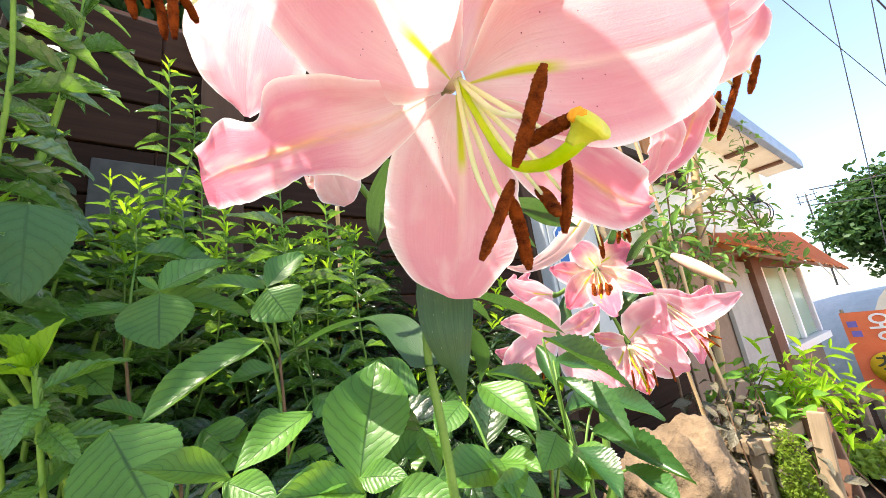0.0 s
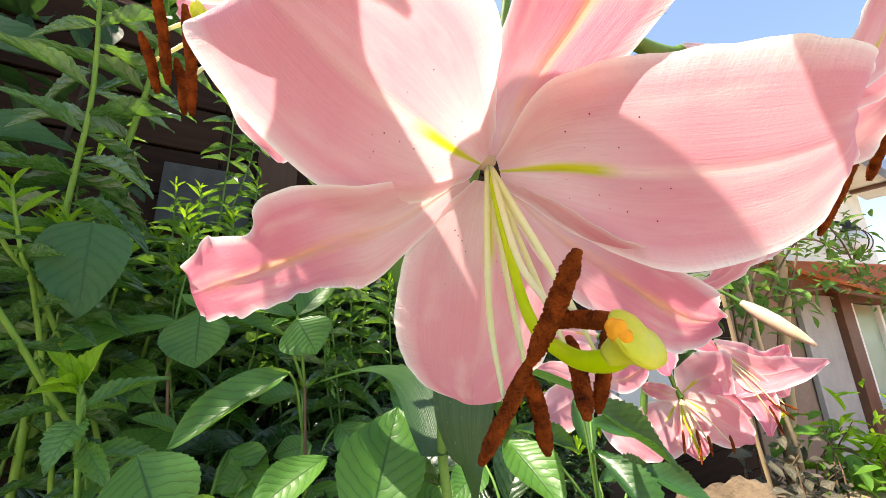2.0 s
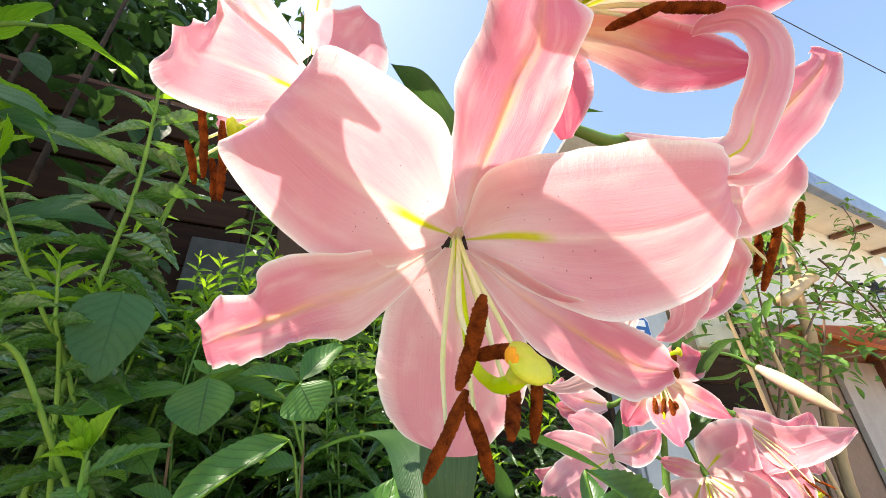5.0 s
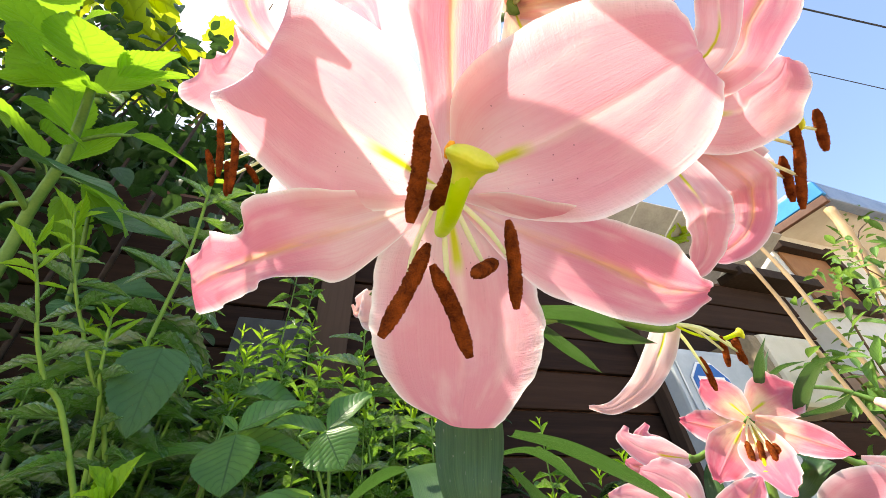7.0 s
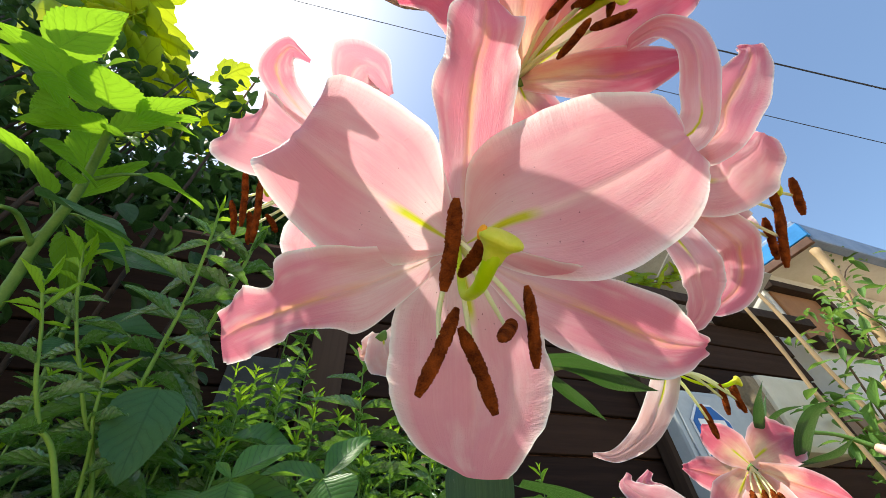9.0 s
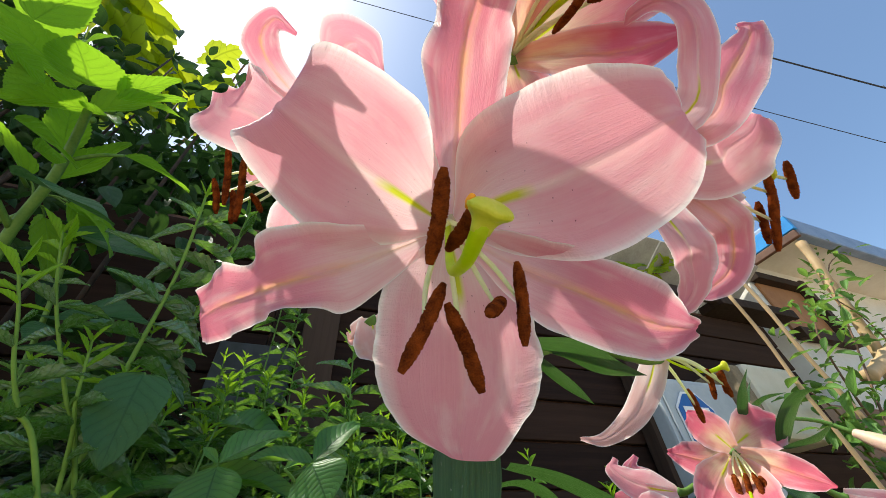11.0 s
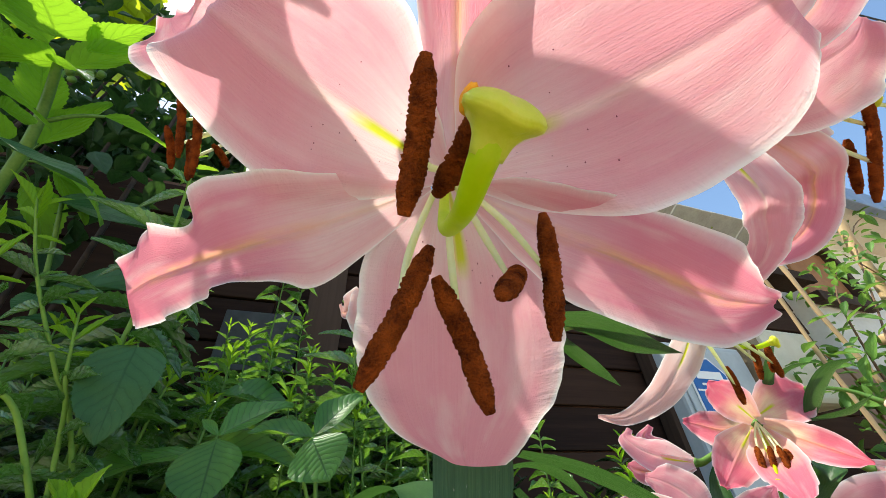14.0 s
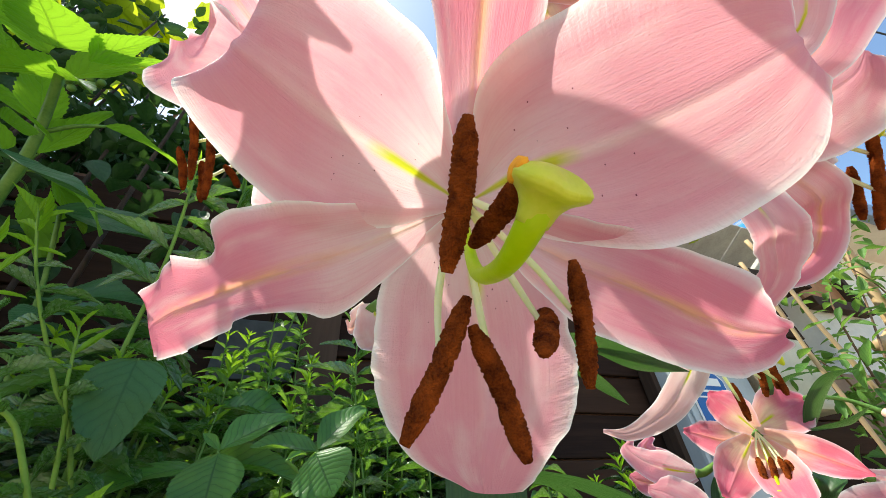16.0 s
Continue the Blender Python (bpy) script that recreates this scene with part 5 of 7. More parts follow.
def ovate(u):
    return max(0.0, math.sin(math.pi * u**0.92)) ** 0.85 * (1 - 0.12 * u**3)


def lance(u):
    return max(0.0, math.sin(math.pi * u**0.85)) ** 0.9


def broad(u):
    return max(0.0, math.sin(math.pi * u**0.62)) ** 0.8


def star_leaf_mesh(name, seed):
    """A lobed vine leaf: rings round the stalk's end, with five lobes and a toothed edge."""
    rng = random.Random(seed)
    rings, n = 6, 60
    verts, uvs, faces = [(0, 0.12, 0)], [(0.15, 0.5)], []
    for j in range(1, rings + 1):
        q = j / rings
        for k in range(n):
            a = 2 * math.pi * k / n
            lobe = 0.60 + 0.24 * abs(math.cos(2.5 * (a - math.pi / 2))) ** 1.2
            lobe *= 1 - 0.55 * math.exp(-(((a - 1.5 * math.pi + math.pi) % (2 * math.pi) - math.pi) / 0.28) ** 2)
            edge = (1 + 0.05 * ((k % 3) - 1) * q**4)
            r = 0.62 * lobe * q * edge
            x, y = r * math.cos(a) * 1.05, 0.12 + r * math.sin(a) * 1.15 + 0.1 * q * (math.sin(a) > 0)
            z = -0.16 * q * q + 0.05 * math.sin(5 * a + seed) * q * q
            verts.append((x, y, z))
            uvs.append((0.15 + 0.8 * y, 0.5 + x * 0.8))
    for k in range(n):
        faces.append((0, 1 + k, 1 + (k + 1) % n))
        for j in range(rings - 1):
            a, b = 1 + j * n, 1 + (j + 1) * n
            faces.append((a + k, b + k, b + (k + 1) % n, a + (k + 1) % n))
    return mesh(name, verts, faces, uvs)


LEAF = {
    "hyd": [leaf_mesh("leaf", ovate, 49, 11, d, c, 0.05, 16, 0.025, i, 0.0, 1.0) for i, (d, c) in enumerate(((0.10, 0.5), (0.22, 0.35), (0.16, 0.2), (0.28, 0.5)))],
    "toothed": [leaf_mesh("leaf", lance, 41, 7, d, 0.6, 0.20, 10, 0.03, i + 79) for i, d in enumerate((0.18, 0.32, 0.45, 0.1))],
    "dark": [leaf_mesh("leaf", lance, 41, 7, d, 0.6, 0.16, 12, 0.03, i + 89) for i, d in enumerate((0.18, 0.32, 0.1))],
    "bright": [leaf_mesh("leaf", lance, 41, 7, d, 0.6, 0.16, 10, 0.03, i + 119, 0.0, 1.0) for i, d in enumerate((0.10, 0.25, 0.35))],
    "long": [leaf_mesh("leaf", lance, 61, 9, d, 0.6, 0.14, 18, 0.03, i + 139, 0.0, 1.0) for i, d in enumerate((0.12, 0.25, 0.18))],
    "lance": [leaf_mesh("leaf", lance, 19, 5, d, 0.5, 0.20, 6, 0.02, i + 9) for i, d in enumerate((0.15, 0.3, 0.5))],
    "young": [leaf_mesh("leaf", lance, 25, 5, d, 0.6, 0.18, 6, 0.02, i + 19) for i, d in enumerate((0.0, 0.2))],
    "sunshade": [leaf_mesh("leaf", broad, 57, 9, d, 0.3, 0.06, 18, 0.03, i + 69, 0.0, 1.0) for i, d in enumerate((0.12, 0.2, 0.28))],
    "sun": [leaf_mesh("leaf", broad, 57, 9, d, 0.3, 0.10, 14, 0.03, i + 29) for i, d in enumerate((0.12, 0.25, 0.35))],
    "grape": [star_leaf_mesh("leaf", i) for i in range(3)],
    "plum": [leaf_mesh("leaf", ovate, 14, 7, d, 0.4, 0.12, 6, 0.05, i + 159) for i, d in enumerate((0.2, 0.4))],
    "bean": [leaf_mesh("leaf", broad, 10, 7, d, 0.3, 0, 1, 0.02, i + 59) for i, d in enumerate((0.1, 0.3))],
    "creeper": [leaf_mesh("leaf", ovate, 8, 5, d, 0.4, 0, 1, 0.02, i + 39) for i, d in enumerate((0.1, 0.3))],
}
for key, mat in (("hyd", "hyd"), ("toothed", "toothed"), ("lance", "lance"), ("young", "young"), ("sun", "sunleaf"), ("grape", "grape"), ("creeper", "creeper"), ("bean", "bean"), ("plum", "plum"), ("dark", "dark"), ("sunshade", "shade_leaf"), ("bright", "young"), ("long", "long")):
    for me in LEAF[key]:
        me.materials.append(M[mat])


def leaf_matrix(base, tip, width, up):
    """The pose of a leaf that runs from base to tip, its face turned to up."""
    base, tip = Vector(base), Vector(tip)
    y = tip - base
    length = y.length
    y = y / length
    z = Vector(up)
    z = z - y * z.dot(y)
    if z.length < 0.05:
        z = Vector((0, -1, 0.2)) - y * Vector((0, -1, 0.2)).dot(y)
    z.normalize()
    x = y.cross(z)
    return Matrix.Translation(base) @ Matrix((x, y, z)).transposed().to_4x4() @ Matrix.Diagonal((width, length, length, 1))


def leaf(parent, kind, base, tip, width, up=(0, 0, 1), pick=0, name="leaf"):
    return part(name, LEAF[kind][pick % len(LEAF[kind])], None, parent, "", leaf_matrix(base, tip, width, up))


SHAPE = {}


def shape(kind, pick):
    """Vertices, quads and UVs of a leaf shape, read once."""
    me = LEAF[kind][pick % len(LEAF[kind])]
    if me.name not in SHAPE:
        co = np.empty(len(me.vertices) * 3)
        me.vertices.foreach_get("co", co)
        uv = np.zeros((len(me.vertices), 2))
        for lp, d in zip(me.loops, me.uv_layers[0].data):
            uv[lp.vertex_index] = d.uv
        SHAPE[me.name] = co.reshape(-1, 3), [tuple(p.vertices) for p in me.polygons], uv
    return SHAPE[me.name]


def foliage(parent, rows, mats, name="foliage"):
    """Many leaves, too small to pick apart, in one mesh: rows of kind, pick, pose."""
    verts, faces, uvs, which, k = [], [], [], [], 0
    for kind, pick, m in rows:
        co, fs, uv = shape(kind, pick)
        a = np.array(m)
        verts.append(co @ a[:3, :3].T + a[:3, 3])
        uvs.append(uv)
        faces += [tuple(i + k for i in f) for f in fs]
        which += [list(mats).index(kind)] * len(fs)
        k += len(co)
    me = mesh(name, np.vstack(verts), faces, np.vstack(uvs))
    for kind in mats:
        me.materials.append(M[mats[kind]])
    me.polygons.foreach_set("material_index", which)
    return tagged(part(name, me, None, parent), kind="stuff")


def stalk(parent, pts, r0, r1, mat="stem", name="stem", sides=7):
    return part(name, tint(tube_mesh(name, pts, [r0, (r0 + r1) / 2, r1], sides, 4), M[mat]), None, parent)


def ovate_shrub(root, label, leaves, top, kind="hyd"):
    """A leafy garden plant: one stem, a stalk to each leaf."""
    p = thing("leafy_plant", label, "plant", "leafy plants in the bed")
    stalk(p, [root, ((root[0] + top[0]) / 2 + 0.01, (root[1] + top[1]) / 2, (root[2] + top[2]) / 2), top], 0.0026 if kind == "hyd" else 0.0034, 0.0014 if kind == "hyd" else 0.0017, {"hyd": "twig", "bright": "pale_stem"}.get(kind, "stem"))
    for i, (b, t, w) in enumerate(leaves):
        b_, t_ = Vector(b), Vector(t)
        foot = Vector(root).lerp(Vector(top), min(0.98, max(0.3, (b_.z - (0.06 if kind != "bright" else 0.004) - root[2]) / max(0.05, top[2] - root[2]))))
        stalk(p, [foot, foot.lerp(b_, 0.55) + Vector((0, 0, 0.012)), b_], 0.0016, 0.0012, "stem", "leaf_stalk", 6)
        face = Vector((0.12, -0.72, 0.72)) + Vector((0.2 * math.sin(i * 2.4), 0.15 * math.cos(i * 1.7), 0))
        leaf(p, "toothed" if kind == "bright" and b_.z < 1.010 else kind, b, t, w, face, i)


ovate_shrub((-0.160, 0.420, 0.42), "low plant with broad deeply veined green leaves", [
    ((-0.181, 0.382, 1.076), (-0.245, 0.365, 1.084), 0.028),
    ((-0.175, 0.373, 1.075), (-0.153, 0.423, 1.123), 0.037),
    ((-0.169, 0.360, 1.071), (-0.145, 0.359, 1.036), 0.055),
    ((-0.181, 0.338, 1.064), (-0.175, 0.357, 1.070), 0.008),
    ((-0.174, 0.362, 1.020), (-0.239, 0.299, 0.967), 0.045),
    ((-0.119, 0.332, 0.954), (-0.157, 0.278, 0.927), 0.037),
    ((-0.173, 0.417, 0.942), (-0.201, 0.391, 0.938), 0.032),
    ((-0.196, 0.435, 0.991), (-0.244, 0.419, 0.983), 0.034),
    ((-0.156, 0.452, 0.955), (-0.099, 0.420, 0.913), 0.046),
    ((-0.162, 0.399, 0.910), (-0.119, 0.363, 0.882), 0.042),
], (-0.169, 0.383, 1.018))
ovate_shrub((-0.060, 0.380, 0.42), "low plant with broad deeply veined green leaves", [
    ((-0.029, 0.361, 0.923), (-0.016, 0.313, 0.898), 0.022),
    ((-0.041, 0.494, 0.934), (-0.117, 0.527, 0.984), 0.051),
    ((-0.049, 0.408, 0.914), (-0.062, 0.356, 0.882), 0.042),
], (-0.040, 0.421, 0.914))
ovate_shrub((-0.300, 0.440, 0.42), "low plant with broad deeply veined green leaves", [
    ((-0.282, 0.369, 1.083), (-0.274, 0.362, 1.025), 0.069),
    ((-0.288, 0.375, 1.086), (-0.261, 0.453, 1.132), 0.051),
    ((-0.323, 0.382, 1.076), (-0.373, 0.309, 1.046), 0.059),
    ((-0.325, 0.393, 1.079), (-0.239, 0.467, 1.059), 0.037),
    ((-0.298, 0.379, 0.964), (-0.320, 0.347, 0.983), 0.021),
    ((-0.288, 0.375, 1.087), (-0.305, 0.365, 1.103), 0.011),
    ((-0.324, 0.350, 0.945), (-0.326, 0.404, 0.963), 0.057),
    ((-0.395, 0.396, 1.028), (-0.341, 0.392, 0.988), 0.046),
    ((-0.363, 0.435, 1.151), (-0.308, 0.512, 1.149), 0.078),
], (-0.334, 0.391, 1.049))
ovate_shrub((0.060, 0.400, 0.42), "low plant with broad deeply veined green leaves", [
    ((0.034, 0.415, 0.947), (0.076, 0.350, 0.907), 0.050),
    ((0.096, 0.375, 0.899), (0.068, 0.333, 0.882), 0.035),
    ((0.104, 0.388, 0.878), (0.134, 0.331, 0.869), 0.040),
    ((0.103, 0.339, 0.862), (0.085, 0.395, 0.884), 0.040),
], (0.084, 0.379, 0.887))
ovate_shrub((-0.220, 0.330, 0.42), "low plant with broad deeply veined green leaves", [
    ((-0.253, 0.290, 0.967), (-0.206, 0.280, 0.907), 0.066),
    ((-0.156, 0.275, 0.928), (-0.185, 0.226, 0.952), 0.025),
    ((-0.158, 0.273, 0.926), (-0.115, 0.259, 0.913), 0.025),
    ((-0.209, 0.385, 0.929), (-0.235, 0.353, 0.917), 0.031),
    ((-0.301, 0.318, 0.947), (-0.301, 0.298, 0.930), 0.021),
    ((-0.245, 0.386, 0.945), (-0.189, 0.364, 0.910), 0.050),
], (-0.216, 0.315, 0.921))
ovate_shrub((-0.060, 0.300, 0.42), "low plant with broad deeply veined green leaves", [
    ((-0.076, 0.307, 0.905), (-0.066, 0.364, 0.989), 0.074),
    ((-0.076, 0.291, 0.913), (-0.116, 0.256, 0.921), 0.022),
    ((-0.073, 0.292, 0.911), (-0.035, 0.278, 0.912), 0.023),
    ((-0.069, 0.359, 0.884), (-0.031, 0.395, 0.912), 0.049),
    ((-0.068, 0.286, 0.903), (-0.113, 0.244, 0.921), 0.029),
    ((-0.050, 0.279, 0.901), (0.003, 0.260, 0.896), 0.029),
], (-0.076, 0.298, 0.900))
ovate_shrub((0.020, 0.330, 0.42), "low plant with broad deeply veined green leaves", [
    ((0.033, 0.312, 0.898), (-0.017, 0.274, 0.907), 0.040),
    ((0.032, 0.314, 0.903), (0.034, 0.257, 0.895), 0.028),
    ((0.011, 0.375, 0.938), (-0.017, 0.340, 0.920), 0.033),
    ((0.036, 0.352, 0.891), (0.065, 0.315, 0.889), 0.028),
    ((0.054, 0.282, 0.884), (0.019, 0.262, 0.902), 0.033),
], (0.033, 0.327, 0.893))


def leafy_stem(pts, size, seed, width=0.24, label="upright leafy shoot with narrow toothed leaves", reach=0.34, bag=None, r=0.0030, fine="dark", gap=0.024, tip=1.0):
    """A stem with opposite pairs of arching toothed leaves, each pair across the last, and a star of narrow young leaves at its tip."""
    rng = random.Random(seed)
    p = thing("leafy_shoot", label, "plant", "leafy shoots in the bed") if bag is None else None
    foot = Vector(pts[0])
    lean = (foot - Vector(pts[1])) * (0.13 / max(0.03, pts[1][2] - foot.z))
    low = [(foot.x + lean.x, foot.y + lean.y + 0.02, 0.42), (foot.x + lean.x, foot.y + lean.y, foot.z - 0.22)]
    line = [Vector(c) for c in spline(low + [tuple(c) for c in pts], 14)]
    if p:
        stalk(p, [tuple(c) for c in line[::6]] + [tuple(line[-1])], r, r * 0.42, "pale_stem" if r > 0.0024 else "stem", "stem", 8)
    rows, turn, done, node = [], rng.uniform(0, 3.1), 0.0, 0.004
    back = line[::-1]
    for c0, c1 in zip(back, back[1:]):
        step = (c1 - c0).length
        while node <= done + step and node < reach:
            c = c0.lerp(c1, (node - done) / max(step, 1e-6))
            axis = (c0 - c1).normalized()
            grown = min(1.0, node / 0.10)
            turn += math.pi / 2 + rng.uniform(-0.35, 0.35)
            for side in (0.0, math.pi):
                if rng.random() < 0.06 + 0.12 * (node > 0.15):
                    continue
                ang = turn + side + rng.uniform(-0.2, 0.2)
                length = size * (0.30 + 0.80 * grown) * rng.uniform(0.78, 1.2) * (tip if node < 0.03 else 1.0)
                lift = 1.5 - 1.2 * min(1, node / 0.045) - 0.35 * min(1, node / 0.2) + rng.uniform(-0.22, 0.22)
                d = (Vector((math.cos(ang), math.sin(ang), 0)) + axis * lift).normalized()
                kind = "young" if node < (0.022 if tip < 1.5 else 0.045) else "toothed" if node < 0.05 and fine == "dark" else fine
                w = length * width * (0.85 if node < 0.03 else 1.0) * rng.uniform(0.8, 1.25)
                up = Vector((-d.x * 0.4, -d.y * 0.4, 1)) + Vector((rng.gauss(0, 0.25), rng.gauss(0, 0.25), 0))
                rows.append((kind, c, c + d * length, w, up))
                if node > 0.05 and rng.random() < 0.30:
                    e = (d + axis * 0.8).normalized()
                    rows.append(("toothed" if fine == "dark" else fine, c, c + e * length * 0.42, w * 0.45, up))
            node += gap * (0.28 + 0.72 * grown) * rng.uniform(0.8, 1.25)
        done += step
    for i, (kind, c0, c1, w, up) in enumerate(rows):
        if bag is None and (line[-1] - c0).length < 0.21:
            leaf(p, kind, c0, c1, w, up, i)
        elif bag is None:
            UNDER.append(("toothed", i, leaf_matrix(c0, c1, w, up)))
        else:
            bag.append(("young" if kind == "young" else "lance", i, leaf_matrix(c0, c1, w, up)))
    return p


# a plant with long toothed leaves beside the lily, and the shoot nearest the path
ovate_shrub((0.20, 0.36, 0.42), "dark green plant with long toothed leaves", [
    ((0.108, 0.406, 0.986), (0.194, 0.409, 0.920), 0.030),
    ((0.108, 0.381, 0.946), (0.144, 0.313, 0.895), 0.031),
    ((0.140, 0.402, 0.888), (0.179, 0.308, 0.867), 0.030),
    ((0.110, 0.368, 0.888), (0.121, 0.311, 0.865), 0.038),
    ((0.042, 0.416, 0.957), (0.113, 0.430, 0.928), 0.023),
    ((0.121, 0.438, 0.927), (0.120, 0.485, 0.977), 0.027),
    ((0.169, 0.441, 0.914), (0.231, 0.427, 0.882), 0.031),
    ((0.124, 0.432, 0.904), (0.193, 0.452, 0.909), 0.029),
    ((0.145, 0.350, 0.870), (0.155, 0.294, 0.861), 0.030),
    ((0.125, 0.441, 0.958), (0.176, 0.443, 0.941), 0.025),
], (0.112, 0.402, 0.895), "long")
ovate_shrub((-0.212, 0.292, 0.420), "bright shoot with toothed yellow-green leaves", [
    ((-0.305, 0.288, 1.001), (-0.280, 0.338, 1.028), 0.018),
    ((-0.305, 0.288, 0.999), (-0.307, 0.333, 1.004), 0.024),
    ((-0.308, 0.285, 1.012), (-0.316, 0.254, 1.016), 0.016),
    ((-0.308, 0.285, 1.017), (-0.289, 0.284, 1.054), 0.021),
    ((-0.309, 0.284, 1.017), (-0.315, 0.277, 1.046), 0.016),
    ((-0.309, 0.284, 1.019), (-0.300, 0.251, 1.022), 0.010),
    ((-0.304, 0.289, 0.993), (-0.294, 0.255, 0.976), 0.029),
    ((-0.299, 0.292, 0.969), (-0.253, 0.323, 0.957), 0.019),
    ((-0.294, 0.293, 0.942), (-0.298, 0.324, 0.962), 0.016),
    ((-0.295, 0.290, 0.938), (-0.286, 0.253, 0.929), 0.018),
    ((-0.301, 0.289, 0.970), (-0.348, 0.285, 0.978), 0.014),
    ((-0.309, 0.284, 1.022), (-0.332, 0.272, 1.048), 0.011),
    ((-0.301, 0.290, 0.975), (-0.259, 0.275, 0.952), 0.018),
], (-0.309, 0.285, 1.020), "bright")


UNDER = []
# the tall shoots nearest the path, then those before the wall, then the thicket behind them
leafy_stem([(-0.435, 0.345, 1.088), (-0.432, 0.340, 1.133), (-0.430, 0.335, 1.212), (-0.414, 0.322, 1.320), (-0.403, 0.302, 1.413), (-0.400, 0.289, 1.471)], 0.092, 31, 0.17, "tall leaning stem with pairs of long toothed leaves", 0.62, None, 0.0042, "dark", 0.026)
leafy_stem([(-0.519, 0.433, 1.162), (-0.517, 0.436, 1.235), (-0.509, 0.446, 1.326), (-0.495, 0.448, 1.421), (-0.476, 0.440, 1.521), (-0.468, 0.433, 1.599)], 0.105, 32, 0.15, "tall thick stem with pairs of long toothed leaves", 0.50, None, 0.0066, "dark", 0.038)
leafy_stem([(-0.349, 0.256, 1.066), (-0.360, 0.229, 1.102), (-0.366, 0.206, 1.137), (-0.368, 0.188, 1.171), (-0.372, 0.164, 1.212)], 0.047, 33, 0.20, "upright leafy shoot with a bright star of young leaves", 0.48, None, 0.0026, "dark", 0.030, 1.9)
leafy_stem([(-0.388, 0.308, 1.084), (-0.396, 0.277, 1.132), (-0.408, 0.234, 1.199), (-0.409, 0.208, 1.240), (-0.408, 0.184, 1.285)], 0.047, 34, 0.20, "upright leafy shoot with a bright star of young leaves", 0.50, None, 0.0026, "dark", 0.032, 1.9)
leafy_stem([(-0.383, 0.297, 1.081), (-0.384, 0.277, 1.130), (-0.388, 0.260, 1.190)], 0.047, 35, 0.20, "upright leafy shoot with a bright star of young leaves", 0.46, None, 0.0028, "dark", 0.030, 1.7)
leafy_stem([(-0.421, 0.396, 1.060), (-0.420, 0.398, 1.120), (-0.416, 0.403, 1.179)], 0.070, 36, 0.26, "upright leafy shoot with broad toothed leaves", 0.22, None, 0.0030, "dark", 0.028)
leafy_stem([(-0.408, 0.441, 1.060), (-0.402, 0.447, 1.120), (-0.403, 0.446, 1.180)], 0.070, 37, 0.26, "upright leafy shoot with broad toothed leaves", 0.22, None, 0.0030, "dark", 0.028)
for i, (x, y, z, k) in enumerate((
    (-0.212, 0.495, 1.281, 0.070), (-0.357, 0.500, 1.242, 0.066), (-0.489, 0.577, 1.335, 0.060), (-0.349, 0.589, 1.265, 0.068),
    (-0.180, 0.605, 1.270, 0.066), (-0.293, 0.635, 1.271, 0.070), (-0.330, 0.564, 1.225, 0.064), (-0.476, 0.540, 1.275, 0.074),
    (-0.151, 0.650, 1.225, 0.062), (-0.420, 0.470, 1.175, 0.072), 
    (-0.510, 0.400, 1.160, 0.075), (-0.520, 0.290, 1.140, 0.080),
    (-0.120, 0.540, 1.140, 0.060), (-0.560, 0.500, 1.230, 0.078), 
    (-0.420, 0.332, 1.186, 0.070), (-0.463, 0.408, 1.258, 0.072),
    (-0.377, 0.444, 1.211, 0.066), (-0.498, 0.277, 1.197, 0.080), (-0.368, 0.424, 1.141, 0.066),
    (-0.364, 0.483, 1.174, 0.062), (-0.309, 0.501, 1.164, 0.060), (-0.293, 0.583, 1.220, 0.060), (-0.199, 0.585, 1.185, 0.056),
    (-0.551, 0.423, 1.334, 0.075), (-0.434, 0.657, 1.381, 0.060), (-0.519, 0.556, 1.337, 0.066),
    (-0.638, 0.542, 1.475, 0.075), (-0.205, 0.505, 1.134, 0.055), (-0.524, 0.314, 1.234, 0.075),
    (-0.240, 0.600, 1.180, 0.062), (0.013, 0.799, 1.150, 0.060), (-0.460, 0.590, 1.586, 0.055), (-0.443, 0.633, 1.553, 0.050),
)):
    leafy_stem([(x + 0.015 - 0.03 * (i % 3), y + 0.03, z - 0.24), (x, y + 0.012, z - 0.12), (x, y, z)], k * (0.7 if x < -0.49 else 1.0), 60 + i, 0.19 + 0.03 * (i % 3), "upright leafy shoot with toothed leaves before the wall", 0.38, None, 0.0022)
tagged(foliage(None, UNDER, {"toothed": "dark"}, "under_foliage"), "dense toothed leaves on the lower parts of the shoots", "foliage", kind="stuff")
rng = random.Random(77)
thicket = []
for k in range(300):
    x, y = rng.uniform(-1.15, 0.22), rng.uniform(0.34, 1.15)
    y = min(y, 1.05 + 0.69 * x)
    far = math.hypot(x, y)
    if y < 0.30 or (x > -0.12 and y < 0.66) or far < 0.66 or (x < -0.42 and k % 5 > 1):
        continue
    z = 1.0 + 0.33 * far * (1 - 0.9 * rng.random() ** 1.2) - 0.22 * (x > -0.12)
    leafy_stem([(x, y + 0.02, z - 0.28), (x + rng.uniform(-0.02, 0.02), y + 0.01, z - 0.14), (x + rng.uniform(-0.03, 0.03), y, z)], rng.uniform(0.055, 0.085), 100 + k, rng.uniform(0.19, 0.26), "", 0.30, thicket, gap=0.022)
# The thicket wears the shade-darkened lance leaf, unlike the shoots before it.
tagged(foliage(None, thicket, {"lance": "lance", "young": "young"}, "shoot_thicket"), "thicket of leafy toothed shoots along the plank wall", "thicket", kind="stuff")


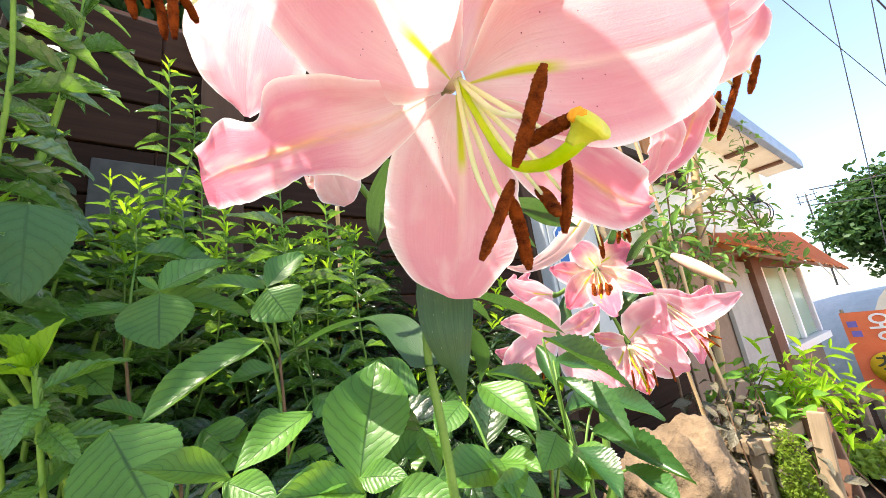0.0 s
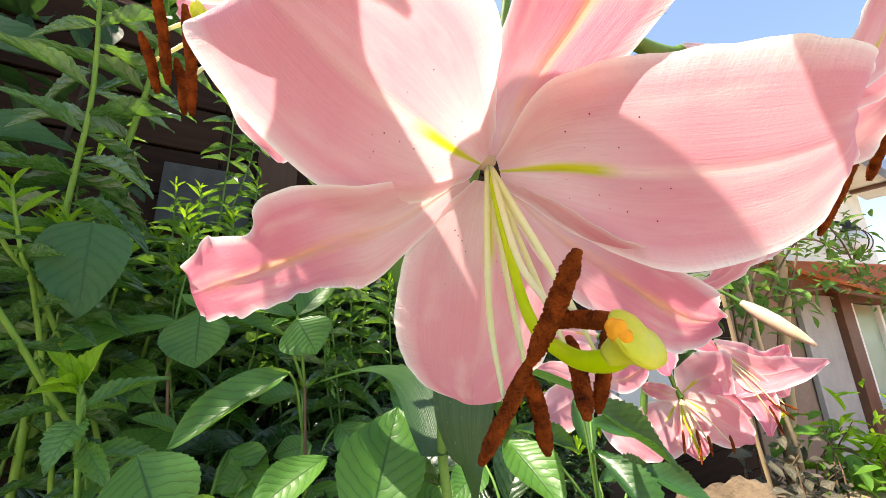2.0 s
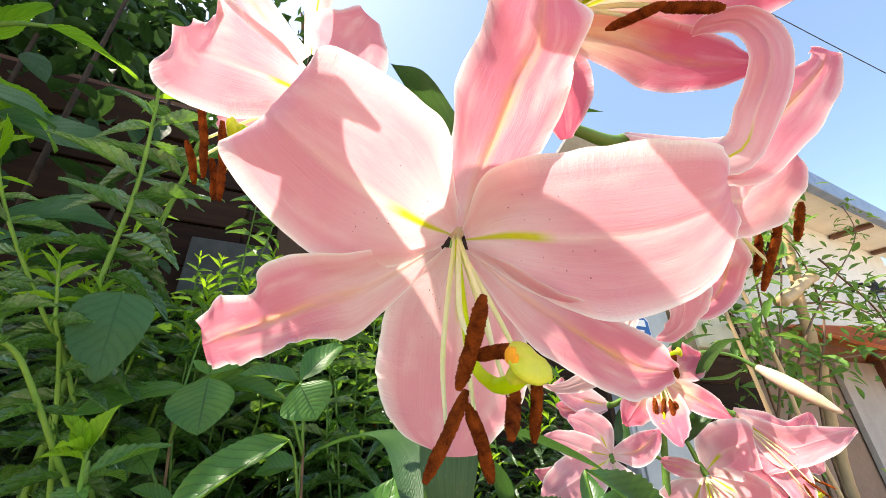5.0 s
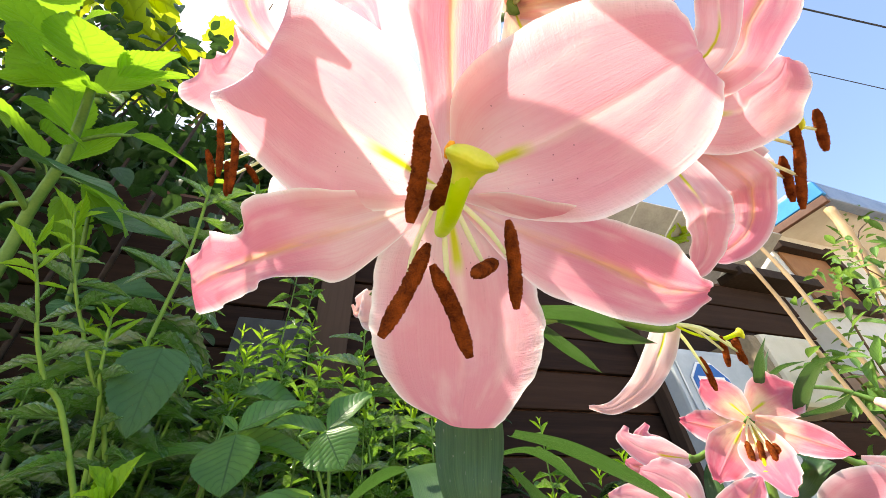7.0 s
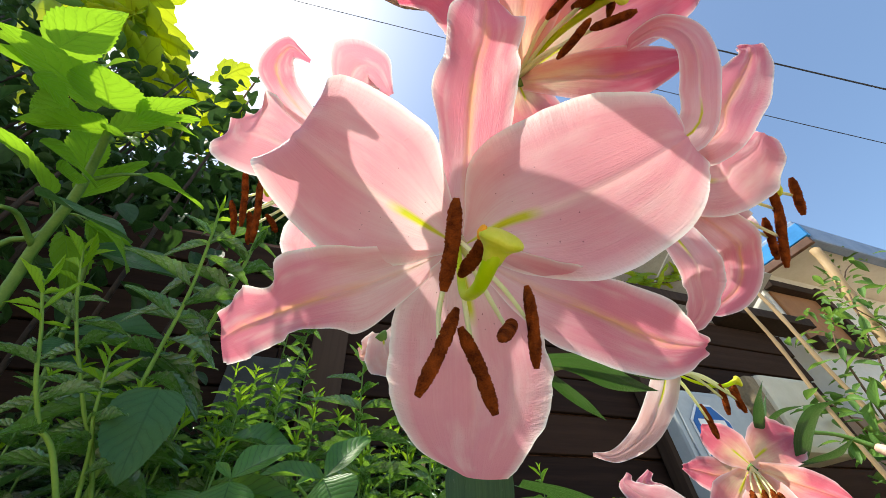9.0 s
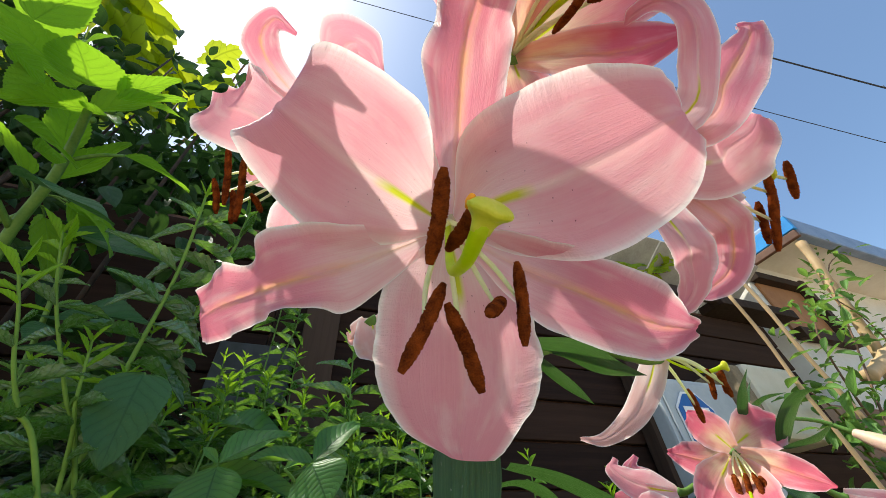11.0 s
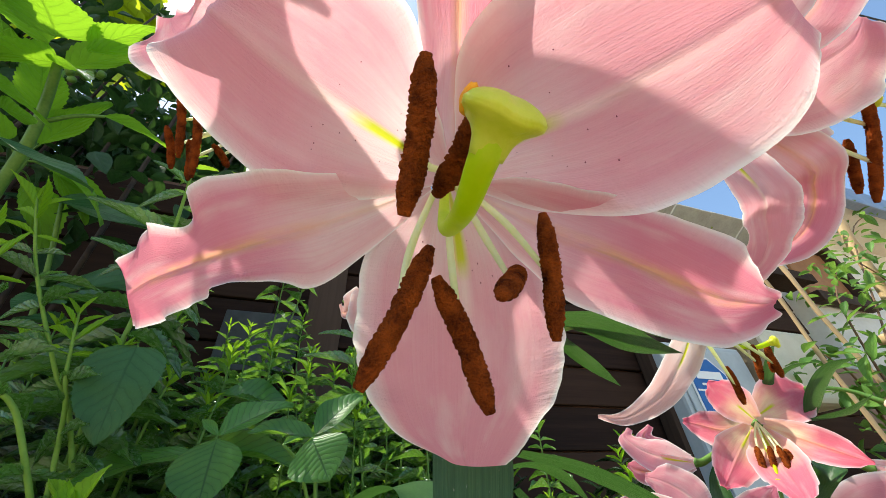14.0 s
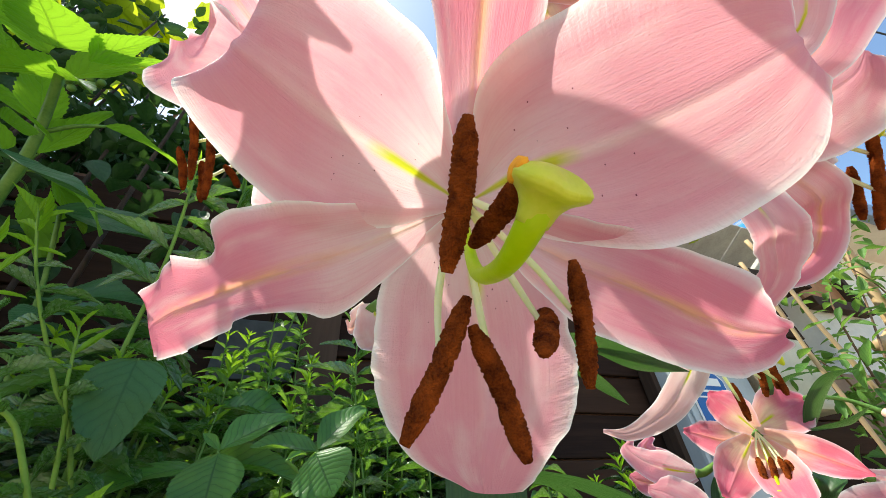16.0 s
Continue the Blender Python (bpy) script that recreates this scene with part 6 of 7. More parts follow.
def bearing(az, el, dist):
    """A place by compass bearing (from +y towards +x), height angle and distance from the middle of the camera's path,
    to fit its view.
    """
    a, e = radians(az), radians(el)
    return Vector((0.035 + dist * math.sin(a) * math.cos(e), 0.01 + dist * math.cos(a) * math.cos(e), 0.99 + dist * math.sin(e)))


low = []
for k in range(520):
    x = rng.uniform(-0.62, 0.10)
    y = rng.uniform(0.36, 0.70)
    c = Vector((x, y, 0.99 - 0.30 * math.hypot(x, y) * rng.uniform(0.35, 1.7)))
    if c.z > 0.955 - 0.5 * max(0.0, x + 0.12):
        continue
    d = Vector((rng.gauss(0, 1), rng.gauss(-0.3, 1), rng.gauss(-0.3, 0.3))).normalized() * rng.uniform(0.05, 0.10)
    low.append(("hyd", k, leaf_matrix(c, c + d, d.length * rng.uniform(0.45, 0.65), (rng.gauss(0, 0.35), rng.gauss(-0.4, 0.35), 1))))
# Ovate leaves in the lance colour, so their shade is painted in.
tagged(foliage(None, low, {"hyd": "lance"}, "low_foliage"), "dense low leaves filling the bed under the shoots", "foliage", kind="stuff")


def broad_leaf(p, base, tip, width, i):
    face = Vector((0.15, -0.35, 0.95)) + Vector((0.3 * math.sin(i * 1.9), 0.2 * math.cos(i * 2.7), 0))
    leaf(p, "sun", base, tip, width, face, i)


def vine_leaf(p, base, tip, width, i):
    face = Vector((0.25 * math.sin(i * 1.3), -0.5 + 0.3 * math.cos(i), 0.8))
    leaf(p, "grape", base, tip, width * 1.15, face, i)


def tall_broad_plants():
    p = thing("tall_plant", "tall plant with large dark leaves before the wall", "plant")
    stalk(p, [(-0.64, 0.50, 0.42), (-0.655, 0.40, 1.0), (-0.660, 0.34, 1.30), (-0.640, 0.28, 1.45)], 0.006, 0.003)
    for i, (base, tip, w, face) in enumerate((
        ((-0.637, 0.275, 1.443), (-0.500, 0.367, 1.402), 0.094, (0.25, -0.75, 0.6)),
        ((-0.656, 0.339, 1.320), (-0.490, 0.377, 1.296), 0.077, (0.15, -0.8, 0.6)),
        ((-0.601, 0.411, 1.248), (-0.575, 0.290, 1.233), 0.084, (0.5, -0.3, 0.8)),
        ((-0.553, 0.309, 1.262), (-0.520, 0.266, 1.221), 0.046, (0.5, -0.5, 0.7)),
        ((-0.359, 0.308, 1.168), (-0.350, 0.306, 1.072), 0.070, (0.60, -0.78, 0.20)),
        ((-0.502, 0.301, 1.082), (-0.464, 0.317, 1.115), 0.052, (0.2, -0.4, 0.9)),
    )):
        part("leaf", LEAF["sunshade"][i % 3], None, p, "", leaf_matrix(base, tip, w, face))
    stalk(p, [(-0.50, 0.42, 0.9), (-0.44, 0.40, 1.12), (-0.359, 0.308, 1.168)], 0.003, 0.0016, "stem", "leaf_stalk")

    p = thing("tall_plant", "tall plant with large bright leaves against the light", "plant")
    stalk(p, [(-0.70, 0.30, 0.42), (-0.64, 0.26, 1.10), (-0.598, 0.224, 1.292), (-0.571, 0.202, 1.354), (-0.523, 0.177, 1.416), (-0.495, 0.155, 1.458), (-0.461, 0.130, 1.487)], 0.0085, 0.0052)
    stalk(p, [(-0.505, 0.170, 1.442), (-0.484, 0.182, 1.462), (-0.473, 0.200, 1.482)], 0.0032, 0.0022, "stem", "leaf_stalk")
    stalk(p, [(-0.571, 0.202, 1.354), (-0.550, 0.158, 1.368), (-0.538, 0.138, 1.357)], 0.0042, 0.0030, "stem", "leaf_stalk")
    stalk(p, [(-0.538, 0.170, 1.395), (-0.500, 0.140, 1.380), (-0.453, 0.133, 1.338)], 0.0026, 0.0018, "stem", "leaf_stalk")
    for i, (base, tip, w) in enumerate((
        ((-0.461, 0.129, 1.486), (-0.493, 0.062, 1.433), 0.069),
        ((-0.460, 0.111, 1.519), (-0.421, 0.058, 1.534), 0.109),
        ((-0.514, 0.095, 1.554), (-0.464, -0.024, 1.523), 0.073),
        ((-0.430, 0.132, 1.515), (-0.352, 0.139, 1.548), 0.040),
        ((-0.499, 0.032, 1.573), (-0.394, 0.016, 1.607), 0.071),
        ((-0.461, 0.042, 1.470), (-0.451, 0.085, 1.476), 0.049),
        ((-0.421, 0.131, 1.496), (-0.355, 0.157, 1.517), 0.026),
        ((-0.473, 0.200, 1.482), (-0.422, 0.276, 1.498), 0.030),
        ((-0.462, 0.131, 1.485), (-0.393, 0.137, 1.465), 0.043),
        ((-0.482, 0.132, 1.402), (-0.453, 0.155, 1.398), 0.040),
        ((-0.493, 0.102, 1.427), (-0.455, 0.170, 1.421), 0.046),
        ((-0.480, 0.080, 1.383), (-0.456, 0.109, 1.375), 0.046),
        ((-0.468, 0.084, 1.488), (-0.504, 0.081, 1.449), 0.057),
        ((-0.586, 0.162, 1.612), (-0.475, 0.184, 1.700), 0.059),
        ((-0.565, 0.173, 1.657), (-0.530, 0.222, 1.752), 0.035),
        ((-0.595, 0.128, 1.638), (-0.555, -0.028, 1.601), 0.083),
        ((-0.610, 0.039, 1.675), (-0.543, 0.022, 1.795), 0.083),
        ((-0.612, 0.089, 1.669), (-0.571, 0.057, 1.773), 0.088),
        ((-0.600, 0.043, 1.614), (-0.571, -0.008, 1.573), 0.087),
    )):
        broad_leaf(p, base, tip, w, i)
    # One leaf of this bright plant takes the shade-coloured copy.
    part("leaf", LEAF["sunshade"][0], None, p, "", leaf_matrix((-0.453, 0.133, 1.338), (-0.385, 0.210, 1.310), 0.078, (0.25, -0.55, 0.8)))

    rng_t = random.Random(14)
    stalk(p, [(-0.80, 0.25, 0.42), (-0.72, 0.20, 1.3), (-0.641, 0.218, 1.429), (-0.619, 0.192, 1.537), (-0.590, 0.160, 1.608)], 0.0055, 0.0035)
    line = spline([(-0.641, 0.218, 1.429), (-0.619, 0.192, 1.537), (-0.590, 0.160, 1.608), (-0.578, 0.144, 1.637)], 10)
    for k in range(7):
        c = Vector(line[rng_t.randrange(len(line))])
        d = Vector((rng_t.uniform(-1, 0.7), rng_t.uniform(-1, 1), rng_t.uniform(-0.1, 0.5))).normalized()
        b = c + d * rng_t.uniform(0.03, 0.05)
        stalk(p, [c, c.lerp(b, 0.5) + Vector((0, 0, 0.006)), b], 0.0018, 0.0012, "stem", "leaf_stalk", 6)
        broad_leaf(p, b, b + (d + Vector((0, 0, -0.35))).normalized() * rng_t.uniform(0.09, 0.14), rng_t.uniform(0.045, 0.07), 30 + k)


tall_broad_plants()


def grape_vine():
    p = thing("grape_vine", "vine with yellow-green lobed leaves over the wall", "vine")
    stalk(p, [(-2.350, 0.900, 0.000), (-2.340, 0.952, 3.078), (-2.294, 0.858, 3.768), (-2.156, 0.447, 4.341)], 0.020, 0.007, "twig", "cane")
    stalk(p, [(-2.340, 0.952, 3.078), (-2.019, 0.952, 3.652), (-1.743, 0.812, 4.111), (-1.468, 0.676, 4.570)], 0.013, 0.005, "twig", "cane")
    vine_leaf(p, (-2.127, 0.076, 4.104), (-1.779, 0.044, 4.189), 0.612, 0)
    vine_leaf(p, (-2.143, 0.185, 4.086), (-1.849, 0.449, 4.116), 0.663, 1)
    vine_leaf(p, (-2.136, 0.115, 3.955), (-2.219, 0.139, 3.712), 0.592, 2)
    vine_leaf(p, (-2.141, 0.228, 3.943), (-2.284, 0.365, 3.639), 0.544, 3)
    vine_leaf(p, (-2.088, 0.319, 3.803), (-1.952, 0.579, 3.717), 0.524, 4)
    vine_leaf(p, (-2.255, -0.097, 4.150), (-2.374, -0.038, 3.914), 0.580, 5)
    vine_leaf(p, (-2.240, -0.165, 4.159), (-2.054, -0.197, 4.283), 0.588, 6)
    vine_leaf(p, (-2.061, 0.513, 3.967), (-1.923, 0.739, 3.844), 0.444, 7)
    vine_leaf(p, (-2.056, 0.646, 3.946), (-1.813, 0.933, 3.863), 0.493, 8)
    vine_leaf(p, (-2.024, 0.071, 4.308), (-2.046, -0.160, 4.290), 0.588, 9)
    vine_leaf(p, (-2.437, -0.175, 4.006), (-2.489, -0.094, 3.657), 0.570, 10)
    vine_leaf(p, (-2.442, -0.245, 3.996), (-2.258, -0.304, 4.137), 0.588, 11)
    vine_leaf(p, (-2.138, 0.658, 3.705), (-2.248, 0.680, 3.448), 0.428, 12)
    vine_leaf(p, (-1.952, 0.838, 3.968), (-1.757, 1.084, 4.018), 0.403, 13)
    vine_leaf(p, (-2.370, 0.109, 3.764), (-2.391, 0.166, 3.397), 0.486, 14)
    vine_leaf(p, (-2.134, 0.789, 3.673), (-1.911, 0.986, 3.632), 0.428, 15)
    vine_leaf(p, (-2.226, 0.574, 3.496), (-2.338, 0.591, 3.185), 0.413, 16)
    vine_leaf(p, (-2.054, 0.722, 4.516), (-1.789, 0.692, 4.667), 0.340, 17)

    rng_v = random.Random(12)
    # Extra leaves, scattered by angle to fill the vine's part of the camera's view.
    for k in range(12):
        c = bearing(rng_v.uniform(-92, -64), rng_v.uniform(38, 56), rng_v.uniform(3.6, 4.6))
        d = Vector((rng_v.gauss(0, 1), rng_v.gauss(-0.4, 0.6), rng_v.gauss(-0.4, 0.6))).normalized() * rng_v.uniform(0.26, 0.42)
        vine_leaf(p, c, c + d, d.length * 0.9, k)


grape_vine()


def roof_vine():
    rng_r = random.Random(5)
    p = thing("vine_runner", "short vine runner with bright lobed leaves on the grey boards", "vine")
    pts = [on_wall(0.62, 0.02, 1.93).translation, on_wall(0.82, 0.02, 2.02).translation, on_wall(1.02, -0.02, 2.10).translation, on_wall(1.25, -0.05, 2.20).translation]
    stalk(p, pts, 0.004, 0.002, "twig", "runner")
    line = spline(pts, 10)
    for k in range(18):
        c = Vector(line[rng_r.randrange(len(line))]) + Vector((rng_r.gauss(0, 0.02), rng_r.gauss(-0.02, 0.02), rng_r.uniform(0.0, 0.06)))
        d = Vector((rng_r.gauss(0, 1), rng_r.gauss(-0.5, 0.6), rng_r.gauss(0.1, 0.5))).normalized() * rng_r.uniform(0.07, 0.11)
        vine_leaf(p, c, c + d, d.length * 0.9, k)


roof_vine()


# ---------------------------------------------------------------- canes and creeper by the house
def cane(a, b, r, label="pale bamboo cane of the trellis", category="cane", name="bamboo_cane", mat="bamboo"):
    a, b = Vector(a), Vector(b)
    n = max(3, int((b - a).length / 0.16))
    pts, rad = [], []
    for i in range(n + 1):
        pts.append(a.lerp(b, i / n) + Vector((0.006 * math.sin(i * 2.1), 0.006 * math.cos(i * 1.3), 0)))
    me = tube_mesh(name, pts, [r * (1.0 if i % 4 else 1.18) for i in range(n * 4 + 1)], 9, 4)
    return tagged(part(name, me, M[mat]), label, category, "canes of the trellis")


cane((1.72, 1.99, 2.28), (1.15, 1.80, -0.05), 0.022)
cane((0.95, 1.44, 1.85), (1.12, 1.52, -0.05), 0.007)
cane((0.84, 1.37, 1.72), (0.90, 1.40, 0.45), 0.006)
cane((1.28, 1.70, 1.45), (1.62, 1.92, 1.62), 0.024)


def creeper(label, centre, spread, n, seed, size=0.06, kind="creeper", roots=6):
    rng = random.Random(seed)
    p = thing("creeper", label, "climbing plant")
    ends = []
    for k in range(roots):
        e = Vector(centre) + Vector((rng.gauss(0, spread[0]), rng.gauss(0, spread[1]), rng.uniform(-spread[2], spread[2])))
        low = Vector((centre[0] + rng.uniform(-0.1, 0.1), centre[1] + rng.uniform(-0.1, 0.1), max(0.0, centre[2] - 0.45)))
        mid = (e + low) / 2 + Vector((rng.uniform(-0.12, 0.12), rng.uniform(-0.12, 0.12), 0.08))
        stalk(p, [low, mid, e], 0.004, 0.0014, "twig", "runner", 6)
        ends.append(spline([low, mid, e], 12))
    for i in range(n):
        line = ends[i % roots]
        c = Vector(line[int(len(line) * rng.uniform(0.25, 0.999))]) + Vector((rng.gauss(0, 0.05), rng.gauss(0, 0.05), rng.gauss(0, 0.05)))
        d = Vector((rng.gauss(0, 1), rng.gauss(0, 1), rng.gauss(-0.1, 0.6))).normalized()
        s = size * rng.uniform(0.6, 1.3)
        leaf(p, kind, c, c + d * s, s * (0.22 if kind == "young" else 0.5), (rng.gauss(0, 0.4), rng.gauss(-0.4, 0.4), 1), i)
    return p


def climber(lines, n=84):
    """A creeper whose leaves sit close along its runners, with a few loose sprays."""
    rng = random.Random(31)
    p = thing("creeper", "leafy creeper climbing the bamboo canes up to the eaves", "climbing plant")
    for line in lines:
        low = [(line[0][0] - 0.02, line[0][1] - 0.03, 0.0)] if line[0][2] < 1.1 else []
        stalk(p, low + line, 0.006, 0.002, "twig", "runner", 6)
        c = spline(line, 16)
        for i in range(n):
            a = Vector(c[int(len(c) * rng.uniform(0.05, 0.999))]) + Vector((rng.gauss(0, 0.055), rng.gauss(0, 0.045), rng.gauss(0, 0.055)))
            d = Vector((rng.gauss(0, 1), rng.gauss(-0.3, 1), rng.gauss(-0.1, 0.6))).normalized()
            k = 0.066 * rng.uniform(0.5, 1.35)
            leaf(p, "creeper", a, a + d * k, k * 0.38, (rng.gauss(0, 0.4), rng.gauss(-0.4, 0.4), 1), i)


runners = [
    [(0.929, 1.548, 0.764), (1.056, 1.538, 1.149), (1.377, 1.760, 1.605), (1.705, 1.986, 2.064), (2.030, 2.211, 2.297)],
    [(1.037, 1.623, 0.839), (1.318, 1.719, 1.291), (1.880, 2.107, 1.656), (2.535, 2.558, 2.100), (2.581, 2.590, 2.377)],
    [(1.319, 1.817, 1.196), (1.691, 1.977, 1.245), (2.409, 2.472, 1.318), (3.015, 2.890, 1.191)],
    [(1.289, 1.796, 0.911), (1.555, 1.883, 1.401), (1.615, 1.924, 1.755), (1.465, 1.820, 1.880)],
    [(2.009, 2.293, 1.846), (2.155, 2.297, 1.556), (2.255, 2.365, 1.363), (2.455, 2.504, 1.249)],
    [(1.049, 1.631, 1.036), (0.964, 1.475, 1.272), (0.900, 1.431, 1.362)],
    [(1.529, 1.962, 1.499), (1.818, 2.064, 1.516), (2.241, 2.356, 1.484), (2.501, 2.535, 1.712)],
    [(1.184, 1.724, 1.056), (1.149, 1.602, 1.536), (1.312, 1.715, 1.755)],
]
climber(runners)
creeper("low heart-leaved bean plants beside the house", (1.19, 1.47, 0.70), (0.085, 0.06, 0.09), 100, 7, 0.070, "bean", 8)
creeper("low plant with dull purple-green leaves in the planter", (0.985, 1.41, 0.60), (0.075, 0.05, 0.055), 190, 8, 0.062, "plum", 9)
creeper("narrow-leaved bush under the window", (1.38, 1.50, 0.70), (0.09, 0.07, 0.13), 260, 9, 0.075, "young", 9)


def dry_stalk():
    p = thing("dry_stalk", "thin dry cane with a few withered red and yellow leaves", "stalk")
    part("stem", tube_mesh("stem", [(-0.187, 0.718, 1.300), (-0.196, 0.749, 1.203), (-0.199, 0.751, 1.071), (-0.204, 0.764, 0.400)], [0.0045, 0.0045, 0.005], 8, 5), M["bamboo"], p)
    for a, b, w in (((-0.187, 0.732, 1.080), (-0.160, 0.725, 1.108), 0.028), ((-0.185, 0.742, 1.086), (-0.154, 0.729, 1.081), 0.026), ((-0.189, 0.735, 1.047), (-0.211, 0.719, 1.022), 0.030)):
        me = leaf_mesh("leaf", ovate, 21, 7, 0.3, 0.9, 0.08, 7, 0.06, int(w * 1e5))
        part("leaf", tint(me, M["withered"]), None, p, "withered leaf", leaf_matrix(a, b, w, (0.2, -0.8, 0.5)))


dry_stalk()


def berries():
    p = thing("grape_cluster", "small bunch of hard green grapes", "grapes")
    rng = random.Random(2)
    me = tube_mesh("grape", [(0, 0, -0.0070), (0, 0, -0.004), (0, 0, 0), (0, 0, 0.004), (0, 0, 0.0070)], [0.001, 0.0056, 0.0068, 0.0056, 0.001], 10, 2)
    me.materials.append(M["stem"])
    for k in range(11):
        c = Vector((-0.647, 0.178, 1.661)).lerp(Vector((-0.618, 0.198, 1.713)), k / 10) + Vector((rng.gauss(0, 0.004), rng.gauss(0, 0.006), rng.gauss(0, 0.006)))
        part("grape", me, None, p, "", Matrix.Translation(c))
    stalk(p, [(-0.652, 0.175, 1.664), (-0.609, 0.197, 1.721)], 0.0016, 0.001)


berries()


# ---------------------------------------------------------------- rocks, timber, mat plants
def rock(name, at, size, seed, label):
    bm = bmesh.new()
    bmesh.ops.create_icosphere(bm, subdivisions=5, radius=1.0)
    for v in bm.verts:
        d = v.co.normalized()
        k = 1 + 0.42 * noise.noise(d * 1.1 + Vector((seed, 0, 0))) + 0.16 * noise.noise(d * 3.1 + Vector((seed, 3, 0))) + 0.06 * noise.noise(d * 9 + Vector((0, seed, 0))) + 0.03 * noise.noise(d * 22)
        d = Vector(max(-0.72, min(0.72, c)) for c in d)
        v.co = Vector(a * b for a, b in zip(d * k * 1.25, size))
    me = bpy.data.meshes.new(name)
    bm.to_mesh(me)
    bm.free()
    me.polygons.foreach_set("use_smooth", [True] * len(me.polygons))
    return tagged(part(name, me, M["rock"], None, "", pose(*at, 8, -14, 30 * seed)), label, "rock", "rocks at the bed's edge")


rock("rock", (0.455, 0.84, 0.57), (0.130, 0.115, 0.175), 1, "large tan rock at the edge of the bed")
rock("rock", (1.32, 1.28, 0.06), (0.13, 0.10, 0.10), 2, "pale tan rock beside the yard")
rock("rock", (1.55, 1.60, 0.02), (0.22, 0.18, 0.12), 3, "low tan rock beside the yard")


def beam(parent, name, a, b, wide, deep, mat="oldwood", label=""):
    """A sawn timber from a to b, with worn edges."""
    a, b = Vector(a), Vector(b)
    y = (b - a).normalized()
    z = Vector((0, 0, 1)) if abs(y.z) < 0.8 else Vector((0.6, -0.8, 0))
    z = (z - y * z.dot(y)).normalized()
    m = Matrix.Translation((a + b) / 2) @ Matrix((y, z.cross(y), z)).transposed().to_4x4()
    return part(name, box_mesh(name, ((b - a).length, wide, deep), 0.005), M[mat], parent, label, m)


def planter():
    p = thing("planter_box", "weathered wooden planter box beside the rock", "planter")
    beam(p, "rail", (0.915, 1.560, 0.512), (1.000, 1.318, 0.516), 0.075, 0.042)
    beam(p, "rail", (1.012, 1.338, 0.514), (1.235, 1.440, 0.528), 0.070, 0.044)
    beam(p, "post", (0.990, 1.335, 0.05), (1.002, 1.342, 0.492), 0.045, 0.045)
    beam(p, "post", (0.955, 1.420, 0.08), (0.958, 1.425, 0.490), 0.034, 0.034)
    beam(p, "post", (1.185, 1.420, 0.00), (1.190, 1.425, 0.504), 0.045, 0.045)
    for k, z in enumerate((0.20, 0.30, 0.40)):
        beam(p, "side_board", (1.020, 1.356, z), (1.170, 1.424, z + 0.004), 0.018, 0.088)


planter()
tagged(beam(None, "timber", (1.105, 1.262, 0.05), (1.177, 1.270, 0.612), 0.030, 0.045), "pale upright plank at the corner of the planter", "timber", "old timbers of the planter")
tagged(beam(None, "timber", (1.285, 1.400, 0.585), (1.175, 1.225, 0.02), 0.035, 0.075, "brown"), "dark brown board leaning beside the planter", "timber", "old timbers of the planter")


def mat_plant(name, label, at, rad, n, seed, size=0.03):
    """A cushion of many tiny leaves, one mesh."""
    rng = random.Random(seed)
    verts, faces, uvs = [], [], []
    for _ in range(n):
        a, r = rng.uniform(0, 6.28), math.sqrt(rng.random())
        c = Vector((at[0] + rad[0] * r * math.cos(a), at[1] + rad[1] * r * math.sin(a), at[2] + rad[2] * (1 - r * r) * rng.uniform(0.5, 1.0)))
        d = Vector((rng.gauss(0, 1), rng.gauss(0, 1), rng.uniform(0.1, 1.2))).normalized() * size * rng.uniform(0.6, 1.3)
        s = d.cross(Vector((rng.gauss(0, 1), rng.gauss(0, 1), 0.3))).normalized() * size * 0.25
        k = len(verts)
        verts += [c, c + d * 0.5 + s, c + d, c + d * 0.5 - s]
        uvs += [(0, 0.5), (0.5, 1), (1, 0.5), (0.5, 0)]
        faces.append((k, k + 1, k + 2, k + 3))
    ob = part(name, mesh(name, verts, faces, uvs), M["moss"])
    return tagged(ob, label, "ground cover", kind="stuff")


mat_plant("mat_plant", "bright green mat of tiny leaves spilling over the kerb", (1.075, 1.300, 0.16), (0.090, 0.080, 0.42), 5200, 1, 0.014)
mat_plant("mat_plant", "green weeds at the foot of the bed", (2.3, 2.25, 0.0), (0.30, 0.20, 0.10), 1500, 2, 0.05)
mat_plant("undergrowth", "low green undergrowth on the soil of the bed", (-0.25, 0.62, 0.45), (0.75, 0.35, 0.16), 9000, 3, 0.055)
mat_plant("undergrowth", "low green undergrowth under the lilies", (0.15, 0.42, 0.45), (0.40, 0.26, 0.24), 5000, 4, 0.06)

straw = mat_plant("straw", "dry straw heaped behind the timbers", (0.93, 1.47, 0.26), (0.10, 0.13, 0.20), 2600, 5, 0.045)
straw.data.materials.clear()
straw.data.materials.append(M["oldwood"])


# ---------------------------------------------------------------- yard things
def stool():
    s = thing("stool", "low weathered wooden stool in the yard", "stool")
    m = pose(2.98, 2.86, 0.0, 0, 0, 20)
    part("seat", box_mesh("seat", (0.32, 0.22, 0.05), 0.01), M["oldwood"], s, "", m @ pose(0, 0, 0.20))
    leg = box_mesh("leg", (0.05, 0.05, 0.26), 0.005)
    for x in (-0.12, 0.12):
        for y in (-0.07, 0.07):
            part("leg", leg, M["oldwood"], s, "", m @ pose(x, y, 0.04))


stool()


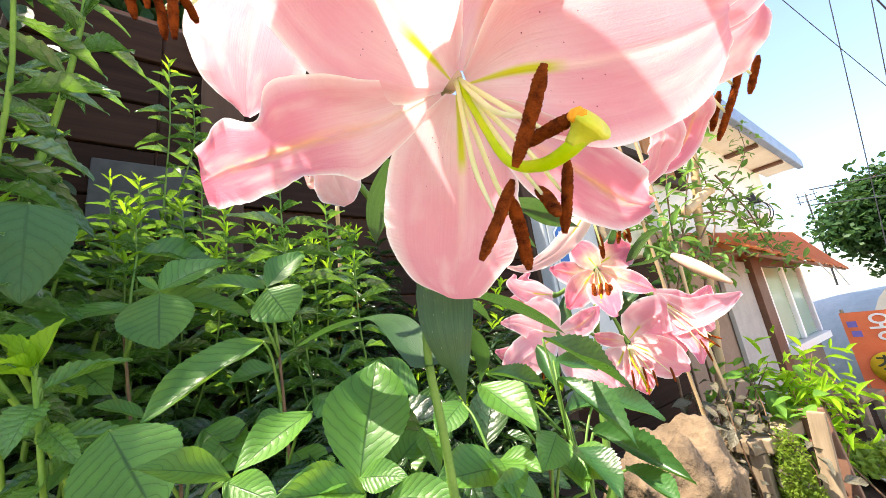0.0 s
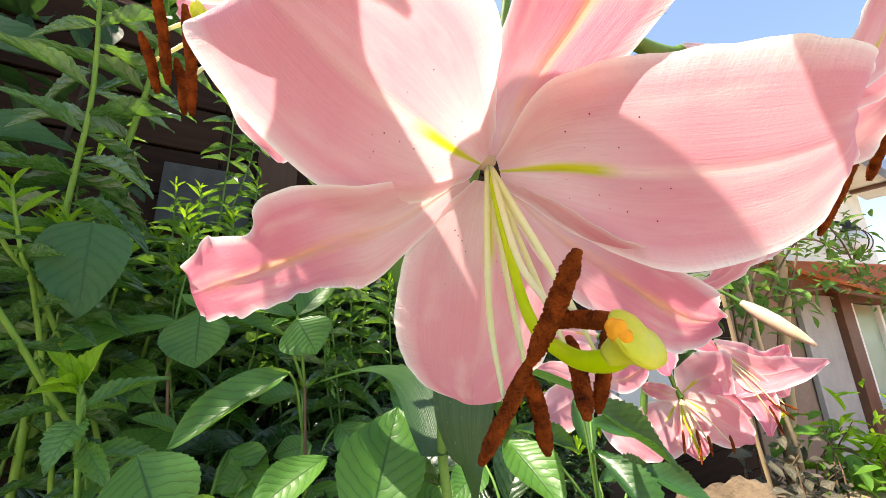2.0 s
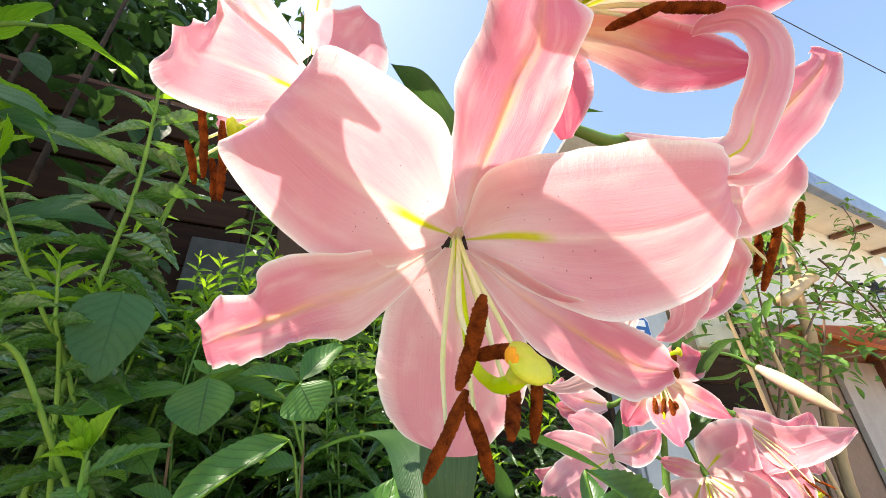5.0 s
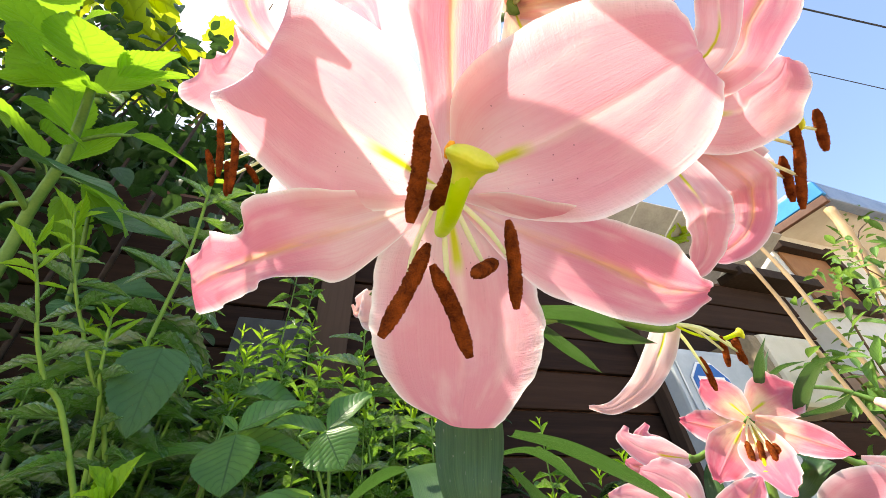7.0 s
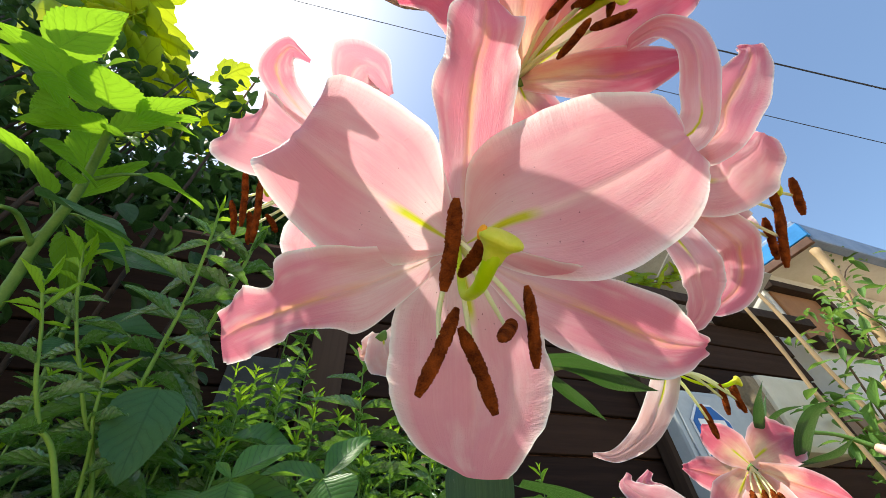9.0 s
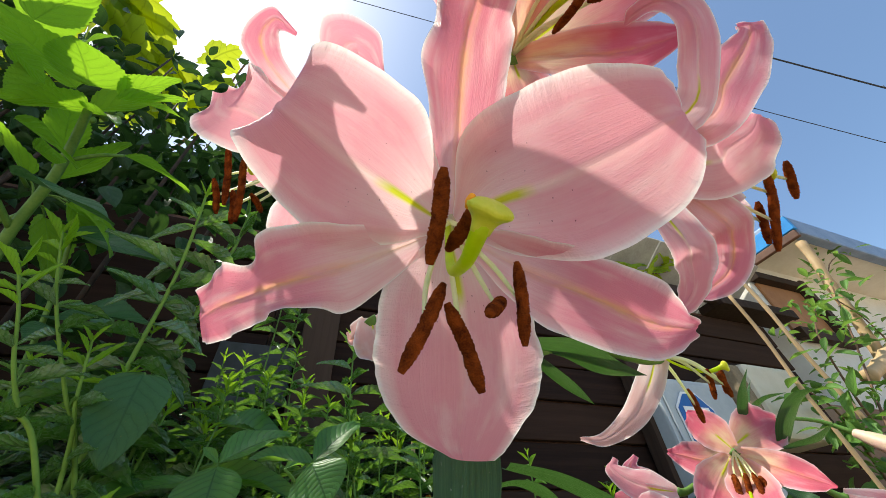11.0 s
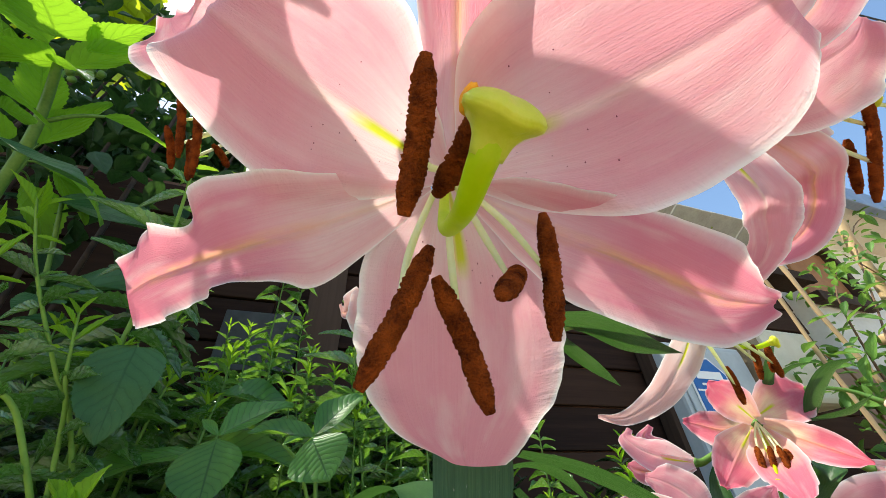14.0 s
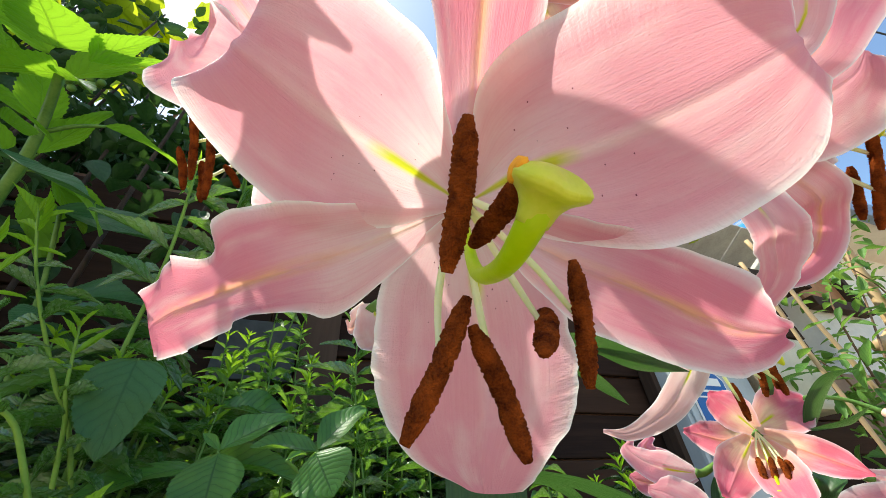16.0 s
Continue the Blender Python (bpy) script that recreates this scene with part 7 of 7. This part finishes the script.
def glyph(parent, text, size, m, mat, name="lettering"):
    """Raised letters from the built-in font."""
    cu = bpy.data.curves.new(name, "FONT")
    cu.body, cu.size, cu.extrude, cu.align_x, cu.align_y = text, size, 0.001, "CENTER", "CENTER"
    tmp = bpy.data.objects.new(name, cu)
    scene.collection.objects.link(tmp)
    me = bpy.data.meshes.new_from_object(tmp.evaluated_get(bpy.context.evaluated_depsgraph_get()))
    bpy.data.objects.remove(tmp)
    me.materials.clear()
    me.materials.append(mat)
    return part(name, me, mat, parent, "", m)


def banner():
    b = thing("banner", "red-orange printed banner hung in the yard", "banner")
    a = Vector((3.49, 3.22, 0.76))
    turn = math.degrees(math.atan2(2.90 - 3.22, 3.70 - 3.49))
    m = Matrix.Translation(a) @ pose(0, 0, 0, 90, 0, turn - 8)
    w, h = 1.2, 0.72
    vs, fs = [], []
    for k in range(2):
        for i in range(13):
            for j in range(5):
                vs.append((w * i / 12, -h * j / 4, 0.006 * math.sin(i * 1.1 + j) - 0.004 * k))
    for k in range(2):
        for i in range(12):
            for j in range(4):
                q = k * 65 + i * 5 + j
                f = (q, q + 1, q + 6, q + 5)
                fs.append(f if k == 0 else f[::-1])
    part("cloth", mesh("cloth", vs, fs), M["banner"], b, "", m)
    glyph(b, "왕", 0.26, m @ pose(0.26, -0.15, 0.012), M["white"])
    disc = tube_mesh("disc", [(0, 0, 0), (0, 0, 0.004)], [0.13, 0.13], 28, 1)
    part("disc", disc, M["yellow"], b, "yellow printed disc", m @ pose(0.20, -0.46, 0.010))
    glyph(b, "찰", 0.2, m @ pose(0.20, -0.46, 0.018), M["ink"])
    for k, (x, y) in enumerate(((0.06, -0.10), (0.07, -0.18), (0.30, -0.31))):
        part("bar", box_mesh("bar", (0.06, 0.05, 0.003), 0.0), M["violet"], b, "", m @ pose(x, y, 0.014))
    for x in (0.02, w - 0.02):
        part("pole", tube_mesh("pole", [m @ Vector((x, 0.03, -0.012)), m @ Vector((x, -0.4, -0.012)), Vector(((m @ Vector((x, 0, -0.012))).x, (m @ Vector((x, 0, -0.012))).y, -0.02))], [0.012, 0.012], 8, 3), M["oldwood"], b)


banner()


def tunnel():
    """An arched shed under grey plastic sheet."""
    p = thing("sheet_shed", "arched shed covered in grey plastic sheet", "shed")
    vs, fs, n, rows = [], [], 20, 9
    for j in range(rows):
        for i in range(n + 1):
            a = math.pi * i / n
            r = 1.0 + 0.015 * math.sin(j * 2.0 + i)
            vs.append((1.15 * math.cos(a) * r, j * 0.5, 1.05 * math.sin(a) * r))
    for j in range(rows - 1):
        for i in range(n):
            q = j * (n + 1) + i
            fs.append((q, q + 1, q + n + 2, q + n + 1))
    fs.append(tuple(range(n + 1)))
    part("cover", mesh("cover", vs, fs), M["film"], p, "", pose(5.35, 4.05, -0.05, 0, 0, 15))


tunnel()


def tree(name, label, root, h, spread, n, seed, leafsize=0.09):
    rng = random.Random(seed)
    t = thing(name, label, "tree", at=None)
    root = Vector(root)
    top = root + Vector((rng.uniform(-0.2, 0.2), rng.uniform(-0.2, 0.2), h * 0.9))
    part("trunk", tint(tube_mesh("trunk", [root, root.lerp(top, 0.4) + Vector((0.1, 0.05, 0)), top], [h * 0.04, h * 0.028, h * 0.008], 9, 6, 1, 0.1), M["twig"]), None, t)
    verts, faces, uvs = [], [], []
    for k in range(26):
        s = root.lerp(top, rng.uniform(0.3, 1.0))
        a = rng.uniform(0, 6.28)
        reach = spread * rng.uniform(0.4, 1.0) * (1.15 - (s.z - root.z) / (h * 1.2))
        e = s + Vector((math.cos(a) * reach, math.sin(a) * reach, rng.uniform(0.0, 0.35) * h * 0.5))
        part("limb", tint(tube_mesh("limb", [s, s.lerp(e, 0.5) + Vector((0, 0, 0.05)), e], [h * 0.012, h * 0.006, h * 0.002], 6, 4), M["twig"]), None, t)
        for _ in range(n // 26):
            q = rng.uniform(0.25, 1.08)
            c = s.lerp(e, q) + Vector((rng.gauss(0, 1), rng.gauss(0, 1), rng.gauss(0, 0.8))) * spread * 0.14
            d = Vector((rng.gauss(0, 1), rng.gauss(0, 1), rng.gauss(-0.2, 0.7))).normalized() * leafsize * rng.uniform(0.6, 1.3)
            w = d.cross(Vector((rng.gauss(0, 1), rng.gauss(0, 1), rng.gauss(0, 1)))).normalized() * leafsize * 0.3
            b = len(verts)
            verts += [c, c + d * 0.45 + w, c + d, c + d * 0.45 - w]
            uvs += [(0, 0.5), (0.5, 1), (1, 0.5), (0.5, 0)]
            faces.append((b, b + 1, b + 2, b + 3))
    part("crown", mesh("crown", verts, faces, uvs), M["needle"], t)
    return t


tree("tree", "dark green tree beyond the yard", (9.3, 6.9, -0.05), 3.2, 1.35, 9000, 1, 0.14)
tree("tree", "tall tree behind the plank wall", (-6.6, 0.10, -0.05), 9.3, 1.5, 11000, 2, 0.19)


def hedge():
    """A tangled dark hedge on both sides of the plank wall, taller than it."""
    rng = random.Random(21)
    p = thing("hedge", "tangled dark green hedge growing over the plank wall", "hedge")
    rows = []
    for k in range(262):
        low, tall = k >= 64, k >= 92
        s0 = rng.uniform(-2.1, -0.55) if k >= 140 else rng.uniform(-0.55, 0.36) if tall else rng.uniform(-1.0, 0.40) if low else rng.uniform(-3.1, -0.98)
        o = rng.uniform(-0.65, -0.26) if low or k % 3 == 0 else rng.uniform(0.05, 0.24)
        high = rng.uniform(2.3, 2.8) if k >= 140 else rng.uniform(2.05, 2.35) if tall else rng.uniform(2.0, 2.3) if low else 2.05 + 0.34 * min(2.0, -s0) * rng.uniform(0.5, 1.0)
        foot, tip = on_wall(s0, o, 0.35 if o > 0 else 0.0).translation, on_wall(s0 + rng.uniform(-0.2, 0.15), o + rng.uniform(-0.02, 0.05), high).translation
        mid = foot.lerp(tip, 0.55) + Vector((rng.uniform(-0.03, 0.03), rng.uniform(-0.03, 0.0), 0))
        stalk(p, [foot, mid, tip], 0.008, 0.0025, "bark", "branch", 6)
        line = spline([foot, mid, tip], 20)
        for i in range(110):
            q = rng.uniform(0.62 if tall else 0.30, 1.0)
            c = Vector(line[min(40, int(q * 40))]) + Vector((rng.gauss(0, 0.08), rng.gauss(0, 0.06), rng.gauss(0, 0.06)))
            d = Vector((rng.gauss(0, 1), rng.gauss(0, 1), rng.gauss(-0.3, 0.6))).normalized() * rng.uniform(0.04, 0.08)
            if -0.10 < (FACADE.inverted() @ c).y < 0.18:
                continue
            rows.append(("creeper", i, leaf_matrix(c, c + d, d.length * 0.5, (rng.gauss(0, 0.5), rng.gauss(0, 0.5), 1))))
    foliage(p, rows, {"creeper": "needle"})


hedge()
tree("tree", "young tree with loose branches behind the wall", (-0.95, 1.15, -0.05), 2.9, 0.75, 1500, 6, 0.085)


def wire(a, b, sag, r, label):
    a, b = Vector(a), Vector(b)
    pts = [a.lerp(b, k / 8) - Vector((0, 0, sag * (1 - (2 * k / 8 - 1) ** 2))) for k in range(9)]
    return tagged(part("overhead_wire", tube_mesh("overhead_wire", pts, [r, r], 5, 3), M["wire"]), label, "wire", "wires over the yard")


wire((-6, -1.5, 11.2), (14.0, 7.2, 1.9), 0.9, 0.010, "thick black overhead cable sagging over the yard")
wire((-6, -0.5, 11.0), (14.0, 7.9, 2.4), 0.5, 0.006, "thin black overhead wire over the yard")
wire((4.8, 4.2, 2.2), (14, 7.4, 3.9), 0.12, 0.008, "thin overhead wire from the house's eaves")
wire((4.8, 4.2, 2.0), (16, 9.6, 3.6), 0.10, 0.008, "thin overhead wire from the house's eaves")
for k, x in enumerate((7.53, 7.95, 8.25)):
    wire((x, 4.9 - 0.3 * k, 7.2), (x + 0.31 + 0.1 * k, 6.3, -0.02), 0.0, 0.008, "thin drop cable hanging beyond the yard")


def antenna():
    a = thing("antenna", "thin television antenna on a pole beyond the roof", "antenna")
    part("pole", tube_mesh("pole", [(10.35, 9.35, -0.05), (10.33, 9.25, 2.0), (10.29, 9.16, 3.5)], [0.025, 0.02], 6, 3), M["wire"], a)
    for z in (3.30, 3.46):
        part("boom", tube_mesh("boom", [(10.10, 9.27, z), (10.3, 9.16, z), (10.5, 9.05, z + 0.02)], [0.012, 0.012], 5, 2), M["wire"], a)
        for q in (-0.15, 0.0, 0.15):
            part("rod", tube_mesh("rod", [(10.3 + q, 9.16 - q * 0.57, z - 0.10), (10.3 + q, 9.16 - q * 0.57, z + 0.10)], [0.009, 0.009], 5, 2), M["wire"], a)


antenna()


def wall_lamp():
    w = thing("wall_lamp", "globe lamp in a black cage on the white wall", "lamp")
    m = on_wall(3.35, 0.0, 1.66)
    part("arm", tube_mesh("arm", [m @ Vector((0, 0, 0.16)), m @ Vector((0, -0.08, 0.20)), m @ Vector((0, -0.14, 0.13))], [0.014, 0.012], 7, 5), M["wire"], w)
    part("finial", tube_mesh("finial", [m @ Vector((0, -0.14, 0.12)), m @ Vector((0, -0.14, 0.17)), m @ Vector((0, -0.14, 0.23))], [0.06, 0.02, 0.006], 10, 3), M["wire"], w)
    bm = bmesh.new()
    bmesh.ops.create_uvsphere(bm, u_segments=20, v_segments=12, radius=0.085)
    me = bpy.data.meshes.new("globe")
    bm.to_mesh(me)
    bm.free()
    me.polygons.foreach_set("use_smooth", [True] * len(me.polygons))
    part("globe", me, M["white"], w, "milky glass globe", m @ pose(0, -0.14, 0.03))
    for k in range(3):
        a = radians(60 * k)
        ring = [m @ Vector((0.1 * math.cos(a) * math.sin(t * 0.2618), -0.14 + 0.1 * math.sin(a) * math.sin(t * 0.2618), 0.03 + 0.1 * math.cos(t * 0.2618))) for t in range(25)]
        part("cage_wire", tube_mesh("cage_wire", ring, [0.004, 0.004], 5, 1), M["wire"], w)


wall_lamp()
plank_wall()
